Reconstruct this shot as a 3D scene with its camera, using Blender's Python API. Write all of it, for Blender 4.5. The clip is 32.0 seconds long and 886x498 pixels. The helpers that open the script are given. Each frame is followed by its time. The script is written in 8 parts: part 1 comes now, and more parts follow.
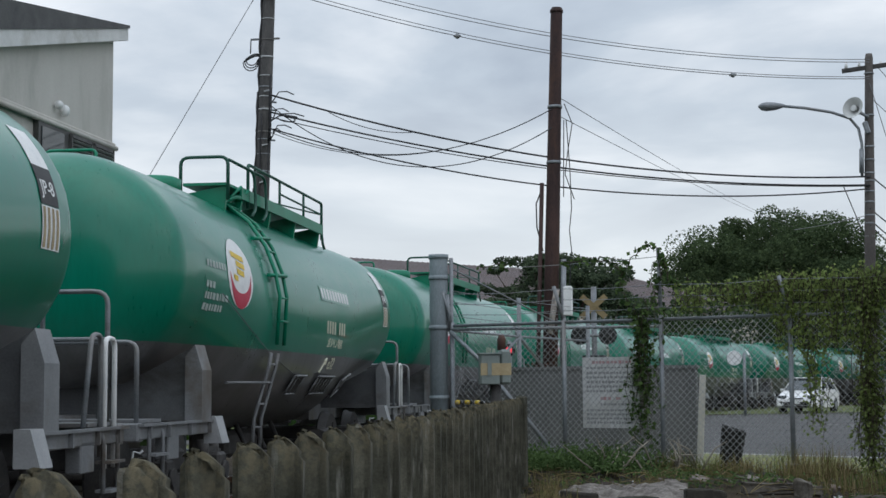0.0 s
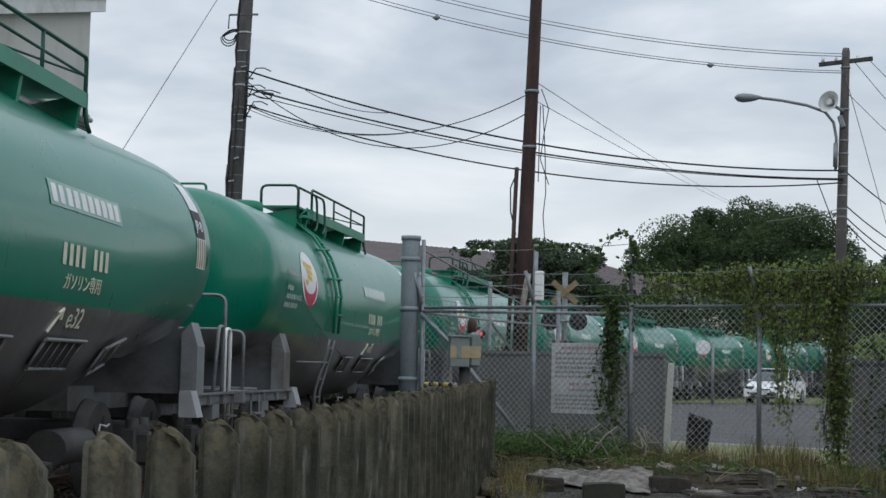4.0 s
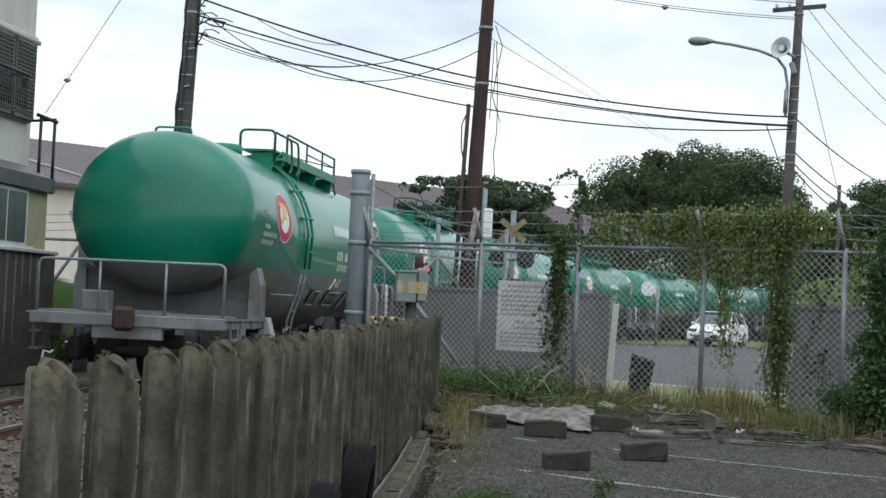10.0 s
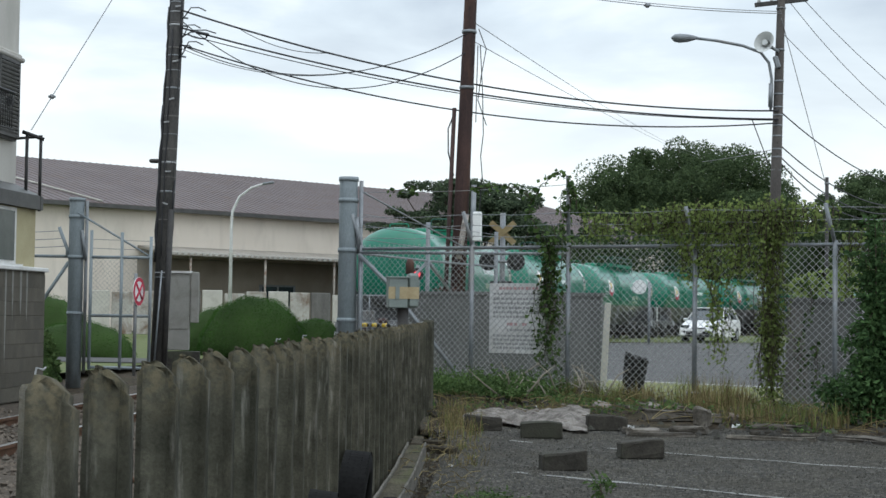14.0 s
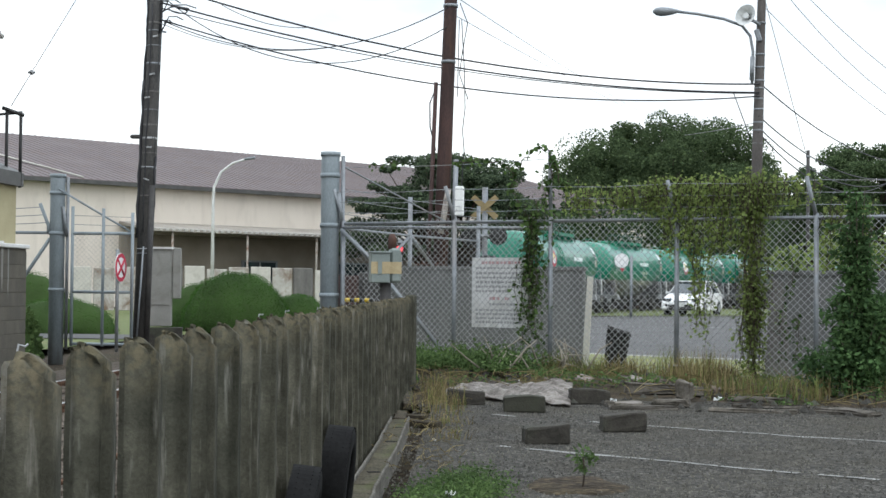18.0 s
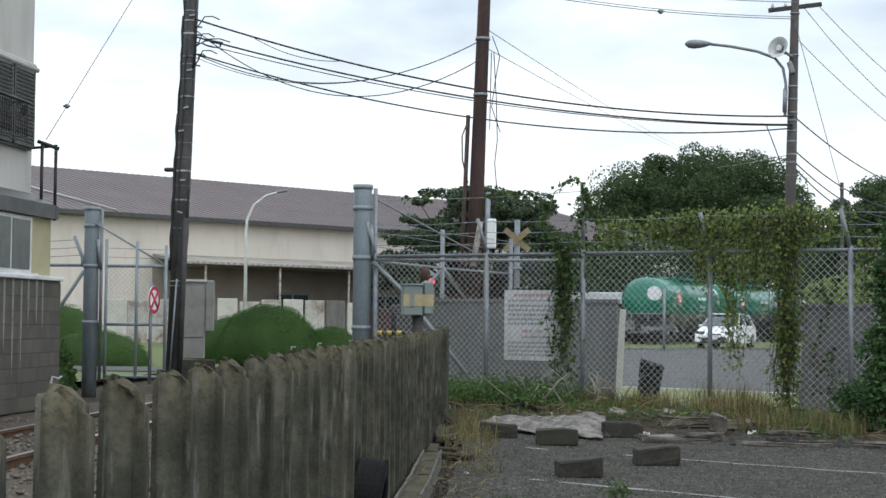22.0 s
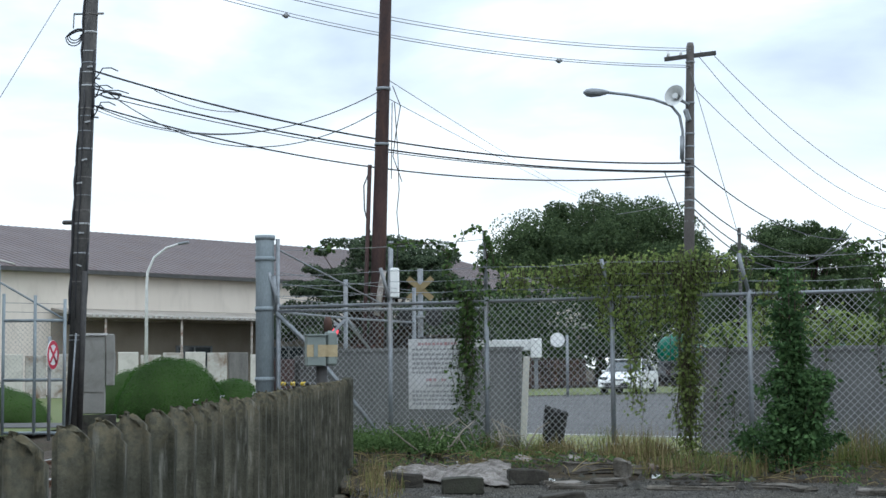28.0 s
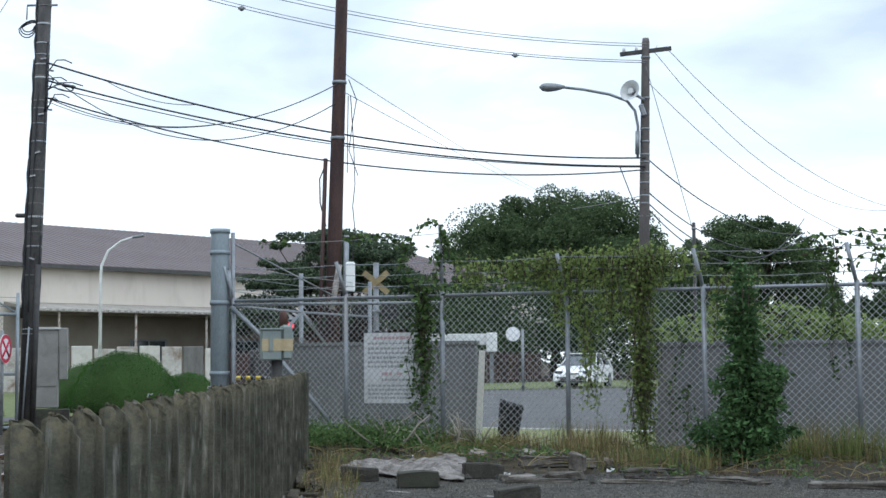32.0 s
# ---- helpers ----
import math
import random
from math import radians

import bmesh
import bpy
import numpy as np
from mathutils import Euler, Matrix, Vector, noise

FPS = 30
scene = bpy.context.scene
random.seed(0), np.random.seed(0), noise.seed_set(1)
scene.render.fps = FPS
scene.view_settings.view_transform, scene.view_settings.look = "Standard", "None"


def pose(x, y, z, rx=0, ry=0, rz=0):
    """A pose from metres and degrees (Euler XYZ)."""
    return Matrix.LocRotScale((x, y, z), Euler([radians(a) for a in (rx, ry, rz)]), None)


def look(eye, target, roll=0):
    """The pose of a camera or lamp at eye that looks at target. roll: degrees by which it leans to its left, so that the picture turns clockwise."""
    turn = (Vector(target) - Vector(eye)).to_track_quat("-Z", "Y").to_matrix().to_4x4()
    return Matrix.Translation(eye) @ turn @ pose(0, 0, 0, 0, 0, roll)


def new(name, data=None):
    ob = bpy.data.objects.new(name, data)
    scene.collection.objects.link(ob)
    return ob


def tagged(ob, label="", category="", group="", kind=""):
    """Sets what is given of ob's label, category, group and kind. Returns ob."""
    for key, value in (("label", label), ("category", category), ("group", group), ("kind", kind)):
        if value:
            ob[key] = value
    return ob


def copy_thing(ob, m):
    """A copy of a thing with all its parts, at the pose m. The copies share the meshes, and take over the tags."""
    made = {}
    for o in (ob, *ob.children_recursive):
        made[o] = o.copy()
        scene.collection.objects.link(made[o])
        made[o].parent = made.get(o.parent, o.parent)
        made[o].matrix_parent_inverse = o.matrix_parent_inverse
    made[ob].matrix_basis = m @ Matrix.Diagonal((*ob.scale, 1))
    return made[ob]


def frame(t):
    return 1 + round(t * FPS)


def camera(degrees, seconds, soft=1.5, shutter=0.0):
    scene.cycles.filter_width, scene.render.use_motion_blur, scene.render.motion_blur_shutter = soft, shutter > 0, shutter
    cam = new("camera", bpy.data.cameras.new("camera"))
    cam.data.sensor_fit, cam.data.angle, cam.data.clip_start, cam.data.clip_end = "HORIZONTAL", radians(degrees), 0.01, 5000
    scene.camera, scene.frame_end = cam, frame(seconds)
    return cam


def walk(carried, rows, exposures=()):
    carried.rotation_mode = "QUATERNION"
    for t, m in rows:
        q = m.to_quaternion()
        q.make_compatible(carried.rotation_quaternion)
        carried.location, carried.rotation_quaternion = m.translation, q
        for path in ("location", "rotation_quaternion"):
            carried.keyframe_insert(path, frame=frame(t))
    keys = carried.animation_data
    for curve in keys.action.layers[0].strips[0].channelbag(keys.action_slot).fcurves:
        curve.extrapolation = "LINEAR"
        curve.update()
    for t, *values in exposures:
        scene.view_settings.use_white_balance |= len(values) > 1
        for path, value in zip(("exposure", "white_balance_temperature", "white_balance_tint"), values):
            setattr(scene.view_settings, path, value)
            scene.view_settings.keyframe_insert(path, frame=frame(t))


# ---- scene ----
# ---- camera: held in the hand, turning on one spot ----
EYE = Vector((0.0, 0.0, 1.1))
cam = camera(31.82, 32.0, soft=1.5)


def aim(yaw, pitch, roll):
    y, p = radians(yaw), radians(pitch)
    ahead = Vector((-math.sin(y) * math.cos(p), math.cos(y) * math.cos(p), math.sin(p)))
    return look(EYE, EYE + ahead, roll)


# seconds, turn to the left, tilt up, lean
TURNS = [
    (0, 9.602, 5.143, -0.387), (0.5, 9.607, 5.067, -0.192), (1, 9.341, 4.998, -0.093), (1.5, 9.208, 4.918, 0.049),
    (2, 8.980, 4.784, 0.037), (2.5, 8.720, 4.651, 0.116), (4.5, 8.592, 4.384, 1.344), (5, 8.251, 3.175, 1.141),
    (5.5, 7.491, 2.524, 1.550), (6, 7.323, 2.710, 1.696), (6.5, 7.463, 2.837, 1.488), (7, 7.499, 2.908, 1.551),
    (7.5, 7.393, 2.947, 1.413), (8, 7.078, 3.027, 1.262), (8.5, 7.046, 3.157, 0.992), (9, 6.694, 3.144, 1.664),
    (9.5, 6.673, 2.249, 2.611), (10, 6.620, 2.168, 2.648), (10.5, 7.398, 1.566, 3.384), (11, 7.834, 1.767, 2.962),
    (11.5, 7.605, 2.214, 2.505), (12, 7.820, 2.205, 2.447), (12.5, 7.717, 2.357, 2.299), (13, 7.411, 2.321, 2.161),
    (13.5, 6.851, 3.130, 0.544), (14, 6.264, 2.344, 0.817), (14.5, 6.677, 1.663, 1.245), (16.5, 6.272, 0.944, 1.240),
    (17, 6.169, 0.817, 0.962), (17.5, 5.759, 1.482, 1.160), (18, 5.601, 1.417, 0.532), (18.5, 5.438, 1.862, 0.601),
    (19, 5.201, 2.140, 1.156), (19.5, 5.295, 1.865, 1.300), (20, 6.025, 1.652, 2.052), (20.5, 5.801, 1.587, 1.415),
    (21, 6.109, 2.211, 1.900), (21.5, 6.561, 2.280, 0.423), (22, 6.802, 2.605, 0.566), (22.5, 6.524, 2.699, 1.379),
    (23, 6.453, 2.837, 0.295), (23.5, 6.219, 3.069, 0.035), (24, 5.873, 3.250, -0.242), (24.5, 5.564, 3.579, -0.071),
    (25, 5.233, 3.979, 0.023), (25.5, 4.556, 4.281, 0.242), (27.5, 3.593, 4.457, -0.534), (28, 3.221, 4.422, -0.416),
    (28.5, 3.004, 4.271, -0.508), (29, 2.692, 4.219, -0.827), (29.5, 2.406, 3.944, -0.968), (30, 2.373, 3.940, -1.283),
    (30.5, 2.076, 3.944, -1.502), (31, 1.864, 4.152, -0.823), (31.5, 1.720, 4.229, -0.192), (32, 1.591, 4.192, -0.416),
]
walk(cam, [(t, aim(y, p, r)) for t, y, p, r in TURNS],
     exposures=[(0, -0.08, 6300, 8), (4.5, -0.08, 6350, 8), (5.6, 0.4, 6450, 5), (9, 0.36, 6300, 5), (11, 0.58, 6500, 5), (12.3, 0.56, 6450, 4), (14.2, 0.36, 6400, 5), (16.5, 0.68, 6500, 7), (18, 0.82, 6550, 7), (19.5, 0.66, 6450, 7), (21, 0.54, 6500, 7), (23.5, 0.42, 6250, 5), (24.7, 0.15, 6250, 8), (25.5, 0.15, 6250, 8), (27.5, 0.57, 6050, 5), (29, 0.57, 6050, 5), (30, 0.48, 6050, 6), (31, 0.6, 6000, 6), (32, 0.62, 6000, 6)])

# ---- sky and light ----
def nodes_of(owner):
    owner.use_nodes = True
    nt = owner.node_tree
    nt.nodes.clear()
    return nt


def node(nt, kind, **values):
    n = nt.nodes.new(kind)
    for key, value in values.items():
        n.inputs[key.replace("_", " ")].default_value = value
    return n


def ramp(nt, source, stops):
    n = nt.nodes.new("ShaderNodeValToRGB")
    while len(n.color_ramp.elements) < len(stops):
        n.color_ramp.elements.new(0.5)
    for e, (pos, col) in zip(n.color_ramp.elements, stops):
        e.position, e.color = pos, (*col, 1)
    nt.links.new(source, n.inputs["Fac"])
    return n.outputs["Color"]


def mix(nt, fac, a, b, blend="MIX"):
    n = nt.nodes.new("ShaderNodeMix")
    n.data_type, n.blend_type = "RGBA", blend
    for socket, value in ((n.inputs[0], fac), (n.inputs[6], a), (n.inputs[7], b)):
        if hasattr(value, "links"):
            nt.links.new(value, socket)
        elif isinstance(value, (int, float)):
            socket.default_value = value
        else:
            socket.default_value = (*value, 1)
    return n.outputs[2]


SUN_EL, SUN_ROT = radians(50), radians(150)
world = bpy.data.worlds.new("cloudy_sky")
scene.world = world
nt = nodes_of(world)
sky = nt.nodes.new("ShaderNodeTexSky")
sky.sky_type, sky.sun_disc = "NISHITA", False
sky.sun_elevation, sky.sun_rotation = SUN_EL, SUN_ROT
sky_scaled = mix(nt, 1.0, sky.outputs["Color"], (0.09, 0.09, 0.09), "MULTIPLY")
co = nt.nodes.new("ShaderNodeTexCoord")
sep = nt.nodes.new("ShaderNodeSeparateXYZ")
nt.links.new(co.outputs["Generated"], sep.inputs[0])
# cloud sheet seen in perspective: direction over height
hgt = nt.nodes.new("ShaderNodeMath"); hgt.operation = "ADD"; hgt.inputs[1].default_value = 0.16
nt.links.new(sep.outputs["Z"], hgt.inputs[0])
hmax = nt.nodes.new("ShaderNodeMath"); hmax.operation = "MAXIMUM"; hmax.inputs[1].default_value = 0.05
nt.links.new(hgt.outputs[0], hmax.inputs[0])
flat = nt.nodes.new("ShaderNodeCombineXYZ")
for axis in ("X", "Y"):
    dv = nt.nodes.new("ShaderNodeMath"); dv.operation = "DIVIDE"
    nt.links.new(sep.outputs[axis], dv.inputs[0]); nt.links.new(hmax.outputs[0], dv.inputs[1])
    nt.links.new(dv.outputs[0], flat.inputs[axis])
big = node(nt, "ShaderNodeTexNoise", Scale=1.15, Detail=7.0, Roughness=0.5, Distortion=0.25)
nt.links.new(flat.outputs[0], big.inputs["Vector"])
cloud = ramp(nt, big.outputs["Fac"], [(0.37, (0.43, 0.48, 0.57)), (0.5, (0.62, 0.68, 0.76)), (0.63, (0.97, 0.99, 1.03))])
low = ramp(nt, sep.outputs["Z"], [(0.0, (1, 1, 1)), (0.06, (0.85, 0.85, 0.85)), (0.2, (0.0, 0.0, 0.0))])
cloud = mix(nt, low, cloud, (0.93, 0.95, 0.97))
veil = mix(nt, 0.9, sky_scaled, cloud)
# an overcast sky is brightest overhead
lift = nt.nodes.new("ShaderNodeMapRange")
lift.inputs["From Min"].default_value, lift.inputs["From Max"].default_value = 0.22, 1.0
lift.inputs["To Min"].default_value, lift.inputs["To Max"].default_value = 1.0, 2.1
nt.links.new(sep.outputs["Z"], lift.inputs["Value"])
veil = mix(nt, 1.0, veil, lift.outputs[0], "MULTIPLY")
bg = nt.nodes.new("ShaderNodeBackground")
bg.inputs["Strength"].default_value = 1.02
nt.links.new(veil, bg.inputs["Color"])
wo = nt.nodes.new("ShaderNodeOutputWorld")
nt.links.new(bg.outputs[0], wo.inputs[0])

sun = new("sun", bpy.data.lights.new("sun", "SUN"))
sun.data.energy, sun.data.angle, sun.data.color = 0.45, radians(120), (1.0, 0.985, 0.97)
sun.matrix_world = Matrix.Translation((0, 0, 40)) @ Euler((radians(90) - SUN_EL, 0, radians(180) - SUN_ROT)).to_matrix().to_4x4()


# ---- materials ----
def surface(name, dark, light, scale=6.0, rough=0.8, metal=0.0, bump=0.15, fine=60.0, stain=None, stain_scale=1.2, stretch=(1, 1, 1), spread=(0.35, 0.65), vary=0.0, spec=0.4):
    m = bpy.data.materials.new(name)
    t = nodes_of(m)
    tc = t.nodes.new("ShaderNodeTexCoord")
    mp = t.nodes.new("ShaderNodeMapping")
    mp.inputs["Scale"].default_value = stretch
    place = tc.outputs["Object"]
    if vary:
        # each piece shows another stretch of the grain
        info = t.nodes.new("ShaderNodeObjectInfo")
        far = t.nodes.new("ShaderNodeMath"); far.operation = "MULTIPLY"; far.inputs[1].default_value = 61.0
        t.links.new(info.outputs["Random"], far.inputs[0])
        add = t.nodes.new("ShaderNodeVectorMath"); add.operation = "ADD"
        t.links.new(place, add.inputs[0]); t.links.new(far.outputs[0], add.inputs[1])
        place = add.outputs[0]
    t.links.new(place, mp.inputs[0])
    n1 = node(t, "ShaderNodeTexNoise", Scale=scale, Detail=5.0, Roughness=0.6)
    n2 = node(t, "ShaderNodeTexNoise", Scale=fine, Detail=3.0, Roughness=0.6)
    for n in (n1, n2):
        t.links.new(mp.outputs[0], n.inputs["Vector"])
    both = mix(t, 0.4, n1.outputs["Fac"], n2.outputs["Fac"])
    col = ramp(t, both, [(spread[0], dark), (spread[1], light)])
    if stain:
        n3 = node(t, "ShaderNodeTexNoise", Scale=stain_scale, Detail=6.0, Roughness=0.65, Distortion=0.4)
        t.links.new(mp.outputs[0], n3.inputs["Vector"])
        mask = ramp(t, n3.outputs["Fac"], [(0.5, (0, 0, 0)), (0.68, (1, 1, 1))])
        col = mix(t, mask, col, stain)
    if vary:
        shade = ramp(t, info.outputs["Random"], [(0.0, (1 - vary,) * 3), (1.0, (1 + vary * 0.6,) * 3)])
        col = mix(t, 1.0, col, shade, "MULTIPLY")
    b = t.nodes.new("ShaderNodeBsdfPrincipled")
    b.inputs["Roughness"].default_value, b.inputs["Metallic"].default_value = rough, metal
    b.inputs["Specular IOR Level"].default_value = spec
    t.links.new(col, b.inputs["Base Color"])
    if bump:
        bp = node(t, "ShaderNodeBump", Strength=bump, Distance=0.02)
        t.links.new(both, bp.inputs["Height"])
        t.links.new(bp.outputs[0], b.inputs["Normal"])
    o = t.nodes.new("ShaderNodeOutputMaterial")
    t.links.new(b.outputs[0], o.inputs[0])
    return m


def leafy(name, dark, light, through_light=0.25):
    m = bpy.data.materials.new(name)
    t = nodes_of(m)
    g = t.nodes.new("ShaderNodeNewGeometry")
    col = ramp(t, g.outputs["Random Per Island"], [(0.0, dark), (0.7, light), (1.0, tuple(c * 1.2 for c in light))])
    tc = t.nodes.new("ShaderNodeTexCoord")
    n1 = node(t, "ShaderNodeTexNoise", Scale=0.9, Detail=3.0)
    t.links.new(tc.outputs["Object"], n1.inputs["Vector"])
    shade = ramp(t, n1.outputs["Fac"], [(0.3, (0.7, 0.7, 0.7)), (0.7, (1.2, 1.2, 1.1))])
    col = mix(t, 1.0, col, shade, "MULTIPLY")
    b = t.nodes.new("ShaderNodeBsdfPrincipled")
    b.inputs["Roughness"].default_value, b.inputs["Specular IOR Level"].default_value = 0.85, 0.1
    t.links.new(col, b.inputs["Base Color"])
    tr = t.nodes.new("ShaderNodeBsdfTranslucent")
    t.links.new(col, tr.inputs["Color"])
    ms = t.nodes.new("ShaderNodeMixShader")
    ms.inputs[0].default_value = through_light
    t.links.new(b.outputs[0], ms.inputs[1]); t.links.new(tr.outputs[0], ms.inputs[2])
    o = t.nodes.new("ShaderNodeOutputMaterial")
    t.links.new(ms.outputs[0], o.inputs[0])
    return m


def tank_paint():
    m = bpy.data.materials.new("two_tone_tank_paint")
    t = nodes_of(m)
    tc = t.nodes.new("ShaderNodeTexCoord")
    sp = t.nodes.new("ShaderNodeSeparateXYZ")
    t.links.new(tc.outputs["Object"], sp.inputs[0])
    n1 = node(t, "ShaderNodeTexNoise", Scale=1.6, Detail=6.0, Roughness=0.6)
    n2 = node(t, "ShaderNodeTexNoise", Scale=9.0, Detail=4.0)
    mp = t.nodes.new("ShaderNodeMapping"); mp.inputs["Scale"].default_value = (3, 3, 0.5)
    t.links.new(tc.outputs["Object"], mp.inputs[0])
    t.links.new(tc.outputs["Object"], n1.inputs["Vector"]); t.links.new(mp.outputs[0], n2.inputs["Vector"])
    both = mix(t, 0.5, n1.outputs["Fac"], n2.outputs["Fac"])
    green = ramp(t, both, [(0.3, (0.0, 0.132, 0.077)), (0.7, (0.001, 0.176, 0.108))])
    grey = ramp(t, both, [(0.3, (0.095, 0.096, 0.1)), (0.7, (0.145, 0.145, 0.145))])
    # brown road grime, thrown up from the wheels
    n3 = node(t, "ShaderNodeTexNoise", Scale=0.9, Detail=7.0, Roughness=0.65, Distortion=0.3)
    t.links.new(mp.outputs[0], n3.inputs["Vector"])
    splash = ramp(t, n3.outputs["Fac"], [(0.4, (0, 0, 0)), (0.66, (0.75, 0.75, 0.75))])
    grey = mix(t, splash, grey, (0.058, 0.058, 0.053))
    up = t.nodes.new("ShaderNodeMath"); up.operation = "GREATER_THAN"; up.inputs[1].default_value = 1.64
    t.links.new(sp.outputs["Z"], up.inputs[0])
    col = mix(t, up.outputs[0], grey, green)
    info = t.nodes.new("ShaderNodeObjectInfo")
    tint = ramp(t, info.outputs["Random"], [(0, (0.9, 0.93, 0.93)), (1, (1.08, 1.05, 1.06))])
    col = mix(t, 1.0, col, tint, "MULTIPLY")
    b = t.nodes.new("ShaderNodeBsdfPrincipled")
    rgh = t.nodes.new("ShaderNodeMapRange"); rgh.inputs["To Min"].default_value = 0.2; rgh.inputs["To Max"].default_value = 0.4
    t.links.new(both, rgh.inputs["Value"]); t.links.new(rgh.outputs[0], b.inputs["Roughness"])
    t.links.new(col, b.inputs["Base Color"])
    b.inputs["Specular IOR Level"].default_value = 0.4
    b.inputs["Coat Weight"].default_value, b.inputs["Coat Roughness"].default_value = 0.3, 0.08
    bp = node(t, "ShaderNodeBump", Strength=0.04, Distance=0.02)
    t.links.new(n1.outputs["Fac"], bp.inputs["Height"]); t.links.new(bp.outputs[0], b.inputs["Normal"])
    o = t.nodes.new("ShaderNodeOutputMaterial")
    t.links.new(b.outputs[0], o.inputs[0])
    return m


def picket_concrete():
    """Old concrete, blotched with moss, run with pale streaks, crusted with lichen on the tips."""
    m = bpy.data.materials.new("mossy_grey_concrete")
    t = nodes_of(m)
    tc = t.nodes.new("ShaderNodeTexCoord")
    info = t.nodes.new("ShaderNodeObjectInfo")
    far = t.nodes.new("ShaderNodeMath"); far.operation = "MULTIPLY"; far.inputs[1].default_value = 61.0
    t.links.new(info.outputs["Random"], far.inputs[0])
    add = t.nodes.new("ShaderNodeVectorMath"); add.operation = "ADD"
    t.links.new(tc.outputs["Object"], add.inputs[0]); t.links.new(far.outputs[0], add.inputs[1])
    long = t.nodes.new("ShaderNodeMapping"); long.inputs["Scale"].default_value = (1.0, 1.0, 0.12)
    t.links.new(add.outputs[0], long.inputs[0])
    blotch = node(t, "ShaderNodeTexNoise", Scale=11.0, Detail=6.0, Roughness=0.62)
    grain = node(t, "ShaderNodeTexNoise", Scale=120.0, Detail=4.0, Roughness=0.65)
    patch = node(t, "ShaderNodeTexNoise", Scale=3.2, Detail=4.0, Roughness=0.55)
    runs = node(t, "ShaderNodeTexNoise", Scale=32.0, Detail=5.0, Roughness=0.6)
    crust = node(t, "ShaderNodeTexNoise", Scale=46.0, Detail=3.0, Roughness=0.6)
    for n in (blotch, grain, patch, crust):
        t.links.new(add.outputs[0], n.inputs["Vector"])
    t.links.new(long.outputs[0], runs.inputs["Vector"])
    both = mix(t, 0.4, blotch.outputs["Fac"], grain.outputs["Fac"])
    col = ramp(t, both, [(0.34, (0.038, 0.0375, 0.029)), (0.5, (0.064, 0.0625, 0.05)), (0.66, (0.1, 0.097, 0.078))])
    damp = ramp(t, patch.outputs["Fac"], [(0.4, (0.7, 0.71, 0.68)), (0.62, (1.15, 1.14, 1.1))])
    col = mix(t, 1.0, col, damp, "MULTIPLY")
    pale = ramp(t, runs.outputs["Fac"], [(0.57, (0, 0, 0)), (0.7, (0.85, 0.85, 0.85))])
    col = mix(t, pale, col, (0.17, 0.165, 0.145))
    sp = t.nodes.new("ShaderNodeSeparateXYZ")
    t.links.new(tc.outputs["Object"], sp.inputs[0])
    high = t.nodes.new("ShaderNodeMapRange")
    high.inputs["From Min"].default_value, high.inputs["From Max"].default_value = 1.17, 1.3
    t.links.new(sp.outputs["Z"], high.inputs["Value"])
    spots = ramp(t, crust.outputs["Fac"], [(0.42, (0.1, 0.1, 0.1)), (0.62, (0.95, 0.95, 0.95))])
    mask = mix(t, 1.0, spots, high.outputs[0], "MULTIPLY")
    col = mix(t, mask, col, (0.125, 0.108, 0.07))
    tone = ramp(t, info.outputs["Random"], [(0.0, (0.85, 0.86, 0.84)), (1.0, (1.12, 1.1, 1.08))])
    col = mix(t, 1.0, col, tone, "MULTIPLY")
    b = t.nodes.new("ShaderNodeBsdfPrincipled")
    b.inputs["Roughness"].default_value, b.inputs["Specular IOR Level"].default_value = 0.97, 0.12
    t.links.new(col, b.inputs["Base Color"])
    bp = node(t, "ShaderNodeBump", Strength=0.6, Distance=0.012)
    t.links.new(both, bp.inputs["Height"]); t.links.new(bp.outputs[0], b.inputs["Normal"])
    o = t.nodes.new("ShaderNodeOutputMaterial")
    t.links.new(b.outputs[0], o.inputs[0])
    return m


def glass():
    m = bpy.data.materials.new("window_glass")
    t = nodes_of(m)
    b = t.nodes.new("ShaderNodeBsdfPrincipled")
    b.inputs["Base Color"].default_value = (0.03, 0.04, 0.045, 1)
    b.inputs["Roughness"].default_value = 0.06
    o = t.nodes.new("ShaderNodeOutputMaterial")
    t.links.new(b.outputs[0], o.inputs[0])
    return m


TANK = tank_paint()
GREEN = surface("green_paint", (0.002, 0.16, 0.085), (0.006, 0.21, 0.12), 3, 0.4, bump=0.05)
FRAME = surface("grey_wagon_paint", (0.13, 0.136, 0.143), (0.21, 0.216, 0.222), 3, 0.5, bump=0.08, stain=(0.09, 0.075, 0.06))
DARK = surface("grimy_dark_steel", (0.02, 0.02, 0.022), (0.06, 0.055, 0.05), 5, 0.65, bump=0.2)
WHITE = surface("white_paint", (0.62, 0.63, 0.63), (0.78, 0.78, 0.77), 5, 0.5, bump=0.03)
RED = surface("red_paint", (0.4, 0.02, 0.05), (0.5, 0.03, 0.07), 5, 0.5, bump=0.03)
YELLOW = surface("yellow_paint", (0.62, 0.42, 0.03), (0.7, 0.5, 0.05), 5, 0.5, bump=0.03)
BLACK = surface("black_paint", (0.012, 0.012, 0.012), (0.03, 0.03, 0.03), 6, 0.55, bump=0.05)
CABLE = surface("black_cable", (0.012, 0.012, 0.014), (0.03, 0.03, 0.034), 6, 0.6, bump=0.0)
WIRE = surface("weathered_grey_wire", (0.12, 0.12, 0.125), (0.19, 0.19, 0.2), 6, 0.6, bump=0.0)
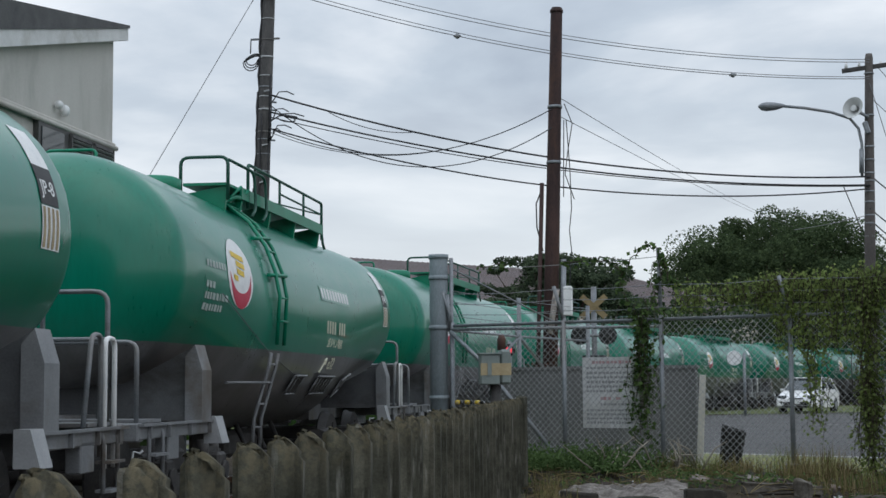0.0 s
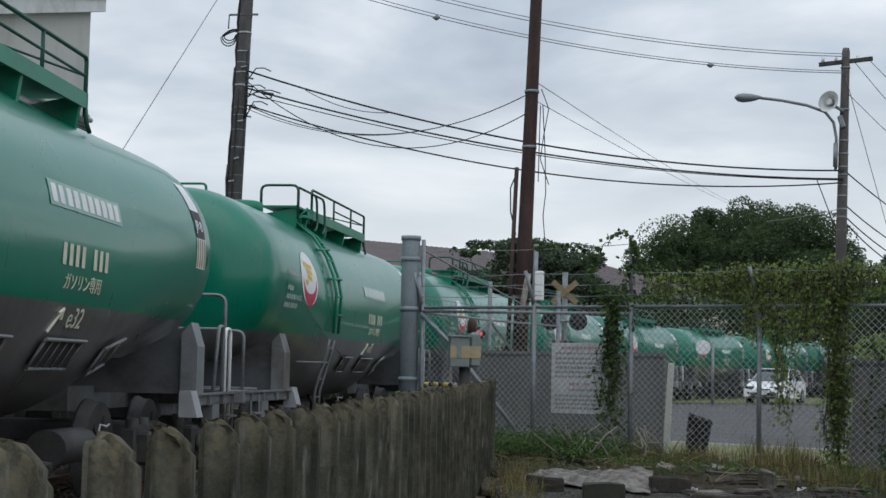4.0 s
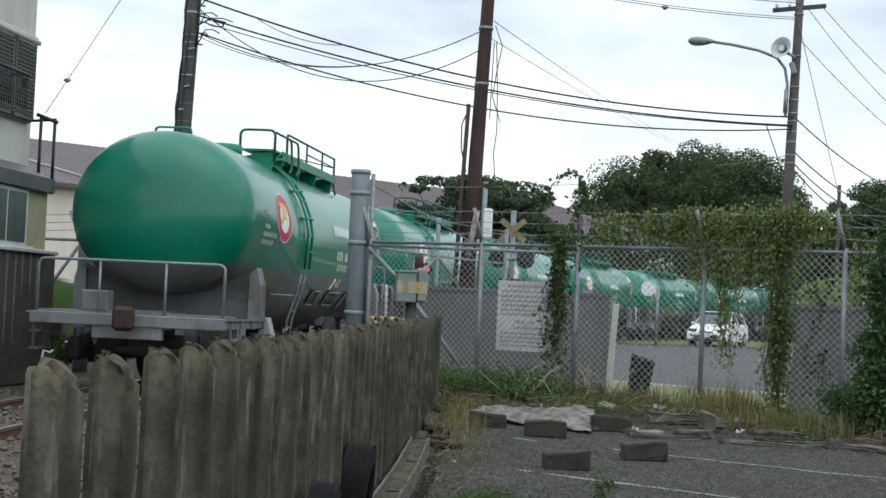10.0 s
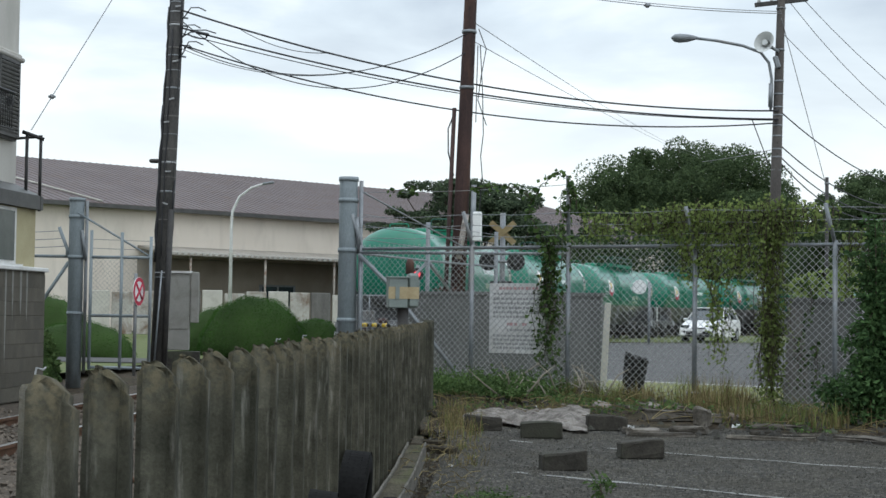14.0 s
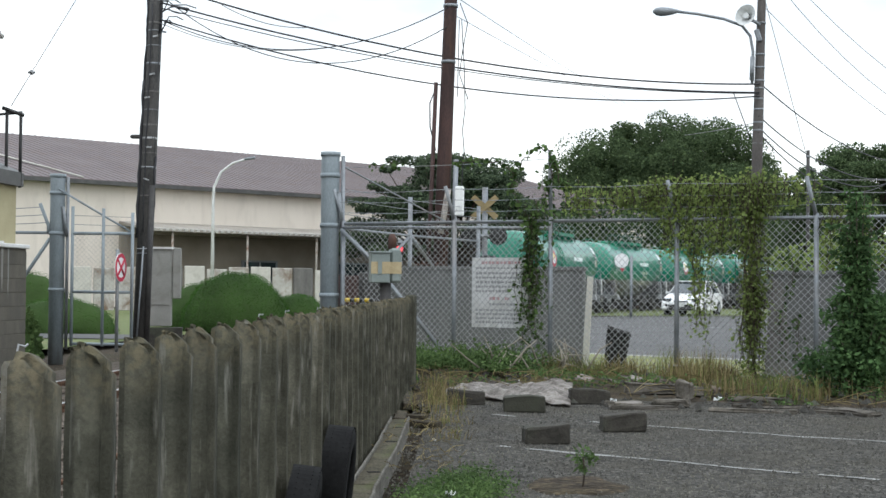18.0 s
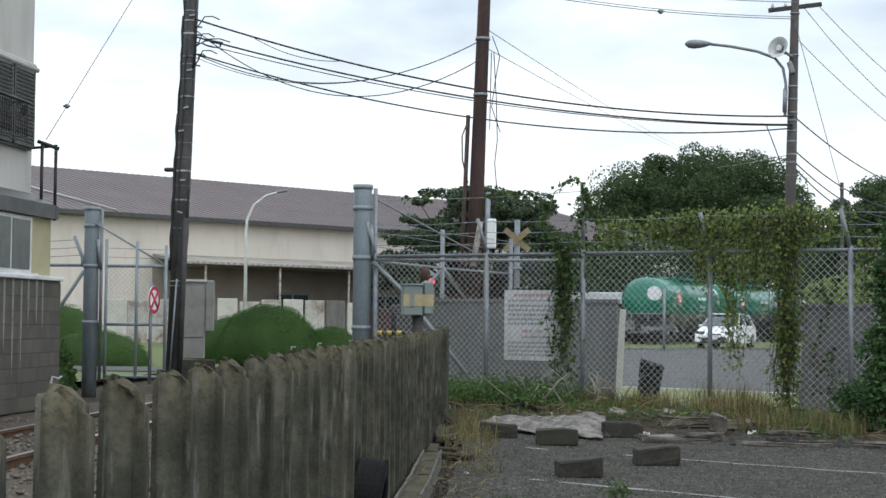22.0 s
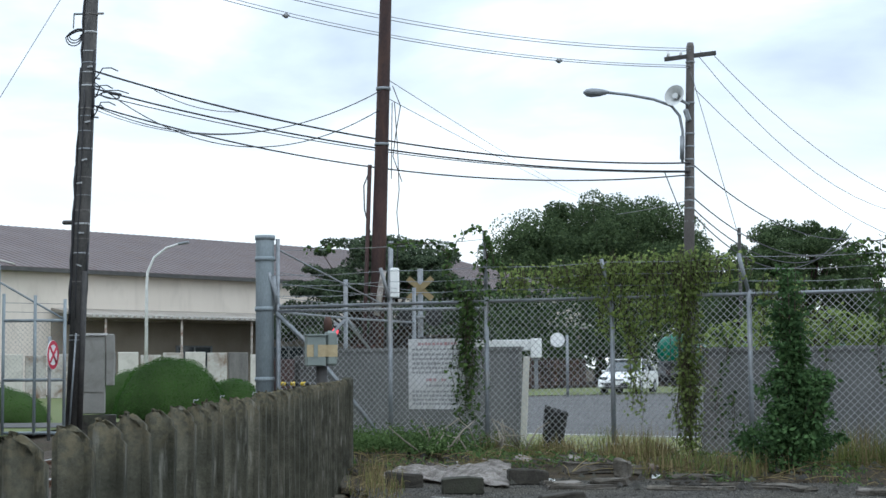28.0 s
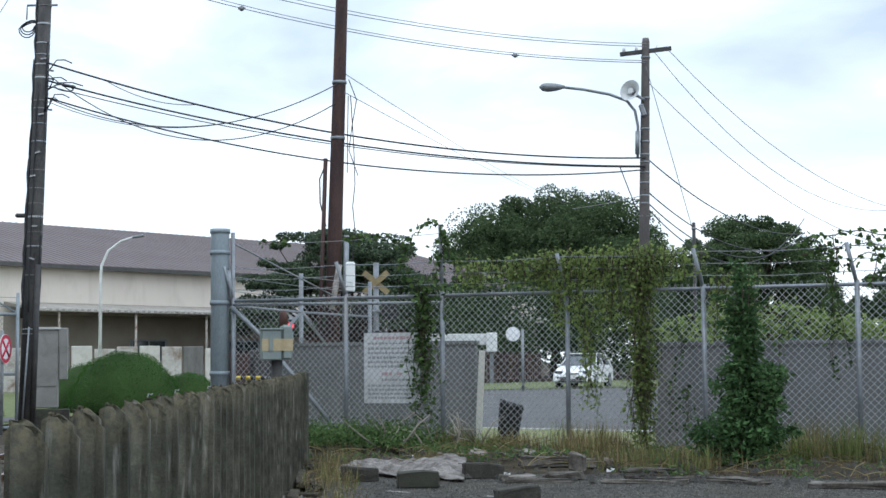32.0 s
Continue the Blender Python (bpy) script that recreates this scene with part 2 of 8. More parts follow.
SLEEPER = surface("old_sleeper_wood", (0.03, 0.026, 0.02), (0.09, 0.08, 0.062), 20, 0.95, bump=0.5, stretch=(0.4, 1.5, 1), vary=0.2, spec=0.15)
PICKET = picket_concrete()
TIMBER = surface("rotten_timber", (0.022, 0.0185, 0.0135), (0.095, 0.082, 0.062), 16, 0.97, bump=0.8, fine=90, stain=(0.035, 0.038, 0.02), stain_scale=6.0, stretch=(1.5, 0.25, 1), spread=(0.38, 0.64), spec=0.08)
BUFF = surface("dull_buff_paint", (0.3, 0.235, 0.13), (0.4, 0.33, 0.2), 14, 0.7, bump=0.04, stain=(0.25, 0.2, 0.12))
GALV = surface("galvanised_steel", (0.15, 0.165, 0.18), (0.27, 0.285, 0.3), 8, 0.5, 0.35, bump=0.06, stain=(0.2, 0.19, 0.18))
MESHW = surface("bright_galvanised_wire", (0.27, 0.28, 0.285), (0.43, 0.435, 0.44), 8, 0.6, 0.0, bump=0.0)
PIPE = surface("grey_painted_pipe", (0.16, 0.19, 0.21), (0.27, 0.31, 0.33), 4, 0.5, bump=0.08, stain=(0.12, 0.12, 0.12), stretch=(1, 1, 0.4))
RUST = surface("brown_rusted_pole", (0.022, 0.014, 0.014), (0.075, 0.04, 0.035), 5, 0.75, 0.2, bump=0.3, stain=(0.1, 0.05, 0.03), stretch=(1, 1, 0.3))
CONC = surface("concrete_pole", (0.095, 0.09, 0.085), (0.175, 0.167, 0.157), 4, 0.85, bump=0.15, stretch=(1, 1, 0.3))
CONCP = surface("brown_grey_pole", (0.06, 0.053, 0.05), (0.125, 0.113, 0.105), 4, 0.85, bump=0.15, stretch=(1, 1, 0.3))
HORN = surface("pale_horn_enamel", (0.42, 0.43, 0.42), (0.56, 0.57, 0.56), 6, 0.45, bump=0.0)
CONCD = surface("dark_weathered_pole", (0.03, 0.03, 0.03), (0.09, 0.085, 0.08), 5, 0.85, bump=0.2, stretch=(1, 1, 0.3))
WALL = surface("grey_concrete_wall", (0.1, 0.101, 0.1), (0.165, 0.165, 0.163), 2.5, 0.9, bump=0.25, stain=(0.1, 0.105, 0.1), stretch=(1, 1, 0.5))
BLOCK = surface("grey_block_wall", (0.066, 0.06, 0.047), (0.11, 0.1, 0.08), 3, 0.9, bump=0.25, stain=(0.065, 0.06, 0.05), stretch=(1, 1, 0.4), vary=0.1)


def grit(name, dark, light, patch, cell=42.0, patch_scale=0.7, bump=0.9):
    """A surface of small stones set close, with broad patches."""
    m = bpy.data.materials.new(name)
    t = nodes_of(m)
    tc = t.nodes.new("ShaderNodeTexCoord")
    vor = node(t, "ShaderNodeTexVoronoi", Scale=cell)
    n1 = node(t, "ShaderNodeTexNoise", Scale=patch_scale, Detail=6.0, Roughness=0.6)
    n2 = node(t, "ShaderNodeTexNoise", Scale=5.0, Detail=5.0, Roughness=0.65)
    for n in (vor, n1, n2):
        t.links.new(tc.outputs["Object"], n.inputs["Vector"])
    sp = t.nodes.new("ShaderNodeSeparateColor")
    t.links.new(vor.outputs["Color"], sp.inputs[0])
    stones = ramp(t, sp.outputs[0], [(0.0, dark), (0.75, tuple((a + b) / 2 for a, b in zip(dark, light))), (1.0, light)])
    gaps = ramp(t, vor.outputs["Distance"], [(0.0, (1, 1, 1)), (0.9, (0.35, 0.35, 0.35))])
    col = mix(t, 1.0, stones, gaps, "MULTIPLY")
    mask = ramp(t, n1.outputs["Fac"], [(0.45, (0, 0, 0)), (0.7, (0.75, 0.75, 0.75))])
    col = mix(t, mask, col, patch)
    tone = ramp(t, n2.outputs["Fac"], [(0.3, (0.65, 0.65, 0.65)), (0.7, (1.25, 1.24, 1.2))])
    col = mix(t, 1.0, col, tone, "MULTIPLY")
    b = t.nodes.new("ShaderNodeBsdfPrincipled")
    b.inputs["Roughness"].default_value = 0.95
    b.inputs["Specular IOR Level"].default_value = 0.15
    t.links.new(col, b.inputs["Base Color"])
    bp = node(t, "ShaderNodeBump", Strength=bump, Distance=0.012)
    bp.invert = True
    t.links.new(vor.outputs["Distance"], bp.inputs["Height"])
    t.links.new(bp.outputs[0], b.inputs["Normal"])
    o = t.nodes.new("ShaderNodeOutputMaterial")
    t.links.new(b.outputs[0], o.inputs[0])
    return m


ASPH = grit("worn_parking_asphalt", (0.026, 0.0245, 0.022), (0.19, 0.18, 0.162), (0.048, 0.043, 0.033), 42.0, 1.1)
ROADM = surface("road_asphalt", (0.069, 0.067, 0.066), (0.1, 0.098, 0.096), 0.6, 0.9, bump=0.2, spec=0.2)
DEBRIS = surface("brown_grey_rubble", (0.045, 0.04, 0.032), (0.16, 0.143, 0.12), 10, 0.95, bump=0.5, stain=(0.17, 0.155, 0.14), stain_scale=5.0, vary=0.3, spec=0.2)
SOIL = grit("dry_soil", (0.03, 0.022, 0.014), (0.125, 0.095, 0.063), (0.04, 0.036, 0.018), 26.0, 1.3)
GRASSG = surface("mown_grass", (0.05, 0.075, 0.018), (0.12, 0.14, 0.04), 4, 0.9, bump=0.8, fine=50, stain=(0.13, 0.12, 0.05))
BALLAST = surface("ballast", (0.025, 0.02, 0.015), (0.12, 0.1, 0.08), 16, 0.95, bump=1.0, fine=50, spec=0.15)
RAILM = surface("rusted_rail", (0.07, 0.035, 0.02), (0.16, 0.085, 0.05), 8, 0.7, 0.3, bump=0.2)
RAILTOP = surface("polished_rail_head", (0.4, 0.39, 0.38), (0.55, 0.54, 0.53), 8, 0.3, 0.9, bump=0.03)
PLASTER = surface("cream_plaster", (0.4, 0.385, 0.35), (0.5, 0.485, 0.45), 1.2, 0.9, bump=0.1, stain=(0.34, 0.32, 0.28), stretch=(1, 1, 0.4))
YPLASTER = surface("yellowed_plaster", (0.3, 0.265, 0.155), (0.4, 0.36, 0.225), 1.6, 0.9, bump=0.1)
DIRTY = surface("stained_house_render", (0.43, 0.415, 0.385), (0.52, 0.505, 0.47), 1.5, 0.9, bump=0.1, stain=(0.38, 0.37, 0.34), stretch=(1, 1, 0.35))
ROOFM = surface("brown_metal_roof", (0.095, 0.074, 0.074), (0.128, 0.105, 0.104), 0.4, 0.7, bump=0.05, stain=(0.11, 0.08, 0.07))
SHUTTER = surface("dark_bronze_shutter", (0.05, 0.05, 0.05), (0.1, 0.1, 0.095), 4, 0.5, 0.3, bump=0.05)
SHEET = surface("aged_signboard", (0.5, 0.5, 0.49), (0.66, 0.66, 0.65), 4, 0.7, bump=0.05, stain=(0.42, 0.41, 0.38))
VERGE = surface("sunlit_verge_grass", (0.085, 0.1, 0.03), (0.19, 0.2, 0.065), 3, 0.9, bump=0.8, fine=45, stain=(0.17, 0.15, 0.07), stain_scale=2.0)
RUBBER = surface("black_rubber", (0.006, 0.006, 0.006), (0.014, 0.014, 0.014), 8, 0.95, bump=0.2, spec=0.1)
CONCB = surface("concrete_block", (0.013, 0.012, 0.01), (0.055, 0.051, 0.043), 14, 0.95, bump=0.5, stain=(0.06, 0.065, 0.045), vary=0.15)
ENAMEL = surface("buff_grey_enamel", (0.2, 0.195, 0.18), (0.27, 0.265, 0.245), 3, 0.7, bump=0.05, stain=(0.17, 0.16, 0.14), stain_scale=2.5)
WSTOP = surface("mossy_brown_concrete", (0.02, 0.018, 0.0145), (0.05, 0.045, 0.036), 14, 0.95, bump=0.5, stain=(0.04, 0.042, 0.028), vary=0.15)
LINEP = surface("faded_road_line", (0.09, 0.087, 0.08), (0.31, 0.31, 0.295), 11, 0.9, bump=0.2, fine=35)
TARP = surface("dirty_sheet", (0.18, 0.16, 0.143), (0.46, 0.42, 0.385), 7, 0.8, bump=0.5, stain=(0.085, 0.068, 0.052), stain_scale=4.5, spread=(0.4, 0.6))
BARK = surface("bark", (0.03, 0.022, 0.016), (0.08, 0.06, 0.045), 8, 0.95, bump=0.6, stretch=(1, 1, 0.25))
CROSS = surface("faded_yellow_board", (0.2, 0.155, 0.075), (0.29, 0.225, 0.12), 9, 0.7, bump=0.05)
INK = surface("faded_black_ink", (0.22, 0.22, 0.22), (0.32, 0.32, 0.32), 12, 0.8, bump=0.0)
REDINK = surface("faded_red_ink", (0.4, 0.22, 0.23), (0.48, 0.3, 0.3), 12, 0.8, bump=0.0)
CABIN = surface("ivory_cabinet", (0.42, 0.4, 0.355), (0.53, 0.51, 0.46), 2, 0.6, bump=0.05, stain=(0.34, 0.315, 0.275))
BOXG = surface("green_grey_box", (0.14, 0.17, 0.16), (0.2, 0.23, 0.215), 5, 0.5, bump=0.05)
GLASS = glass()
LEAF = leafy("dark_broad_leaves", (0.046, 0.072, 0.038), (0.088, 0.125, 0.06), 0.35)
PINE = leafy("dark_needles", (0.035, 0.052, 0.036), (0.085, 0.115, 0.07))
THICK = leafy("thicket_leaves", (0.018, 0.034, 0.015), (0.055, 0.085, 0.036))
WILD = leafy("wild_shrub_leaves", (0.032, 0.066, 0.028), (0.075, 0.135, 0.052))
VINE = leafy("vine_leaves", (0.14, 0.19, 0.06), (0.22, 0.28, 0.095), 0.5)
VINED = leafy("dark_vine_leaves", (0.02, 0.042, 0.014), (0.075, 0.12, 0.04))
SHRUB = leafy("bright_clipped_leaves", (0.034, 0.082, 0.016), (0.046, 0.108, 0.022))
GRAVEL = leafy("grey_gravel", (0.07, 0.067, 0.062), (0.15, 0.143, 0.132))
WEED = leafy("weed_leaves", (0.045, 0.08, 0.028), (0.1, 0.155, 0.058), 0.35)
DRYG = leafy("dry_grass_blades", (0.09, 0.07, 0.036), (0.21, 0.17, 0.09))
MIDG = leafy("green_grass_blades", (0.075, 0.1, 0.032), (0.17, 0.19, 0.065))


# ---- mesh tools ----
def link(name, bm, material, parent=None, label="", smooth=False):
    me = bpy.data.meshes.new(name)
    if smooth:
        for f in bm.faces:
            f.smooth = True
    bm.to_mesh(me)
    bm.free()
    for m in material if isinstance(material, (list, tuple)) else (material,):
        me.materials.append(m)
    ob = new(name, me)
    if parent:
        ob.parent = parent
    if label:
        ob["label"] = label
    return ob


def part(name, bm, material, parent, label="", smooth=False):
    return link(name, bm, material, parent, label, smooth)


def empty(name, m, label, category, group="", kind=""):
    ob = new(name)
    ob.matrix_world = m
    ob.empty_display_size = 0.2
    return tagged(ob, label, category, group, kind)


def box(bm, c, s, m=None, bevel=0.0, mat=0):
    mm = Matrix.Translation(c) @ (m or Matrix.Identity(4)) @ Matrix.Diagonal((*s, 1))
    made = bmesh.ops.create_cube(bm, size=1.0, matrix=mm)["verts"]
    faces = {f for v in made for f in v.link_faces}
    for f in faces:
        f.material_index = mat
    if bevel:
        edges = {e for v in made for e in v.link_edges}
        bmesh.ops.bevel(bm, geom=list(edges), offset=bevel, segments=1, affect="EDGES")
    return bm


def ring_frame(d):
    d = d.normalized()
    a = Vector((0, 0, 1)) if abs(d.z) < 0.9 else Vector((1, 0, 0))
    u = d.cross(a).normalized()
    return u, d.cross(u).normalized()


def tube(bm, pts, r, n=8, mat=0, cap=True):
    pts = [Vector(p) for p in pts]
    radii = r if isinstance(r, (list, tuple)) else [r] * len(pts)
    rings, u = [], None
    for i, p in enumerate(pts):
        d = (pts[min(i + 1, len(pts) - 1)] - pts[max(i - 1, 0)]).normalized()
        if u is None:
            u, v = ring_frame(d)
        else:
            u = (u - d * u.dot(d)).normalized()
            v = d.cross(u)
        rings.append([bm.verts.new(p + (u * math.cos(2 * math.pi * k / n) + v * math.sin(2 * math.pi * k / n)) * radii[i]) for k in range(n)])
    for a, b in zip(rings, rings[1:]):
        for k in range(n):
            f = bm.faces.new((a[k], a[(k + 1) % n], b[(k + 1) % n], b[k]))
            f.smooth, f.material_index = n > 4, mat
    if cap:
        for ring in (rings[0][::-1], rings[-1]):
            bm.faces.new(ring).material_index = mat
    return bm


def rounded(pts, r=0.12, n=4):
    """A polyline with its inner corners rounded."""
    pts = [Vector(p) for p in pts]
    out = [pts[0]]
    for a, b, c in zip(pts, pts[1:], pts[2:]):
        p, q = b + (a - b).normalized() * r, b + (c - b).normalized() * r
        for k in range(n + 1):
            s = k / n
            out.append(p * (1 - s) ** 2 + b * 2 * s * (1 - s) + q * s * s)
    out.append(pts[-1])
    return out


def disc(bm, c, r, normal, thick=0.01, n=24, mat=0):
    c, d = Vector(c), Vector(normal).normalized()
    return tube(bm, [c - d * thick / 2, c + d * thick / 2], r, n, mat)


def prism(bm, outline, y0, y1, mat=0):
    """An outline of (x, z) drawn out from y0 to y1."""
    a = [bm.verts.new((x, y0, z)) for x, z in outline]
    b = [bm.verts.new((x, y1, z)) for x, z in outline]
    k = len(outline)
    for i in range(k):
        bm.faces.new((a[i], a[(i + 1) % k], b[(i + 1) % k], b[i])).material_index = mat
    bm.faces.new(a[::-1]).material_index = mat
    bm.faces.new(b).material_index = mat
    bmesh.ops.recalc_face_normals(bm, faces=bm.faces[:])
    return bm


def leaves(bm, spots, size, rng, droop=0.3, slim=0.55):
    """One bent leaf of two faces at each spot."""
    for p in spots:
        s = size * rng.uniform(0.6, 1.3)
        d = Vector((rng.gauss(0, 1), rng.gauss(0, 1), rng.gauss(0, 0.6) - droop)).normalized()
        u, v = ring_frame(d)
        a = rng.uniform(0, 6.28)
        side = u * math.cos(a) + v * math.sin(a)
        p = Vector(p)
        root, tip = bm.verts.new(p), bm.verts.new(p + d * s)
        l = bm.verts.new(p + d * s * 0.45 + side * s * slim * 0.5)
        r = bm.verts.new(p + d * s * 0.45 - side * s * slim * 0.5)
        bm.faces.new((root, l, tip)); bm.faces.new((root, tip, r))
    return bm


# ---- ground ----
TRACK_X, RAIL_Z = -6.09, -0.1
BEND_Y, BEND_R, BEND_START, BEND_END = 24.0, 205.0, -0.078, 0.7


def on_track(s):
    """Place and heading of the track's centre, s metres along it from abreast of the eye."""
    a = min(max((s - BEND_Y) / BEND_R, BEND_START), BEND_END)
    over = s - BEND_Y - BEND_R * a
    p = Vector((TRACK_X + BEND_R * (1 - math.cos(a)), BEND_Y + BEND_R * math.sin(a), RAIL_Z))
    return p + Vector((math.sin(a), math.cos(a), 0)) * over, a


def beside(s, off, z=0.0):
    p, a = on_track(s)
    return Vector((p.x + off * math.cos(a), p.y - off * math.sin(a), z))


def sheet(name, corners, z, material, label, category, cuts=0, kind="structure"):
    bm = bmesh.new()
    bm.faces.new([bm.verts.new((x, y, z)) for x, y in corners])
    bmesh.ops.recalc_face_normals(bm, faces=bm.faces[:])
    if bm.faces[0].normal.z < 0:
        bmesh.ops.reverse_faces(bm, faces=bm.faces[:])
    return tagged(link(name, bm, material), label, category, "", kind)


sheet("ground", [(-1500, -600), (1500, -600), (1500, 2500), (-1500, 2500)], -0.26, SOIL, "bare earth and rough ground around the railway", "ground")


def parking_lot():
    # a grid with slight unevenness, from the picket fence to the weeds
    bm = bmesh.new()
    nx, ny = 60, 70
    grid = []
    for j in range(ny + 1):
        y = -6 + j * (21.8 / ny)
        row = []
        for i in range(nx + 1):
            x = (-0.35 - 0.0798 * y) + i / nx * 13.5
            z = 0.012 * noise.noise((x * 0.7, y * 0.7, 0)) + 0.006 * noise.noise((x * 3, y * 3, 4))
            row.append(bm.verts.new((x, y, z)))
        grid.append(row)
    for a, b in zip(grid, grid[1:]):
        for i in range(nx):
            bm.faces.new((a[i], a[i + 1], b[i + 1], b[i])).smooth = True
    tagged(link("parking_lot_ground", bm, ASPH), "cracked dark grey asphalt of a small car park", "asphalt", "", "structure")


parking_lot()


def loose_gravel():
    rng = random.Random(77)
    verts, faces = [], []
    for _ in range(26000):
        y = 6.2 + 9.0 * rng.random() ** 1.2
        x = rng.uniform(-0.5 - 0.0798 * y, 4.2)
        r = rng.uniform(0.004, 0.011) * (1.4 if rng.random() < 0.05 else 1.0)
        z = 0.012 * noise.noise((x * 0.7, y * 0.7, 0)) + 0.006 * noise.noise((x * 3, y * 3, 4))
        a, n = rng.uniform(0, 6.28), len(verts)
        verts.append((x, y, z + r * 1.3))
        for k in range(3):
            verts.append((x + math.cos(a + k * 2.09) * r * rng.uniform(0.8, 1.4), y + math.sin(a + k * 2.09) * r * rng.uniform(0.8, 1.4), z - 0.002))
        faces += [(n, n + 1, n + 2), (n, n + 2, n + 3), (n, n + 3, n + 1)]
    me = bpy.data.meshes.new("loose_gravel")
    me.from_pydata(verts, [], faces)
    me.materials.append(GRAVEL)
    tagged(new("loose_gravel", me), "loose grey grit scattered over the worn asphalt", "gravel", "", "stuff")


loose_gravel()
FA, FB = Vector((-3.5, 20.9, 0)), Vector((8.9, 15.56, 0))
FD = (FB - FA).normalized()
FN = Vector((-FD.y, FD.x, 0))


def on_fence(d, off=0.0, z=0.0):
    p = FA + FD * d + FN * off
    return Vector((p.x, p.y, z))


def soil_strip():
    bm = bmesh.new()
    grid = []
    for i in range(81):
        row = []
        for j in range(15):
            d, off = 0.9 + i * 0.14, -4.3 + j * 0.35
            lift = 0.07 * min(1, max(0, (off + 3.7) / 1.6)) + 0.03 * noise.noise((d * 1.3, off * 1.3, 2)) + 0.015 * noise.noise((d * 5, off * 5, 2))
            edge = -0.06 if j == 0 else 0
            row.append(bm.verts.new(on_fence(d, off + 0.25 * noise.noise((d * 0.8, 7, 3)), lift - 0.02 + edge)))
        grid.append(row)
    for a, b in zip(grid, grid[1:]):
        for j in range(14):
            bm.faces.new((a[j], a[j + 1], b[j + 1], b[j])).smooth = True
    bmesh.ops.recalc_face_normals(bm, faces=bm.faces[:])
    tagged(link("weedy_bed", bm, SOIL), "raised strip of dry soil and litter below the wire fence", "soil", "", "structure")


soil_strip()
sheet("road", [(-5.5, 24.5), (6, 21.5), (40, 10), (90, 40), (60, 90), (8, 72), (-3.4, 60)], -0.03, ROADM, "grey asphalt side road beyond the wire fence", "road")
sheet("verge", [(-3.4, 21.3), (12, 14.7), (12, 18.9), (3.2, 23.3), (-0.3, 25.9), (-4.3, 26.6)], 0.03, VERGE, "narrow strip of mown yellow-green grass", "grass")
sheet("grass_bank", [(-4, 61), (6, 68), (60, 92), (60, 118), (4, 90), (-5, 75)], 0.0, GRASSG, "strip of grass beside the railway", "grass")
sheet("lawn", [(-60, 28), (-10.2, 28), (-9.6, 66), (-20, 78), (-60, 60)], -0.12, GRASSG, "mown lawn beside the works building", "grass")
sheet("works_road", [(-60, 33.5), (-10.0, 33.5), (-10.0, 36.5), (-60, 36.5)], -0.1, ROADM, "pale concrete lane across the lawn", "road")


def paint_line(a, b, w, z, seed, m=None, wear=0.22):
    rng = random.Random(seed)
    a, b = Vector((*a, z)), Vector((*b, z))
    d = (b - a).normalized()
    n = Vector((-d.y, d.x, 0))
    bm = bmesh.new()
    k = int((b - a).length / 0.12)
    low, high = [], []
    for i in range(k + 1):
        p = a + d * ((b - a).length * i / k)
        for row, side in ((low, -1), (high, 1)):
            q = p + n * side * (w / 2 + rng.uniform(-0.012, 0.01))
            if q.y < 15:
                q.z = 0.012 * noise.noise((q.x * 0.7, q.y * 0.7, 0)) + 0.006 * noise.noise((q.x * 3, q.y * 3, 4)) + 0.004
            row.append(bm.verts.new(q))
    for i in range(k):
        if rng.random() > wear + 0.9 * (noise.noise((i * 0.13, seed, 0)) + 0.1):
            bm.faces.new((low[i], low[i + 1], high[i + 1], high[i]))
    return tagged(link("parking_line", bm, m or LINEP), "worn white painted line on the asphalt", "road marking", "car park lines", "structure")


paint_line((-0.88, 13.5), (0.5, 12.6), 0.06, 0.016, 1, None, 0.08)
paint_line((0.5, 12.6), (4.0, 10.62), 0.06, 0.016, 6, None, 0.08)
paint_line((-0.66, 10.77), (0.7, 9.88), 0.055, 0.016, 2, None, 0.12)
paint_line((0.7, 9.88), (3.6, 8.3), 0.055, 0.016, 3, None, 0.15)
ROADLINE = surface("white_road_paint", (0.34, 0.34, 0.33), (0.52, 0.52, 0.5), 7, 0.85, bump=0.1, fine=30)
paint_line((-0.3, 26.6), (6.5, 22.35), 0.17, 0.006, 4, ROADLINE, -0.5)
paint_line((3.3, 46.0), (14, 40.0), 0.15, 0.006, 5, ROADLINE, -0.2)

# ---- railway ----
def ballast_bed():
    bm = bmesh.new()
    rows = []
    ss = [-14 + i * 1.0 for i in range(50)] + [36 + i * 4 for i in range(60)]
    for s in ss:
        row = []
        for k, (off, z) in enumerate([(-2.9, -0.34), (-2.1, -0.24), (-1.2, -0.2), (0, -0.21), (1.2, -0.2), (2.4, -0.22), (3.7, -0.3)]):
            p = beside(s, off, z)
            row.append(bm.verts.new(p + Vector((0, 0, 0.05 * noise.noise((p.x * 2, p.y * 2, k))))))
        rows.append(row)
    for a, b in zip(rows, rows[1:]):
        for k in range(6):
            bm.faces.new((a[k], a[k + 1], b[k + 1], b[k])).smooth = True
    tagged(link("ballast", bm, BALLAST), "brown and grey crushed-stone railway ballast", "ballast", "", "structure")


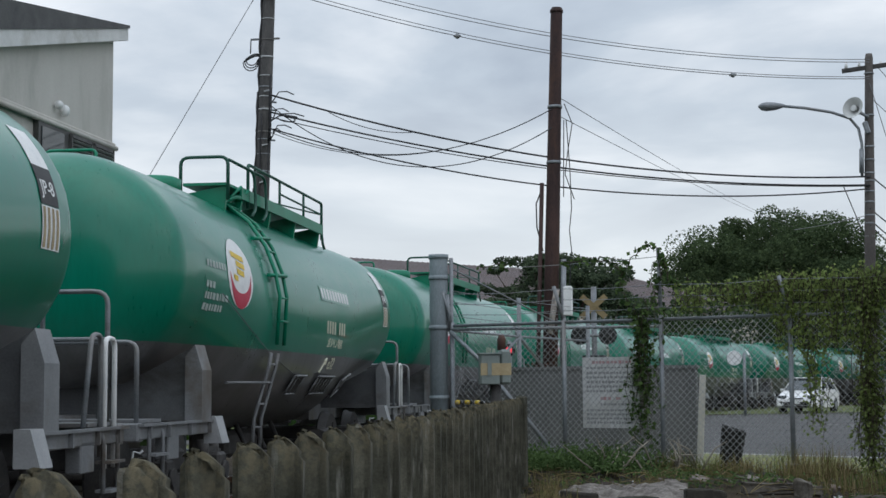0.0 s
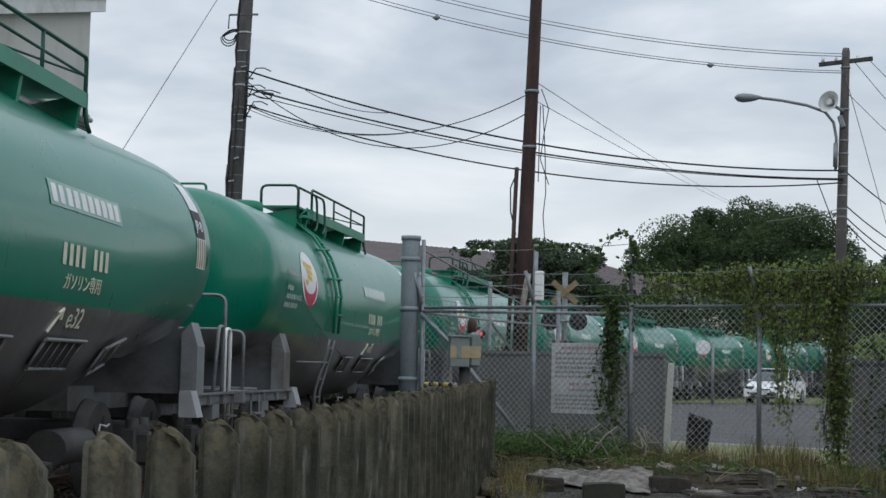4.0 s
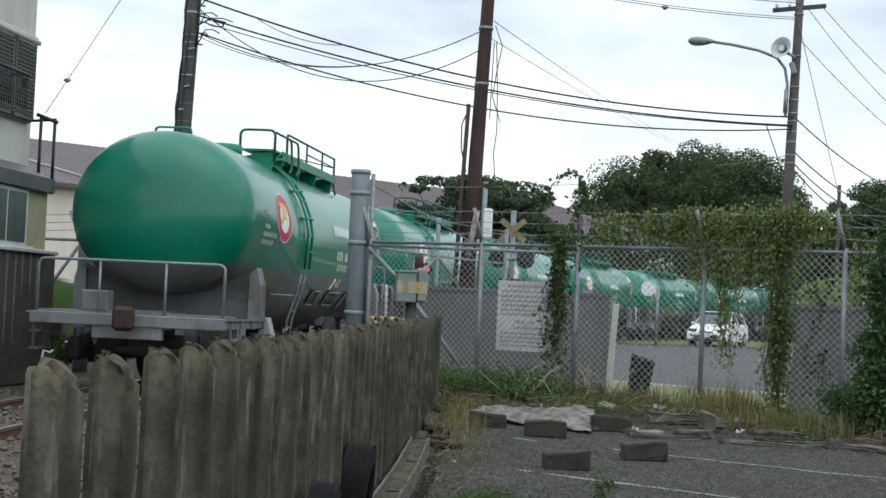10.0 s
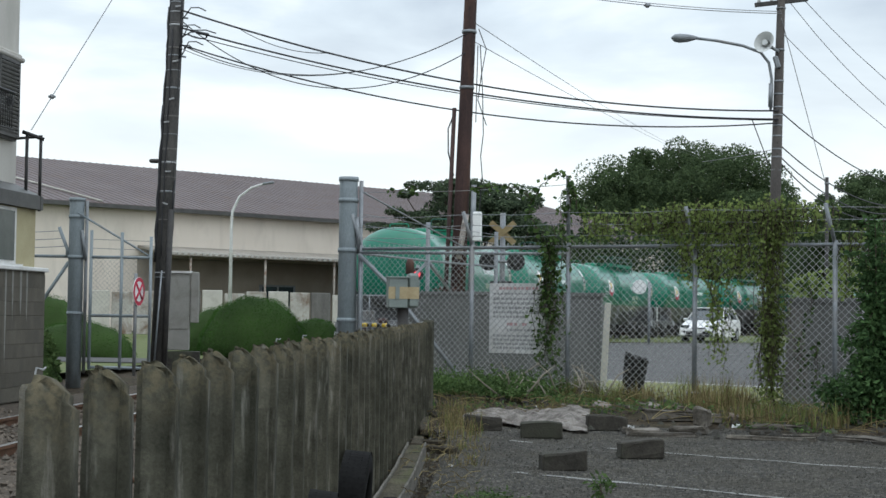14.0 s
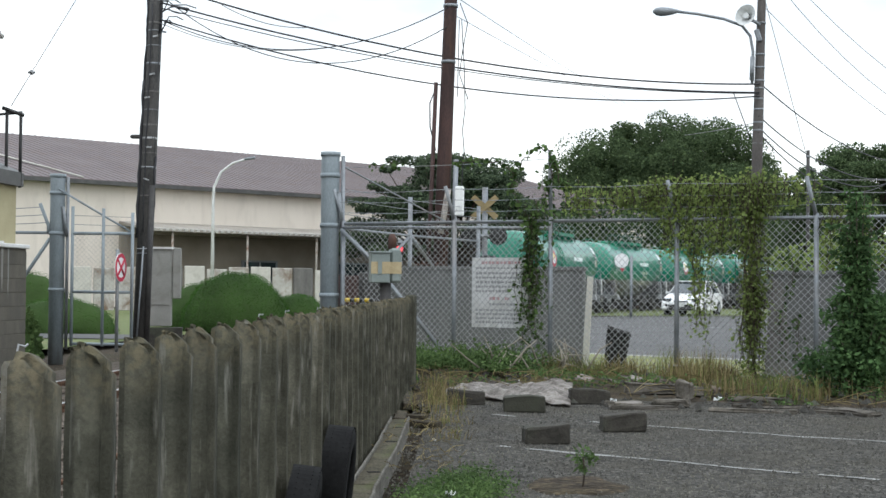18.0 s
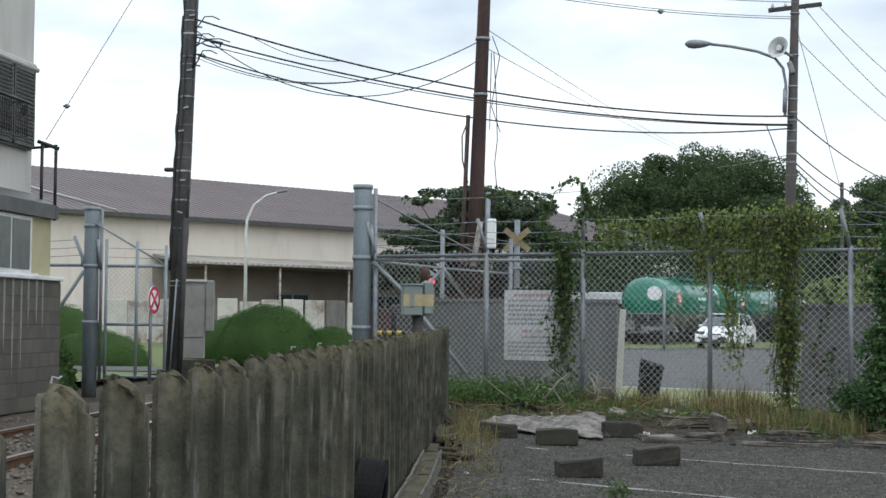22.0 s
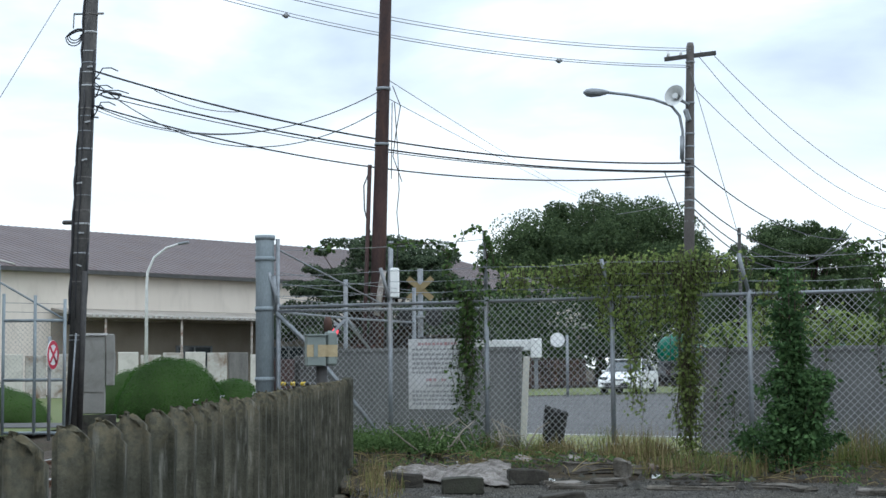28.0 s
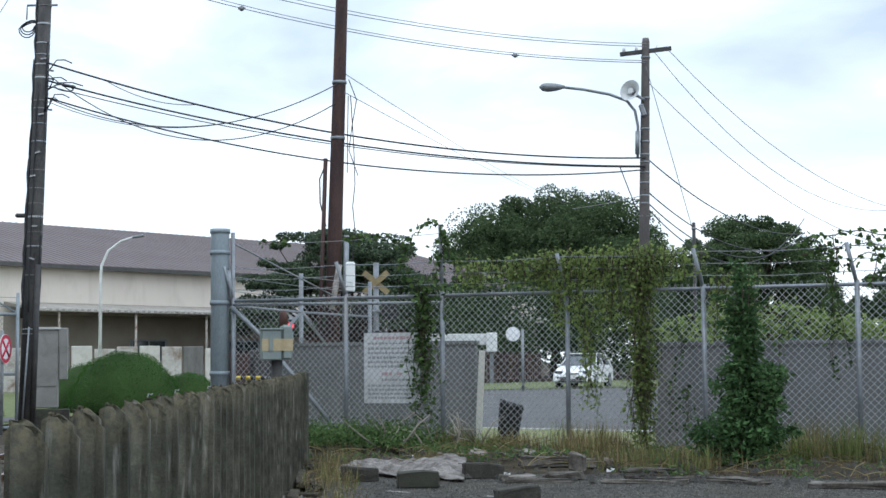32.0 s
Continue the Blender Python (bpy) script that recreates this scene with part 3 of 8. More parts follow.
def ballast_stones():
    rng = random.Random(4)
    bm = bmesh.new()
    for i in range(7000):
        s, off = (rng.uniform(6, 24), rng.uniform(0.65, 3.6)) if i % 2 else (rng.uniform(5, 19), rng.uniform(-2.0, 3.4))
        if rng.random() < 0.25:
            off = rng.uniform(-0.5, 0.5)
        p = beside(s, off, -0.2 + rng.uniform(-0.015, 0.02) - max(0, off - 2.4) * 0.05)
        r = rng.uniform(0.02, 0.045)
        vs = [bm.verts.new(p + Vector((rng.uniform(-1, 1), rng.uniform(-1, 1), rng.uniform(-0.8, 0.8))) * r) for _ in range(6)]
        a, b, c, d, e, f = vs
        top, bot = p + Vector((rng.uniform(-0.3, 0.3) * r, rng.uniform(-0.3, 0.3) * r, r * 0.8)), p - Vector((0, 0, r))
        a.co, b.co = top, bot
        for k, v in enumerate((c, d, e, f)):
            ang = k * 1.57 + rng.uniform(-0.5, 0.5)
            v.co = p + Vector((math.cos(ang) * r * rng.uniform(0.7, 1.3), math.sin(ang) * r * rng.uniform(0.7, 1.3), rng.uniform(-0.3, 0.3) * r))
        ringv = (c, d, e, f)
        for k in range(4):
            bm.faces.new((a, ringv[k], ringv[(k + 1) % 4]))
            bm.faces.new((b, ringv[(k + 1) % 4], ringv[k]))
    tagged(link("loose_ballast_stones", bm, surface("ballast_stone", (0.045, 0.037, 0.029), (0.17, 0.14, 0.112), 12, 0.95, bump=0.4)), "loose angular ballast stones beside the rails", "stones", "", "stuff")


def rails():
    prof = [(-0.055, -0.14), (0.055, -0.14), (0.055, -0.125), (0.009, -0.115), (0.009, -0.04), (0.03, -0.03), (0.03, 0.0), (-0.03, 0.0), (-0.03, -0.03), (-0.009, -0.04), (-0.009, -0.115), (-0.055, -0.125)]
    ss = [-14 + i * 2 for i in range(20)] + [26 + i * 3 for i in range(80)]
    for off in (-0.5635, 0.5635):
        bm = bmesh.new()
        rows = []
        for s in ss:
            rows.append([bm.verts.new(beside(s, off + x, RAIL_Z + z)) for x, z in prof])
        for a, b in zip(rows, rows[1:]):
            for k in range(12):
                f = bm.faces.new((a[k], a[(k + 1) % 12], b[(k + 1) % 12], b[k]))
                f.material_index = 1 if k == 6 else 0
        bmesh.ops.recalc_face_normals(bm, faces=bm.faces[:])
        tagged(link("rail", bm, [RAILM, RAILTOP]), "rust-brown steel rail with a worn head", "rail", "rails of the line", "structure")


def sleepers():
    bm = bmesh.new()
    box(bm, (0, 0, -0.22), (2.0, 0.2, 0.14), bevel=0.012)
    first = tagged(link("sleeper", bm, SLEEPER), "weathered timber railway sleeper in the ballast", "sleeper", "track sleepers", "structure")
    s = -6.0
    first.matrix_world = Matrix.Translation(beside(s, 0, RAIL_Z + 0.05))
    for i in range(1, 75):
        p, a = on_track(s + i * 0.62)
        copy_thing(first, Matrix.Translation((p.x, p.y, RAIL_Z + 0.05)) @ Matrix.Rotation(-a, 4, "Z"))


ballast_bed(); ballast_stones(); rails(); sleepers()


# ---- tank wagons ----
def tank_section(y):
    """Half width, crown height and belly height of the tank at y along it."""
    a = abs(y)
    belly = 0.62 if a < 2.2 else 0.62 + (min(a, 4.5) - 2.2) / 2.3 * 0.56
    if a > 4.5:
        belly = 1.18
    half, top = 1.24, 3.6
    if a > 5.2:
        k = (a - 5.2) / 0.53
        q = max(0.0, 1 - min(1, k) ** 2) ** 0.38
        mid = (top + belly) / 2
        half, top, belly = half * q, mid + (top - mid) * q, mid + (belly - mid) * q
    return half, top, belly


def tank_point(y, angle, out=0.0):
    """A point on the tank's skin; the angle runs from the crown towards +x."""
    half, top, belly = tank_section(y)
    mid = (top + belly) / 2
    h = (top - belly) / 2
    e = 0.97
    x, z = math.sin(angle), math.cos(angle)
    x, z = math.copysign(abs(x) ** e, x), math.copysign(abs(z) ** e, z)
    n = Vector((x / max(half, 0.05), 0, z / max(h, 0.05))).normalized()
    return Vector((half * x, y, mid + h * z)) + n * out


def tank_shell():
    bm = bmesh.new()
    ys = [-5.7299, -5.729, -5.727, -5.72, -5.7, -5.66, -5.6, -5.52, -5.42, -5.32, -5.26, -5.2]
    ys = ys + [-4.8, -4.5, -3.7, -2.95, -2.2, -1.6, -0.8, 0, 0.8, 1.6, 2.2, 2.95, 3.7, 4.5, 4.8] + [-y for y in reversed(ys)]
    n = 48
    rows = [[bm.verts.new(tank_point(y, 2 * math.pi * k / n)) for k in range(n)] for y in ys]
    for a, b in zip(rows, rows[1:]):
        for k in range(n):
            bm.faces.new((a[k], b[k], b[(k + 1) % n], a[(k + 1) % n])).smooth = True
    bm.faces.new(rows[0]); bm.faces.new(rows[-1][::-1])
    bmesh.ops.recalc_face_normals(bm, faces=bm.faces[:])
    return bm


def skin_patch(bm, y0, y1, a0, a1, out=0.004, mat=0, ny=3, na=4):
    """A thin painted patch that follows the tank's skin."""
    g = [[bm.verts.new(tank_point(y0 + (y1 - y0) * i / ny, a0 + (a1 - a0) * j / na, out)) for j in range(na + 1)] for i in range(ny + 1)]
    for a, b in zip(g, g[1:]):
        for j in range(na):
            bm.faces.new((a[j], a[j + 1], b[j + 1], b[j])).material_index = mat
    return bm


def angle_at(y, z, out=0.0):
    lo, hi = 0.05, 3.0
    for _ in range(30):
        m = (lo + hi) / 2
        if tank_point(y, m).z > z:
            lo = m
        else:
            hi = m
    return lo


def skin_disc(bm, y, z, r, out, mat=0, r_in=0.0, z_min=None, n=28, wide=1.15, tall=0.95):
    """A disc or ring painted on the side of the tank."""
    def at(ang, rad):
        yy, zz = y + math.cos(ang) * rad * wide, z + math.sin(ang) * rad * tall
        p = tank_point(yy, angle_at(yy, zz), out)
        return bm.verts.new(p)
    steps = [r_in + (r - r_in) * k / 3 for k in range(4)]
    rings = [[at(2 * math.pi * k / n, max(rad, 0.002)) for k in range(n)] for rad in steps]
    for a, b in zip(rings, rings[1:]):
        for k in range(n):
            f = bm.faces.new((a[k], b[k], b[(k + 1) % n], a[(k + 1) % n]))
            f.material_index = mat
    return bm


def crescent(bm, y, z, r, n=20):
    """The lower rim of a badge, thickest at the bottom."""
    rows = []
    for k in range(n + 1):
        a = math.pi * (1.0 + k / n)
        inner = r * (1 - 0.42 * math.sin(math.pi * k / n) - 0.02)
        rows.append([bm.verts.new(tank_point(y + math.cos(a) * q, angle_at(y + math.cos(a) * q, z + math.sin(a) * q), 0.006)) for q in (r, (r + inner) / 2, inner)])
    for a, b in zip(rows, rows[1:]):
        for j in range(2):
            bm.faces.new((a[j], a[j + 1], b[j + 1], b[j]))
    return bm


def lettering(parent, body, y, z, height, material, label, spacing=1.0):
    """Words laid on the near side of the tank, reading along the train's way."""
    cu = bpy.data.curves.new("lettering", "FONT")
    cu.body, cu.size, cu.extrude, cu.align_x = body, height, 0.002, "CENTER"
    cu.space_character = spacing
    tmp = bpy.data.objects.new("lettering", cu)
    me = bpy.data.meshes.new_from_object(tmp)
    bpy.data.objects.remove(tmp)
    for v in me.vertices:
        yy, zz = y + v.co.x, z + v.co.y
        v.co = tank_point(yy, angle_at(yy, zz), 0.006 + v.co.z)
    me.materials.append(material)
    ob = new("lettering", me)
    ob.parent = parent
    ob["label"] = label
    return ob


def wheelset(parent, y):
    """One axle with two wheels; turns on the axle."""
    bm = bmesh.new()
    tube(bm, [(-0.75, 0, 0), (0.75, 0, 0)], 0.065, 10)
    for sx in (-1, 1):
        tube(bm, [(sx * 0.5, 0, 0), (sx * 0.525, 0, 0), (sx * 0.53, 0, 0), (sx * 0.64, 0, 0)], [0.455, 0.455, 0.43, 0.425], 24)
        for k in range(6):
            a = k * math.pi / 3
            box(bm, (sx * 0.645, math.cos(a) * 0.24, math.sin(a) * 0.24), (0.03, 0.12, 0.05), Matrix.Rotation(a, 4, "X"))
    ob = part("wheelset", bm, DARK, parent)
    ob.location = (0, y, 0.43)
    return ob


def bogie(parent, y0):
    frame_ob = bmesh.new()
    for sx in (-1, 1):
        x = sx * 0.98
        prism_pts = [(-1.1, 0.36), (-1.12, 0.62), (-0.72, 0.66), (-0.38, 0.44), (0.38, 0.44), (0.72, 0.66), (1.12, 0.62), (1.1, 0.36), (0.7, 0.5), (0.4, 0.26), (-0.4, 0.26), (-0.7, 0.5)]
        a = [frame_ob.verts.new((x - 0.05, y0 + py, pz)) for py, pz in prism_pts]
        b = [frame_ob.verts.new((x + 0.05, y0 + py, pz)) for py, pz in prism_pts]
        k = len(a)
        for i in range(k):
            frame_ob.faces.new((a[i], a[(i + 1) % k], b[(i + 1) % k], b[i]))
        frame_ob.faces.new(a[::-1]); frame_ob.faces.new(b)
        for py in (-0.825, 0.825):
            box(frame_ob, (x + sx * 0.06, y0 + py, 0.45), (0.2, 0.26, 0.3), bevel=0.03)
            tube(frame_ob, [(x + sx * 0.15, y0 + py, 0.43), (x + sx * 0.2, y0 + py, 0.43)], 0.085, 12)
            for dy in (-0.17, 0.17):
                tube(frame_ob, [(x, y0 + py + dy, 0.5), (x, y0 + py + dy, 0.72)], 0.06, 10)
    box(frame_ob, (0, y0, 0.55), (1.9, 0.4, 0.22), bevel=0.03)
    bmesh.ops.recalc_face_normals(frame_ob, faces=frame_ob.faces[:])
    part("bogie_frame", frame_ob, DARK, parent, "grimy dark grey bogie frame")
    return [wheelset(parent, y0 - 0.825), wheelset(parent, y0 + 0.825)]


def tank_wagon(full_ring):
    w = empty("tank_wagon", Matrix.Identity(4), "green and grey petrol tank wagon on two bogies", "tank wagon", "wagons of the train")
    tank = part("tank", tank_shell(), TANK, w, "glossy green tank with a grey underside")
    # ridge bands and manways on the crown
    for y, x in ((-2.75, 0.12), (0.9, -0.1)):
        bm = bmesh.new()
        tube(bm, [(x, y, 3.5), (x, y, 3.68), (x, y, 3.71)], [0.26, 0.26, 0.2], 20)
        part("manhole", bm, GREEN, w)
    bm = bmesh.new()
    tube(bm, rounded([(-0.36, -4.6, 3.52), (-0.36, -4.6, 3.73), (0.14, -4.6, 3.73), (0.14, -4.6, 3.58)], 0.06), 0.018, 6)
    part("crown_grab_rail", bm, GREEN, w)
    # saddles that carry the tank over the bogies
    # web paint is a darker frame grey, with the shade under the tank in it
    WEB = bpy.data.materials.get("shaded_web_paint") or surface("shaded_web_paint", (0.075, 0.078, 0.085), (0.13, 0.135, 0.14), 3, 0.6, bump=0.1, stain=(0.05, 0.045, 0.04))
    for sy in (-1, 1):
        for sx in (-1, 1):
            bm = bmesh.new()
            pts = [(1.13, 0.84), (1.29, 0.84), (1.29, 1.36), (1.22, 1.62), (1.13, 1.5)]
            prism(bm, [(sx * x, z) for x, z in pts], sy * 4.75 - 0.15, sy * 4.75 + 0.15)
            part("saddle_plate", bm, FRAME, w, "grey gusset plate under the tank")
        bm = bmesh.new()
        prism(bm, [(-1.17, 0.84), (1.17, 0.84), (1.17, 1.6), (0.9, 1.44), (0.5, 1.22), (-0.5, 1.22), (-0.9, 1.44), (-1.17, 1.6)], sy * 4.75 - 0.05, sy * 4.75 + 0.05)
        part("saddle", bm, WEB, w, "grey web plate under the tank, shade put into its colour")
        bm = bmesh.new()
        for sx in (-1, 1):
            box(bm, (sx * 1.2, sy * 5.5, 0.77), (0.12, 2.0, 0.13), bevel=0.01)
            box(bm, (sx * 1.2, sy * 5.62, 0.62), (0.12, 0.3, 0.26), bevel=0.01)
            box(bm, (sx * 1.27, sy * 5.5, 0.838), (0.06, 2.02, 0.025))
            for py in (4.6, 5.2, 5.8, 6.3):
                box(bm, (sx * 1.22, sy * py, 0.77), (0.15, 0.025, 0.12))
        box(bm, (0, sy * 6.45, 0.77), (2.5, 0.14, 0.17), bevel=0.012)
        box(bm, (0, sy * 6.43, 0.66), (0.9, 0.12, 0.3), bevel=0.012)
        box(bm, (0, sy * 6.1, 0.87), (2.4, 0.62, 0.03))
        box(bm, (0, sy * 5.2, 0.78), (0.5, 2.6, 0.26))
        part("end_frame", bm, FRAME, w, "grey end underframe with a footplate")
        for sx in (-1, 1):
            bm = bmesh.new()
            prism(bm, [(sx * 1.2, 0.88), (sx * 1.31, 0.88), (sx * 1.38, 0.6), (sx * 1.2, 0.6)], sy * 4.42 - 0.12, sy * 4.42 + 0.12)
            part("slanted_plate", bm, surface("pale_grey_plate", (0.25, 0.257, 0.265), (0.34, 0.347, 0.355), 4, 0.5, bump=0.03) if "pale_grey_plate" not in bpy.data.materials else bpy.data.materials["pale_grey_plate"], w, "pale grey slanted plate")
        # coupler
        bm = bmesh.new()
        box(bm, (0, sy * 6.55, 0.8), (0.2, 0.45, 0.2), bevel=0.02)
        box(bm, (0.03, sy * 6.72, 0.8), (0.26, 0.18, 0.34), bevel=0.05)
        part("coupler", bm, RUST, w, "dark rusty knuckle coupler")
        # grab rails of the end platform
        bm = bmesh.new()
        yy = sy * 6.42
        tube(bm, rounded([(-1.2, yy, 0.86), (-1.2, yy, 1.6), (1.2, yy, 1.6), (1.2, yy, 0.86)], 0.1), 0.021, 8)
        for x in (-0.4, 0.45):
            tube(bm, [(x, yy, 0.86), (x, yy, 1.6)], 0.018, 8)
        part("end_handrail", bm, GALV, w, "pale grey tubular end handrail")
        for sx in (-1, 1):
            x = sx * 1.22
            if sy > 0:
                bm = bmesh.new()
                tube(bm, rounded([(x, 5.62, 0.86), (x, 5.8, 1.62), (x, 6.02, 1.62), (x, 6.02, 0.6)], 0.09), 0.021, 8)
                part("slanted_grab_rail", bm, GALV, w, "pale grey slanted grab rail")
                bm = bmesh.new()
                tube(bm, rounded([(x, 6.12, 0.5), (x, 6.12, 1.6), (x, 6.36, 1.6), (x, 6.36, 0.5)], 0.09), 0.021, 8)
                part("side_handrail", bm, WHITE if sx > 0 else GALV, w, "white tubular grab rail")
            bm = bmesh.new()
            for py in (5.95, 6.3):
                tube(bm, rounded([(x, sy * py, 0.84), (x + sx * 0.05, sy * py, 0.76), (x + sx * 0.05, sy * py, 0.3)], 0.05), 0.018, 6)
            for z in (0.32, 0.56):
                box(bm, (x + sx * 0.05, sy * 6.125, z), (0.12, 0.36, 0.025))
            part("footstep", bm, FRAME, w)
        if sy > 0:
            bm = bmesh.new()
            tube(bm, rounded([(0.62, 6.43, 0.86), (0.62, 6.43, 2.02), (1.14, 6.43, 2.02), (1.14, 6.43, 0.86)], 0.12), 0.021, 8)
            part("end_hoop", bm, GALV, w, "tall grey hoop rail on the end platform")
        bm = bmesh.new()
        box(bm, (sy * 0.55, sy * 6.05, 1.03), (0.35, 0.25, 0.3), bevel=0.02)
        part("brake_box", bm, FRAME, w)
    # top walkway
    DG = bpy.data.materials.get("dark_green_rail") or surface("dark_green_rail", (0.01, 0.06, 0.042), (0.02, 0.09, 0.062), 4, 0.5, bump=0.0)
    bm = bmesh.new()
    box(bm, (0.48, 0.22, 3.7), (0.5, 4.8, 0.035))
    box(bm, (0.735, 0.5, 3.66), (0.025, 4.25, 0.15))
    part("walkway", bm, GREEN, w, "green steel walkway along the crown")
    for y in (-2.1, -1.5, -0.2, 1.1, 2.5):
        bm = bmesh.new()
        prism(bm, [(0.2, 3.58), (0.72, 3.69), (0.72, 3.6), (0.68, 3.3), (0.5, 3.42)], y - 0.03, y + 0.03)
        part("walkway_bracket", bm, GREEN, w)
    bm = bmesh.new()
    tube(bm, [(0.73, 2.6, 3.64), (0.75, 2.6, 3.44), (0.76, 2.66, 3.36)], 0.02, 6)
    part("walkway_foot", bm, DG, w)
    bm = bmesh.new()
    tube(bm, rounded([(0.2, -2.17, 3.6), (0.2, -2.17, 4.04), (0.74, -2.17, 4.04), (0.74, -2.17, 3.5)], 0.1), 0.021, 8)
    part("end_loop_rail", bm, DG, w, "dark green hoop rail")
    for y0, y1 in ((-2.17, -1.25), (-1.85, -0.75)):
        bm = bmesh.new()
        tube(bm, rounded([(0.75, y0, 4.0), (0.79, y1, 3.98), (0.8, y1 + 0.05, 3.5), (0.84, y1 - 0.3, 3.36)], 0.14), 0.019, 8)
        part("ladder_handrail", bm, DG, w, "dark green rail curving down to the ladder")
    bm = bmesh.new()
    tube(bm, rounded([(0.73, -1.3, 3.5), (0.73, -1.3, 4.08), (0.73, 2.6, 4.08), (0.73, 2.6, 3.5)], 0.06), 0.02, 8)
    tube(bm, [(0.73, 0.2, 3.9), (0.73, 2.6, 3.9)], 0.014, 6)
    for y in (0.2, 1.5):
        tube(bm, [(0.73, y, 3.66), (0.73, y, 4.08)], 0.017, 6)
    tube(bm, [(0.23, 0.2, 3.9), (0.73, 2.6, 3.9)], 0.012, 6)
    part("walkway_railing", bm, DG, w, "dark green walkway railing")
    bm = bmesh.new()
    ring = [(0.6 + 0.12 * math.cos(a), -1.62 + 0.26 * math.sin(a), 3.5 + 0.1 * math.cos(a)) for a in [k * 0.42 for k in range(16)]]
    tube(bm, ring, 0.03, 6)
    box(bm, (0.5, -1.6, 3.56), (0.3, 0.34, 0.14), bevel=0.03)
    part("valve_gear", bm, GREEN, w, "green valve wheel under the walkway")
    # ladder over the side
    lad = bmesh.new()
    for y in (-2.05, -1.73):
        pts = [Vector((0.78, y + 0.3, 3.72))] + [tank_point(y, angle_at(y, z), 0.07) + Vector((0, q, 0)) for z, q in ((3.45, 0.2), (3.2, 0.1), (2.9, 0.03), (2.6, 0), (2.3, 0), (1.72, 0))]
        tube(lad, pts, 0.022, 6)
    for z in (3.4, 3.12, 2.84, 2.56, 2.28, 2.0):
        q = Vector((0, max(0, z - 2.9) * 0.35, 0))
        tube(lad, [tank_point(-2.05, angle_at(-2.05, z), 0.07) + q, tank_point(-1.73, angle_at(-1.73, z), 0.07) + q], 0.014, 6)
    for z in (2.55, 3.0):
        tube(lad, [tank_point(-2.2, angle_at(-2.2, z), 0.02), tank_point(-1.73, angle_at(-1.73, z), 0.1)], 0.026, 6)
    part("upper_ladder", lad, GREEN, w, "green ladder on the tank side")
    lad = bmesh.new()
    for y in (-2.3, -2.0):
        tube(lad, [(1.27, y, 1.6), (1.24, y, 1.42), (1.08, y, 0.8), (1.06, y, 0.36)], 0.021, 6)
    for z in (0.42, 0.7, 0.98, 1.24, 1.46):
        x = 1.07 + max(0, min(1, (z - 0.8) / 0.62)) * 0.17
        tube(lad, [(x, -2.3, z), (x, -2.0, z)], 0.014, 6)
    tube(lad, [(0.98, -3.05, 1.24), (1.2, -2.3, 1.24)], 0.018, 6)
    part("lower_ladder", lad, FRAME, w, "grey ladder below the seam")
    # small fittings on the grey belly
    for y, l in ((-0.3, 0.5), (1.15, 0.85), (2.5, 0.5)):
        bm = bmesh.new()
        a0, a1 = angle_at(y, 1.36), angle_at(y, 1.12)
        skin_patch(bm, y - l / 2, y + l / 2, a0, a1, 0.03, mat=1)
        for e in (-l / 2, l / 2):
            tube(bm, [tank_point(y + e, a0, 0.04), tank_point(y + e, a1, 0.04)], 0.012, 6)
        tube(bm, [tank_point(y - l / 2 - 0.04, a0, 0.05), tank_point(y + l / 2 + 0.04, a0, 0.05)], 0.018, 6)
        tube(bm, [tank_point(y - l / 2, a1, 0.04), tank_point(y + l / 2, a1, 0.04)], 0.016, 6)
        for k in range(4 if l > 0.6 else 1):
            tube(bm, [tank_point(y - l / 2 + 0.16 + k * 0.17, a0, 0.045), tank_point(y - l / 2 + 0.16 + k * 0.17, a1, 0.045)], 0.006, 5)
        part("placard_holder", bm, [FRAME, DARK], w)
    bm = bmesh.new()
    tube(bm, [tank_point(-4.15, angle_at(-4.15, 2.2), 0.03), tank_point(-2.15, angle_at(-2.15, 1.62), 0.03), tank_point(-0.15, angle_at(-0.15, 1.3), 0.03)], 0.006, 5)
    part("brake_cable", bm, FRAME, w)
    bm = bmesh.new()
    for y in (-0.6, 0.2, 1.0):
        tube(bm, [(0.4, y, 0.7), (0.55, y, 0.35), (1.1, y, 0.3)], 0.035, 6)
    box(bm, (0, 0.3, 0.42), (0.5, 1.4, 0.35), bevel=0.05)
    tube(bm, [(0.95, 1.3, 0.42), (0.95, 2.1, 0.42)], 0.16, 14)
    part("discharge_gear", bm, DARK, w)
    # round badge
    badge = skin_disc(bmesh.new(), -3.4, 2.47, 0.42, 0.004, 0)
    badge = part("badge", badge, WHITE, w, "white oval company badge")
    bm = bmesh.new()
    if full_ring:
        skin_disc(bm, -3.4, 2.47, 0.4, 0.006, 0, 0.25)
    else:
        crescent(bm, -3.4, 2.47, 0.4)
    part("badge_ring", bm, RED, badge, "red ring of the badge" if full_ring else "red lower crescent of the badge")
    bm = bmesh.new()
    for k, (dz, y0, y1) in enumerate([(0.16, -0.27, 0.2), (0.07, -0.14, 0.18), (-0.02, -0.14, 0.13), (-0.11, -0.27, -0.12)]):
        skin_patch(bm, -3.4 + y0, -3.4 + y1, angle_at(-3.4, 2.5 + dz + 0.032), angle_at(-3.4, 2.5 + dz - 0.032), 0.009)
    part("badge_wing", bm, YELLOW, badge, "yellow winged shape on the badge")
    # rows of small unreadable stencil marks
    rng = random.Random(11)
    STENCIL = bpy.data.materials.get("faded_stencil") or surface("faded_stencil", (0.3, 0.38, 0.35), (0.5, 0.55, 0.52), 6, 0.6, bump=0.0)
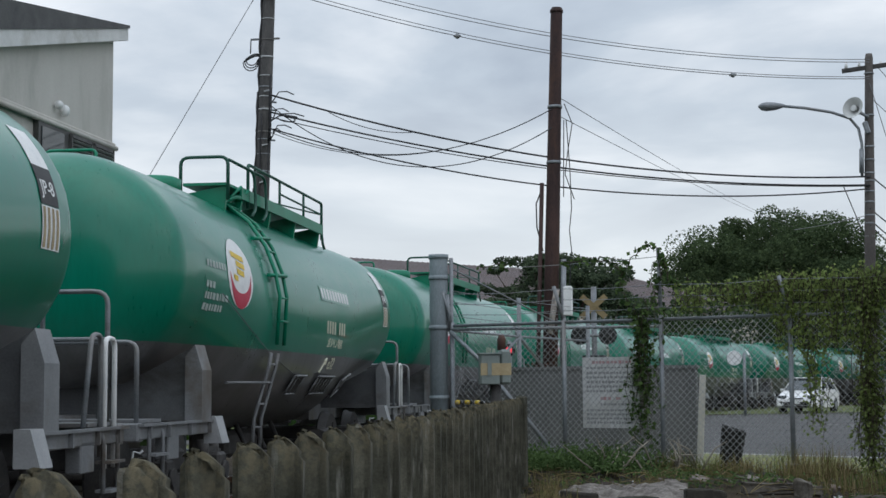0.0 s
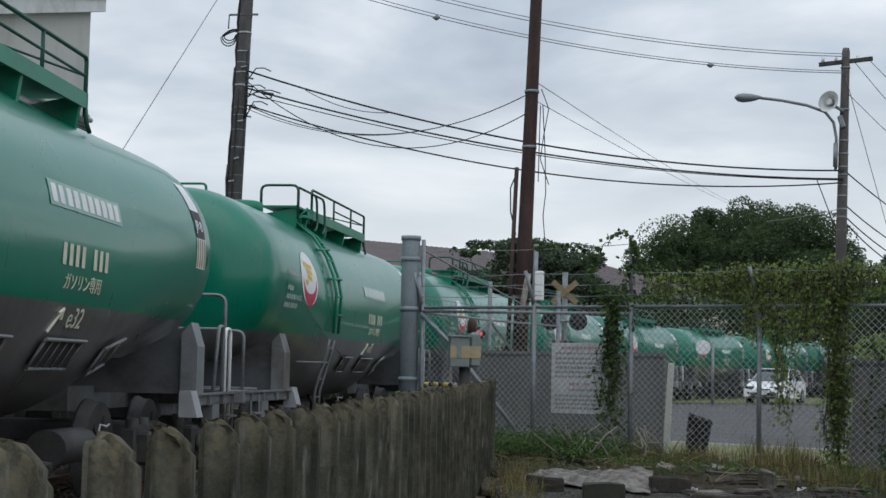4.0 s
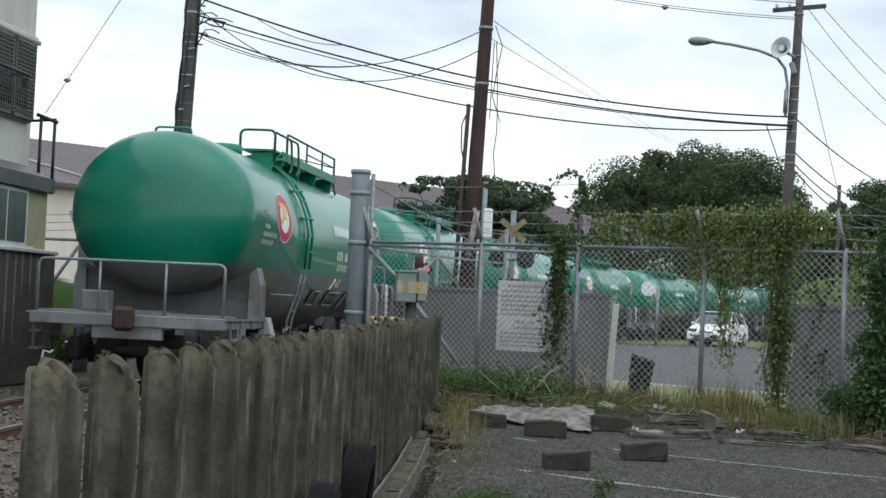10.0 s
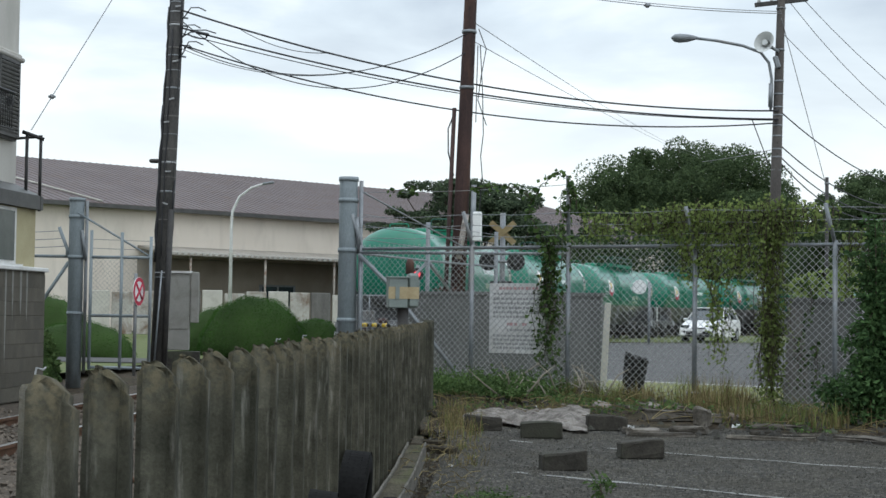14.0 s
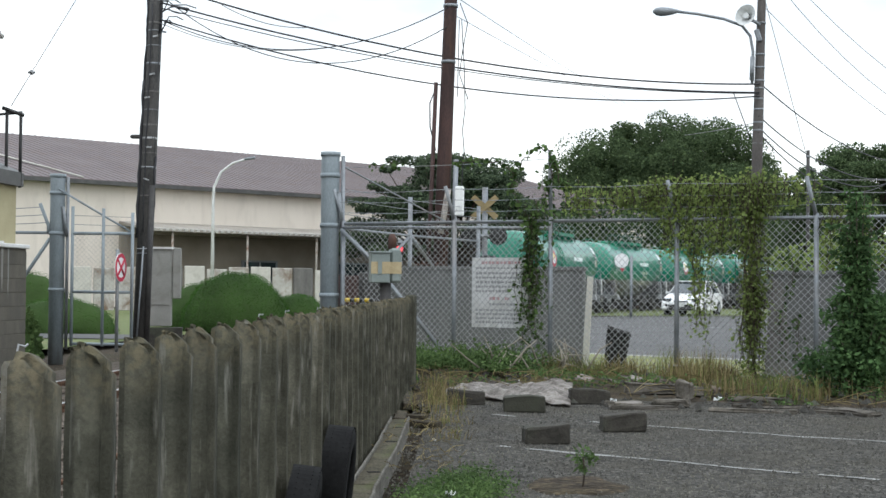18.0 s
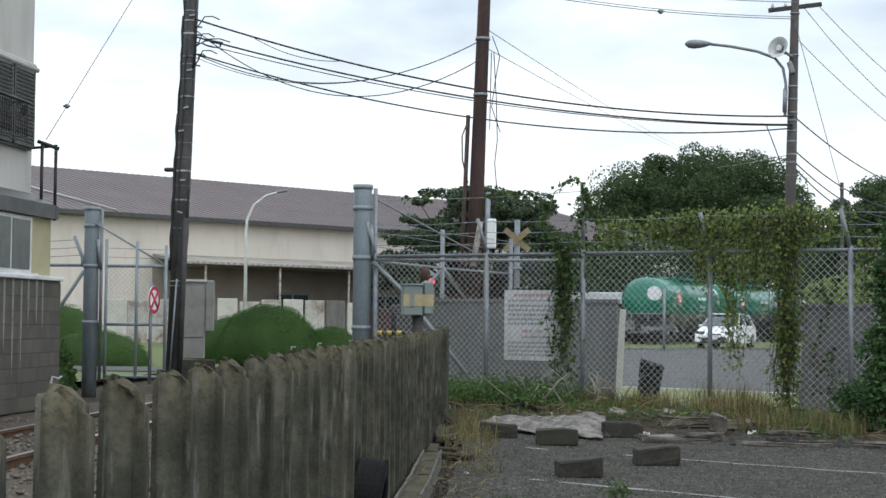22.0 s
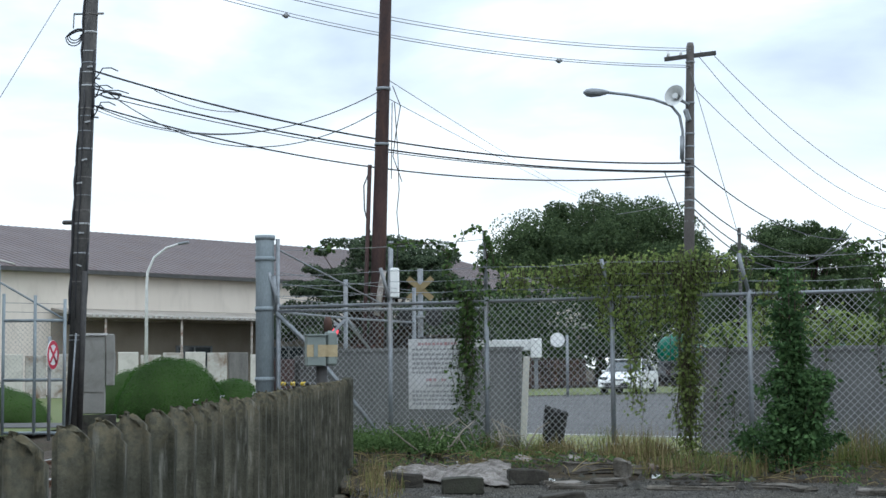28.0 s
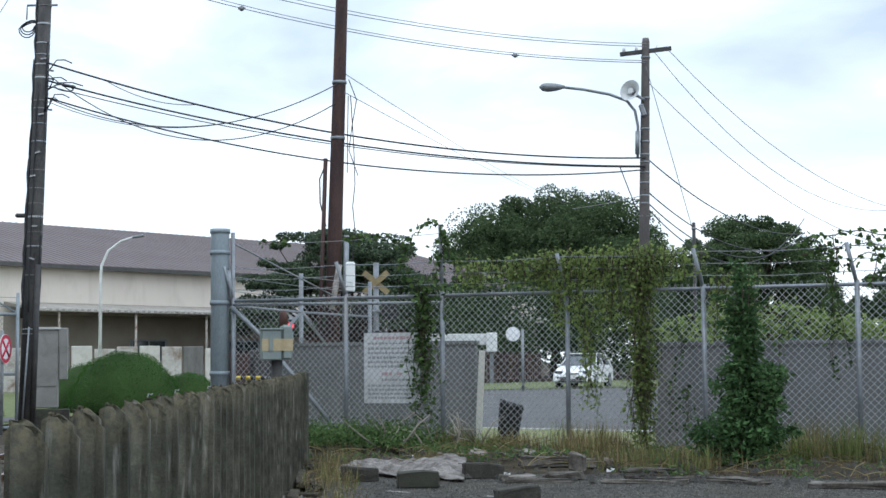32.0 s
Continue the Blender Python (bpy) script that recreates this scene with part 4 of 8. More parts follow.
    for z, y0, y1 in ((2.5, -4.6, -3.95), (2.28, -4.6, -4.35), (2.16, -4.6, -3.95), (2.04, -4.6, -4.0)):
        bm = bmesh.new()
        y = y0
        while y < y1:
            wdt = rng.uniform(0.04, 0.09)
            skin_patch(bm, y, y + wdt, angle_at(y, z + 0.035), angle_at(y, z - 0.035), 0.005, ny=1, na=1)
            y += wdt + 0.03
        part("stencil_row", bm, STENCIL, w)["kind"] = "stuff"
    # white name strip and number bars
    bm = bmesh.new()
    PALE = bpy.data.materials.get("faded_name_strip") or surface("faded_name_strip", (0.2, 0.36, 0.3), (0.34, 0.48, 0.42), 9, 0.5, bump=0.0)
    skin_patch(bm, 0.42, 2.18, angle_at(1.3, 2.62), angle_at(1.3, 2.41), 0.004, ny=6, na=3)
    strip = part("name_strip", bm, PALE, w, "faded pale strip with white character bars")
    for k in range(10):
        bm = bmesh.new()
        y = 0.47 + k * 0.17
        skin_patch(bm, y, y + rng.uniform(0.1, 0.13), angle_at(y, 2.59), angle_at(y, 2.44), 0.007, ny=1, na=2)
        part("character", bm, WHITE, strip)
    BUFFS = bpy.data.materials.get("cream_stencil") or surface("cream_stencil", (0.5, 0.5, 0.38), (0.66, 0.65, 0.52), 9, 0.6, bump=0.0)
    for k in range(8):
        if k != 4:
            bm = bmesh.new()
            y = 0.66 + k * 0.145
            skin_patch(bm, y, y + 0.08, angle_at(y, 2.13), angle_at(y, 1.95), 0.005, ny=1, na=1)
            part("number_bar", bm, BUFFS, w)
    lettering(w, "\u30ac\u30bd\u30ea\u30f3\u5c02\u7528", 1.2, 1.765, 0.15, BUFFS, "cream words on the tank side")
    lettering(w, "e32", 1.25, 1.45, 0.24, BUFFS, "cream mark on the grey belly")
    bm = bmesh.new()
    tube(bm, [tank_point(0.76, angle_at(0.76, 1.4), 0.006), tank_point(0.9, angle_at(0.9, 1.58), 0.006)], 0.014, 4)
    tube(bm, [tank_point(0.84, angle_at(0.84, 1.56), 0.006), tank_point(0.91, angle_at(0.91, 1.6), 0.006), tank_point(0.92, angle_at(0.92, 1.51), 0.006)], 0.014, 4)
    part("arrow_mark", bm, BUFFS, w, "cream arrow on the grey belly")
    # shoulder placard
    bm = bmesh.new()
    skin_patch(bm, 4.65, 5.0, angle_at(4.8, 3.16), angle_at(4.8, 2.86), 0.005)
    placard = part("shoulder_placard", bm, WHITE, w, "white square of the shoulder placard")
    bm = bmesh.new()
    skin_patch(bm, 4.65, 5.0, angle_at(4.8, 2.86), angle_at(4.8, 2.56), 0.005)
    part("placard_plate", bm, BLACK, placard, "black code plate")
    lettering(placard, "JP-8", 4.825, 2.64, 0.16, WHITE, "white code on the black plate")
    bm = bmesh.new()
    skin_patch(bm, 4.65, 5.0, angle_at(4.8, 2.55), angle_at(4.8, 2.22), 0.005)
    part("placard_base", bm, WHITE, placard)
    for k in range(4):
        bm = bmesh.new()
        skin_patch(bm, 4.67 + k * 0.085, 4.715 + k * 0.085, angle_at(4.8, 2.54), angle_at(4.8, 2.23), 0.008)
        part("placard_stripe", bm, BUFF, placard, "buff stripe")
    # the tank and its fittings sit lower than drawn; the bogies keep their height
    for ob in list(w.children_recursive):
        for v in ob.data.vertices:
            v.co.z = 1.2 + (v.co.z - 1.15) * 0.89
    bogie(w, -4.5)
    bogie(w, 4.5)
    return w


WAGON_LENGTH = 13.57
TAIL, WAGON = tank_wagon(True), tank_wagon(False)
WAGONS = [TAIL, WAGON] + [copy_thing(WAGON, Matrix.Identity(4)) for _ in range(13)]
tagged(TAIL, "green and grey petrol tank wagon with a red-ringed badge")


def train_at(t):
    """How far the middle of the last wagon has come along the track."""
    u = t - 6
    return 5.826 + 4.7986 * u + 0.0159 * u ** 2 - 0.00092 * u ** 3


# ---- concrete picket fence ----
def slat_mesh(h, seed):
    """A slim upright with a short bevel on one side of its tip and a long one on the other."""
    rng = random.Random(seed)
    bm = bmesh.new()
    w, t = 0.078, 0.076
    pk = -0.012 + rng.uniform(-0.004, 0.004)
    j = lambda s: rng.uniform(-s, s)
    top = [(-t / 2, h - 0.02 + j(0.006)), (-0.028 + j(0.002), h - 0.006), (pk, h + j(0.003)), (0.002, h - 0.006 + j(0.003)), (0.02, h - 0.021 + j(0.004)), (t / 2, h - 0.038 + j(0.005))]
    side = [h * k / 7 for k in range(7)]
    out = [(-t / 2 + j(0.0016), z) for z in side] + top + [(t / 2 + j(0.002), z) for z in reversed(side)]
    a, b = [], []
    for x, z in out:
        lower = 0.011 * max(0.0, (x / t + 0.5)) if z > h * 0.9 else 0
        a.append(bm.verts.new((x, rng.uniform(-0.002, 0.002), z)))
        b.append(bm.verts.new((x, w + rng.uniform(-0.002, 0.002), z - 0.004 - lower)))
    k = len(out)
    for i in range(k):
        bm.faces.new((a[i], a[(i + 1) % k], b[(i + 1) % k], b[i]))
    bm.faces.new(a[::-1]); bm.faces.new(b)
    bmesh.ops.recalc_face_normals(bm, faces=bm.faces[:])
    bmesh.ops.bevel(bm, geom=[e for e in bm.edges if len(e.link_faces) == 2 and e.calc_face_angle() > 0.6], offset=0.013, segments=2, affect="EDGES")
    for f in bm.faces:
        f.smooth = True
    # wire staple at the tip
    if seed % 3 == 0:
        tube(bm, [(pk - 0.006, 0.016, h - 0.01), (pk - 0.003, 0.016, h + 0.006), (pk + 0.005, 0.022, h + 0.003), (pk + 0.009, 0.022, h + 0.007)], 0.0016, 4, mat=1)
    me = bpy.data.meshes.new("slat")
    bm.to_mesh(me); bm.free()
    me.materials.append(PICKET); me.materials.append(MESHW)
    return me


def picket_fence():
    f = empty("picket_fence", Matrix.Identity(4), "lineside fence of upright mossy grey concrete pickets with cut tops", "fence")
    rng = random.Random(21)
    meshes = [slat_mesh(1.299 + 0.0015 * k, 40 + k) for k in range(8)]
    lean = math.atan2(0.0796, 0.9968)
    for i in range(43):
        y = 0.71 + i * 0.372
        x = -2.15 - (y - 18.7) * 0.0798
        ob = new("picket", meshes[rng.randrange(8)])
        ob.parent = f
        ob.matrix_local = Matrix.Translation((x + rng.uniform(-0.004, 0.004), y + rng.uniform(-0.008, 0.008), -0.3 + rng.uniform(-0.004, 0.004))) @ Matrix.Rotation(lean + rng.uniform(-0.03, 0.03), 4, "Z") @ Matrix.Rotation(rng.uniform(-0.006, 0.006), 4, "X") @ Matrix.Rotation(rng.uniform(-0.008, 0.008), 4, "Y")
    bm = bmesh.new()
    for z in (0.3, 0.72):
        tube(bm, [(-0.72 - 0.1, 0.4, z), (-2.0 - 0.08, 16.4, z)], 0.006, 5)
    part("fence_wire", bm, RAILM, f, "rusty wire along the back of the pickets")
    bm = bmesh.new()
    box(bm, (-1.975, 16.6, 0.42), (0.12, 0.2, 1.2), bevel=0.02)
    part("end_post", bm, PICKET, f)


picket_fence()


def kerb_beams():
    """A trough-shaped old beam: brown bed between two pale worn lips."""
    bed = surface("mossy_beam_bed", (0.03, 0.026, 0.018), (0.1, 0.09, 0.065), 9, 0.97, bump=0.6, fine=70, stain=(0.07, 0.078, 0.035), stain_scale=4.0, stretch=(1, 0.35, 1), spec=0.1)
    lip = surface("worn_pale_lip", (0.042, 0.038, 0.03), (0.16, 0.148, 0.126), 14, 0.95, bump=0.6, fine=60, stain=(0.05, 0.045, 0.033), stain_scale=9.0, stretch=(1, 0.4, 1))
    pts = [(-0.74, 2.6), (-1.05, 6.6), (-1.16, 7.85), (-1.28, 9.55), (-1.47, 11.75)]
    for k, (a, b) in enumerate(zip(pts, pts[1:])):
        a, b = Vector((*a, 0.0)), Vector((*b, 0.0))
        d = b - a
        beam = empty("kerb_beam", Matrix.Translation((a + b) / 2) @ Matrix.Rotation(-math.atan2(d.x, d.y), 4, "Z"), "old trough-shaped beam with pale worn edges along the fence", "beam", "beams along the fence")
        def worn(x, z, w, h, amp, seed):
            bm = bmesh.new()
            box(bm, (x, 0, z), (w, d.length - 0.02, h), bevel=0.006)
            bmesh.ops.subdivide_edges(bm, edges=[e for e in bm.edges if e.calc_length() > 1], cuts=30)
            for v in bm.verts:
                q = Vector((seed, v.co.y * 3.5 + k * 9, 1))
                v.co += Vector((noise.noise(q), 0, noise.noise(q + Vector((5, 0, 5))) + 0.5 * noise.noise(q * 4))) * amp
            return bm
        part("bed", worn(0, 0.045, 0.13, 0.1, 0.006, 2), bed, beam)
        part("lip", worn(-0.066, 0.055, 0.016, 0.125, 0.006, 3), lip, beam)
        part("lip", worn(0.066, 0.055, 0.016, 0.125, 0.006, 4), lip, beam)
        # no hole is cut: thin black plates paint its shade on the bed
        for y in ((-0.33,) if d.length < 1.9 else (-0.62, 0.41)):
            bm = bmesh.new(); box(bm, (0.01, y, 0.096), (0.07, 0.05, 0.006), Matrix.Rotation(0.3, 4, "Z"), bevel=0.002)
            part("slot", bm, RUBBER, beam, "flat black plate for the shade in a rotten hole")
    for x, y, l, a in ((-1.56, 12.5, 1.1, 6), (-1.75, 14.6, 1.6, 7), (-1.42, 12.2, 0.5, 62), (-1.62, 12.75, 0.5, 80)):
        bm = bmesh.new()
        box(bm, (0, 0, 0.03), (0.09, l, 0.06), bevel=0.008)
        bmesh.ops.subdivide_edges(bm, edges=[e for e in bm.edges if e.calc_length() > 0.3], cuts=8)
        for v in bm.verts:
            v.co += Vector((noise.noise(v.co * 4), 0, noise.noise(v.co * 4 + Vector((5, 5, 5))))) * 0.014
        ob = tagged(link("rotten_board", bm, TIMBER), "short rotten brown board lying in the litter", "board", "rotten boards")
        ob.matrix_world = pose(x, y, 0.0, 0, 0, a)


kerb_beams()


def tyre():
    t = empty("tyre", Matrix.Identity(4), "worn black car tyre leaning on the picket fence", "tyre", "old tyres by the fence")
    bm = bmesh.new()
    prof = [(-0.052, 0.165), (-0.072, 0.2), (-0.07, 0.245), (-0.06, 0.272), (0, 0.277), (0.06, 0.272), (0.07, 0.245), (0.072, 0.2), (0.052, 0.165), (0.042, 0.185), (-0.042, 0.185)]
    n = 40
    rows = [[bm.verts.new((x, math.cos(2 * math.pi * k / n) * r, math.sin(2 * math.pi * k / n) * r)) for x, r in prof] for k in range(n)]
    for k in range(n):
        a, b = rows[k], rows[(k + 1) % n]
        for j in range(len(prof)):
            q = (j + 1) % len(prof)
            bm.faces.new((a[j], a[q], b[q], b[j])).smooth = True
    bmesh.ops.recalc_face_normals(bm, faces=bm.faces[:])
    part("carcass", bm, RUBBER, t)
    bm = bmesh.new()
    for k in range(60):
        a = 2 * math.pi * k / 60
        for x in (-0.048, -0.016, 0.016, 0.048):
            box(bm, (x, math.cos(a) * 0.276, math.sin(a) * 0.2755), (0.0318, 0.0295, 0.003), Matrix.Rotation(a - math.pi / 2, 4, "X") @ Matrix.Rotation(0.2, 4, "Z"))
    part("tread", bm, RUBBER, t)
    return t


TYRE = tyre()
TYRE.matrix_world = pose(-1.105, 6.65, 0.25, 0, 5, 4) @ Matrix.Diagonal((0.85, 0.9, 0.9, 1))
copy_thing(TYRE, pose(-0.965, 5.05, 0.262, 0, 7, 7) @ Matrix.Diagonal((0.84, 1, 1, 1)))


# ---- wire fence of the car park ----
POSTS = [(0.1, 2.0), (1.82, 2.0), (3.2, 2.0), (4.88, 2.0), (6.58, 2.0), (8.35, 2.0), (10.1, 2.0), (11.9, 2.0)]
RAIL_H = 1.95


def wire_fence():
    f = empty("wire_fence", Matrix.Identity(4), "galvanised chain-link fence with barbed wire on top", "fence")
    for k, (d, h) in enumerate(POSTS):
        bm = bmesh.new()
        p = on_fence(d)
        tube(bm, [p + Vector((0, 0, -0.05)), p + Vector((0, 0, h))], 0.03, 10)
        tip = p + Vector((0, 0, h)) - FD * 0.09 - FN * 0.1 + Vector((0, 0, 0.42))
        if k == 2:
            tip = p + Vector((-0.02, 0, h + 0.85))
        tube(bm, [p + Vector((0, 0, h - 0.05)), tip], 0.024, 8)
        box(bm, p + Vector((0, 0, 0.1)), (0.2, 0.2, 0.2), bevel=0.02, mat=1)
        part("post", bm, [GALV, CONCB], f)
    bm = bmesh.new()
    tube(bm, [on_fence(0.0, 0, RAIL_H), on_fence(13.2, 0, RAIL_H)], 0.021, 8)
    part("top_rail", bm, GALV, f)
    bm = bmesh.new()
    tube(bm, [on_fence(0.1, -0.02, 1.9), on_fence(3.0, 0.45, 1.88)], 0.021, 8)
    part("lower_rail", bm, GALV, f)
    bm = bmesh.new()
    tube(bm, [on_fence(0.1, -0.05, 1.87), on_fence(0.55, -0.06, 1.5), on_fence(1.75, -0.06, 0.2)], 0.03, 8)
    part("brace", bm, GALV, f)
    ends = [d for d, _ in POSTS] + [13.2]
    for a, b in zip(ends, ends[1:]):
        bm = bmesh.new()
        step, z0, z1 = 0.085, 0.06, RAIL_H
        lim = z1 - z0
        for sgn in (1, -1):
            k = int((b - a + lim) / step) + 1
            for i in range(k):
                s0 = a - lim + i * step if sgn > 0 else a + i * step
                lo, hi = (s0, z0), (s0 + sgn * lim, z1)
                pts = []
                for (d, z), (d2, z2) in ((lo, hi), (hi, lo)):
                    if d < a:
                        z += (a - d) * (z2 - z) / (d2 - d); d = a
                    elif d > b:
                        z += (b - d) * (z2 - z) / (d2 - d); d = b
                    pts.append((d, z))
                if z0 - 0.01 <= pts[0][1] <= z1 + 0.01 and z0 - 0.01 <= pts[1][1] <= z1 + 0.01 and abs(pts[0][1] - pts[1][1]) > 0.02:
                    tube(bm, [on_fence(d, sgn * 0.004, z) for d, z in pts], 0.0036, 3, cap=False)
        part("chain_link", bm, MESHW, f, "diamond wire mesh")
    # knuckles above the rail
    bm = bmesh.new()
    for i in range(330):
        d = 0.1 + i * 0.039
        tube(bm, [on_fence(d, 0, RAIL_H), on_fence(d + (0.014 if i % 2 else -0.014), 0, RAIL_H + 0.055)], 0.003, 3, cap=False)
    part("mesh_tips", bm, MESHW, f)["kind"] = "stuff"
    rng = random.Random(3)
    for z, o in ((2.1, -0.03), (2.24, -0.06), (2.38, -0.09)):
        bm = bmesh.new()
        pts = []
        for i in range(89):
            d = 0.05 + i * 0.15
            near = min(abs(d - q) for q in ends)
            pts.append(on_fence(d, o, z - 0.03 * min(1, near)))
        tube(bm, pts, 0.004, 4)
        for i in range(88):
            p = pts[i]
            tube(bm, [p + Vector((0.012, 0, 0.018)), p - Vector((0.012, 0, 0.018))], 0.003, 3)
        part("barbed_wire", bm, GALV, f)
    return f


wire_fence()


def notice_board():
    s = empty("notice_board", Matrix.Translation(on_fence(2.47, 0.025, 1.04)) @ Matrix.Rotation(math.atan2(FD.y, FD.x), 4, "Z"), "white enamel notice board wired to the chain-link fence", "sign")
    bm = bmesh.new()
    box(bm, (0, 0, 0), (0.8, 0.012, 0.9), bevel=0.003)
    part("panel", bm, SHEET, s)
    rng = random.Random(6)
    rows = [(0.385, 0.05, -0.26, 0.27, REDINK, "heading_line"), (0.315, 0.035, -0.34, 0.34, INK, "writing_line")]
    rows += [(0.25 - 0.058 * k, 0.042, -0.34, (0.34, 0.34, 0.32, 0.34, 0.1)[k], INK, "writing_line") for k in range(5)]
    rows += [(-0.075, 0.05, -0.14, -0.02, REDINK, "red_mark"), (-0.075, 0.05, 0.08, 0.14, REDINK, "red_mark"), (-0.15, 0.04, -0.14, 0.2, INK, "writing_line")]
    rows += [(-0.225 - 0.052 * k, 0.038, -0.34, 0.34 - 0.06 * (k % 2), INK, "writing_line") for k in range(4)]
    for z, h, x0, x1, m, nm in rows:
        bm = bmesh.new()
        x = x0
        while x < x1:
            w = rng.uniform(0.02, 0.05)
            box(bm, (x + w / 2, -0.0075, z), (w, 0.003, h * rng.uniform(0.55, 0.85)))
            x += w + rng.uniform(0.008, 0.02)
        part(nm, bm, m, s, "row of illegible characters")["kind"] = "stuff"


notice_board()


def gate_post(x, y, h, r, label):
    g = empty("gate_post", Matrix.Translation((x, y, 0)), label, "post", "gate posts of the siding")
    bm = bmesh.new()
    tube(bm, [(0, 0, -0.25), (0, 0, h - 0.03), (0, 0, h)], [r, r, r * 0.96], 24)
    part("pipe", bm, PIPE, g)
    for z in (h - 0.03, h - 0.32, h - 1.0, h - 1.95):
        bm = bmesh.new()
        tube(bm, [(0, 0, z - 0.03), (0, 0, z + 0.03)], r + 0.012, 24)
        part("clamp", bm, PIPE, g)
    bm = bmesh.new()
    tube(bm, [(r + 0.05, 0.0, 0), (r + 0.05, 0.0, h - 0.05)], 0.028, 10)
    part("side_tube", bm, GALV, g)
    bm = bmesh.new()
    tube(bm, [(r + 0.05, -0.03, h - 1.05), (r + 0.0, -0.08, h - 0.55)], 0.03, 8)
    part("arm", bm, GALV, g)
    return g


gate_post(-3.6, 20.9, 2.93, 0.125, "thick grey steel pipe post of the railway gate")
gate_post(-9.02, 25.4, 2.95, 0.125, "thick grey steel pipe post at the far side of the gate")


def siding_gate():
    g = empty("siding_gate", Matrix.Translation((-8.72, 25.3, 0)), "open grey tubular steel gate leaf with wire mesh", "gate")
    bm = bmesh.new()
    for x, h in ((0, 2.4), (0.53, 2.37), (1.03, 2.3)):
        tube(bm, [(x, 0, 0.06), (x, 0, h)], 0.028, 8)
    part("upright", bm, PIPE, g)
    for z in (1.95, 0.97, 0.1):
        bm = bmesh.new()
        tube(bm, [(0, 0, z), (1.05, 0, z)], 0.026, 8)
        part("crossbar", bm, PIPE, g)
    for x0, x1 in ((0, 0.53), (0.53, 1.03)):
        bm = bmesh.new()
        for i in range(28):
            for s in (1, -1):
                a = x0 + (i * 0.08 - 0.95 if s > 0 else i * 0.08)
                p, q = (a, 1.0), (a + s * 0.95, 1.95)
                pp = []
                for (u, z), (u2, z2) in ((p, q), (q, p)):
                    if u < x0: z += (x0 - u) * (z2 - z) / (u2 - u); u = x0
                    if u > x1: z += (x1 - u) * (z2 - z) / (u2 - u); u = x1
                    pp.append((u, 0, z))
                if all(0.99 <= c[2] <= 1.96 for c in pp) and abs(pp[0][0] - pp[1][0]) > 0.01:
                    tube(bm, pp, 0.002, 3, cap=False)
        part("gate_mesh", bm, GALV, g)
    for z in (2.1, 2.25):
        bm = bmesh.new()
        tube(bm, [(0, 0, z), (1.03, 0, z - 0.03)], 0.004, 4)
        part("barbed_wire", bm, GALV, g)
    bm = bmesh.new()
    tube(bm, [(-0.3, 0.0, 2.72), (1.0, 0.0, 1.98)], 0.018, 6)
    part("stay", bm, PIPE, g)


siding_gate()


def gate_side_fence():
    f = empty("side_fence", Matrix.Translation((-9.02, 25.4, 0)), "short grey tube fence with barbed wire beside the gate post", "fence")
    bm = bmesh.new(); tube(bm, [(-2.6, 0.4, 1.98), (-0.1, 0, 1.96)], 0.026, 8)
    part("rail", bm, PIPE, f)
    bm = bmesh.new(); tube(bm, [(-0.12, -0.02, 1.86), (-0.95, 0.1, 0.7)], 0.032, 8)
    part("brace", bm, PIPE, f)
    bm = bmesh.new(); tube(bm, [(-0.14, -0.04, 1.95), (-0.14, -0.04, 2.08), (-0.29, -0.04, 2.45)], 0.03, 8)
    part("arm", bm, PIPE, f)
    for k in range(3):
        bm = bmesh.new(); tube(bm, sag((-2.6, 0.4, 2.15 + k * 0.13), (-0.18 - 0.05 * k, -0.04, 2.13 + k * 0.13), 0.04, 12), 0.006, 4)
        part("barbed_wire", bm, GALV, f)


def round_sign():
    s = empty("no_stopping_sign", pose(-7.84, 25.15, 1.38), "round white sign with a red ring and red cross", "road sign")
    bm = bmesh.new(); disc(bm, (0, 0, 0), 0.24, (0.98, -0.1, 0), 0.01, 28)
    face = part("disc", bm, WHITE, s)
    bm = bmesh.new()
    n = Vector((0.98, -0.1, 0)).normalized()
    u, v = Vector((n.y, -n.x, 0)).normalized(), Vector((0, 0, 1))
    for k in range(28):
        a, b = 2 * math.pi * k / 28, 2 * math.pi * (k + 1) / 28
        vs = [bm.verts.new(n * 0.008 + (u * math.cos(q) + v * math.sin(q)) * r) for q, r in ((a, 0.17), (b, 0.17), (b, 0.235), (a, 0.235))]
        bm.faces.new(vs)
    part("red_ring", bm, RED, s)
    bm = bmesh.new()
    for sg in (1, -1):
        tube(bm, [n * 0.008 + (u * sg + v) * 0.12, n * 0.008 - (u * sg + v) * 0.12], 0.02, 5)
    part("red_cross", bm, RED, s)
    bm = bmesh.new(); tube(bm, [(-0.06, 0.02, -1.4), (-0.06, 0.02, 0.3)], 0.03, 8)
    part("pole", bm, GALV, s)


round_sign()


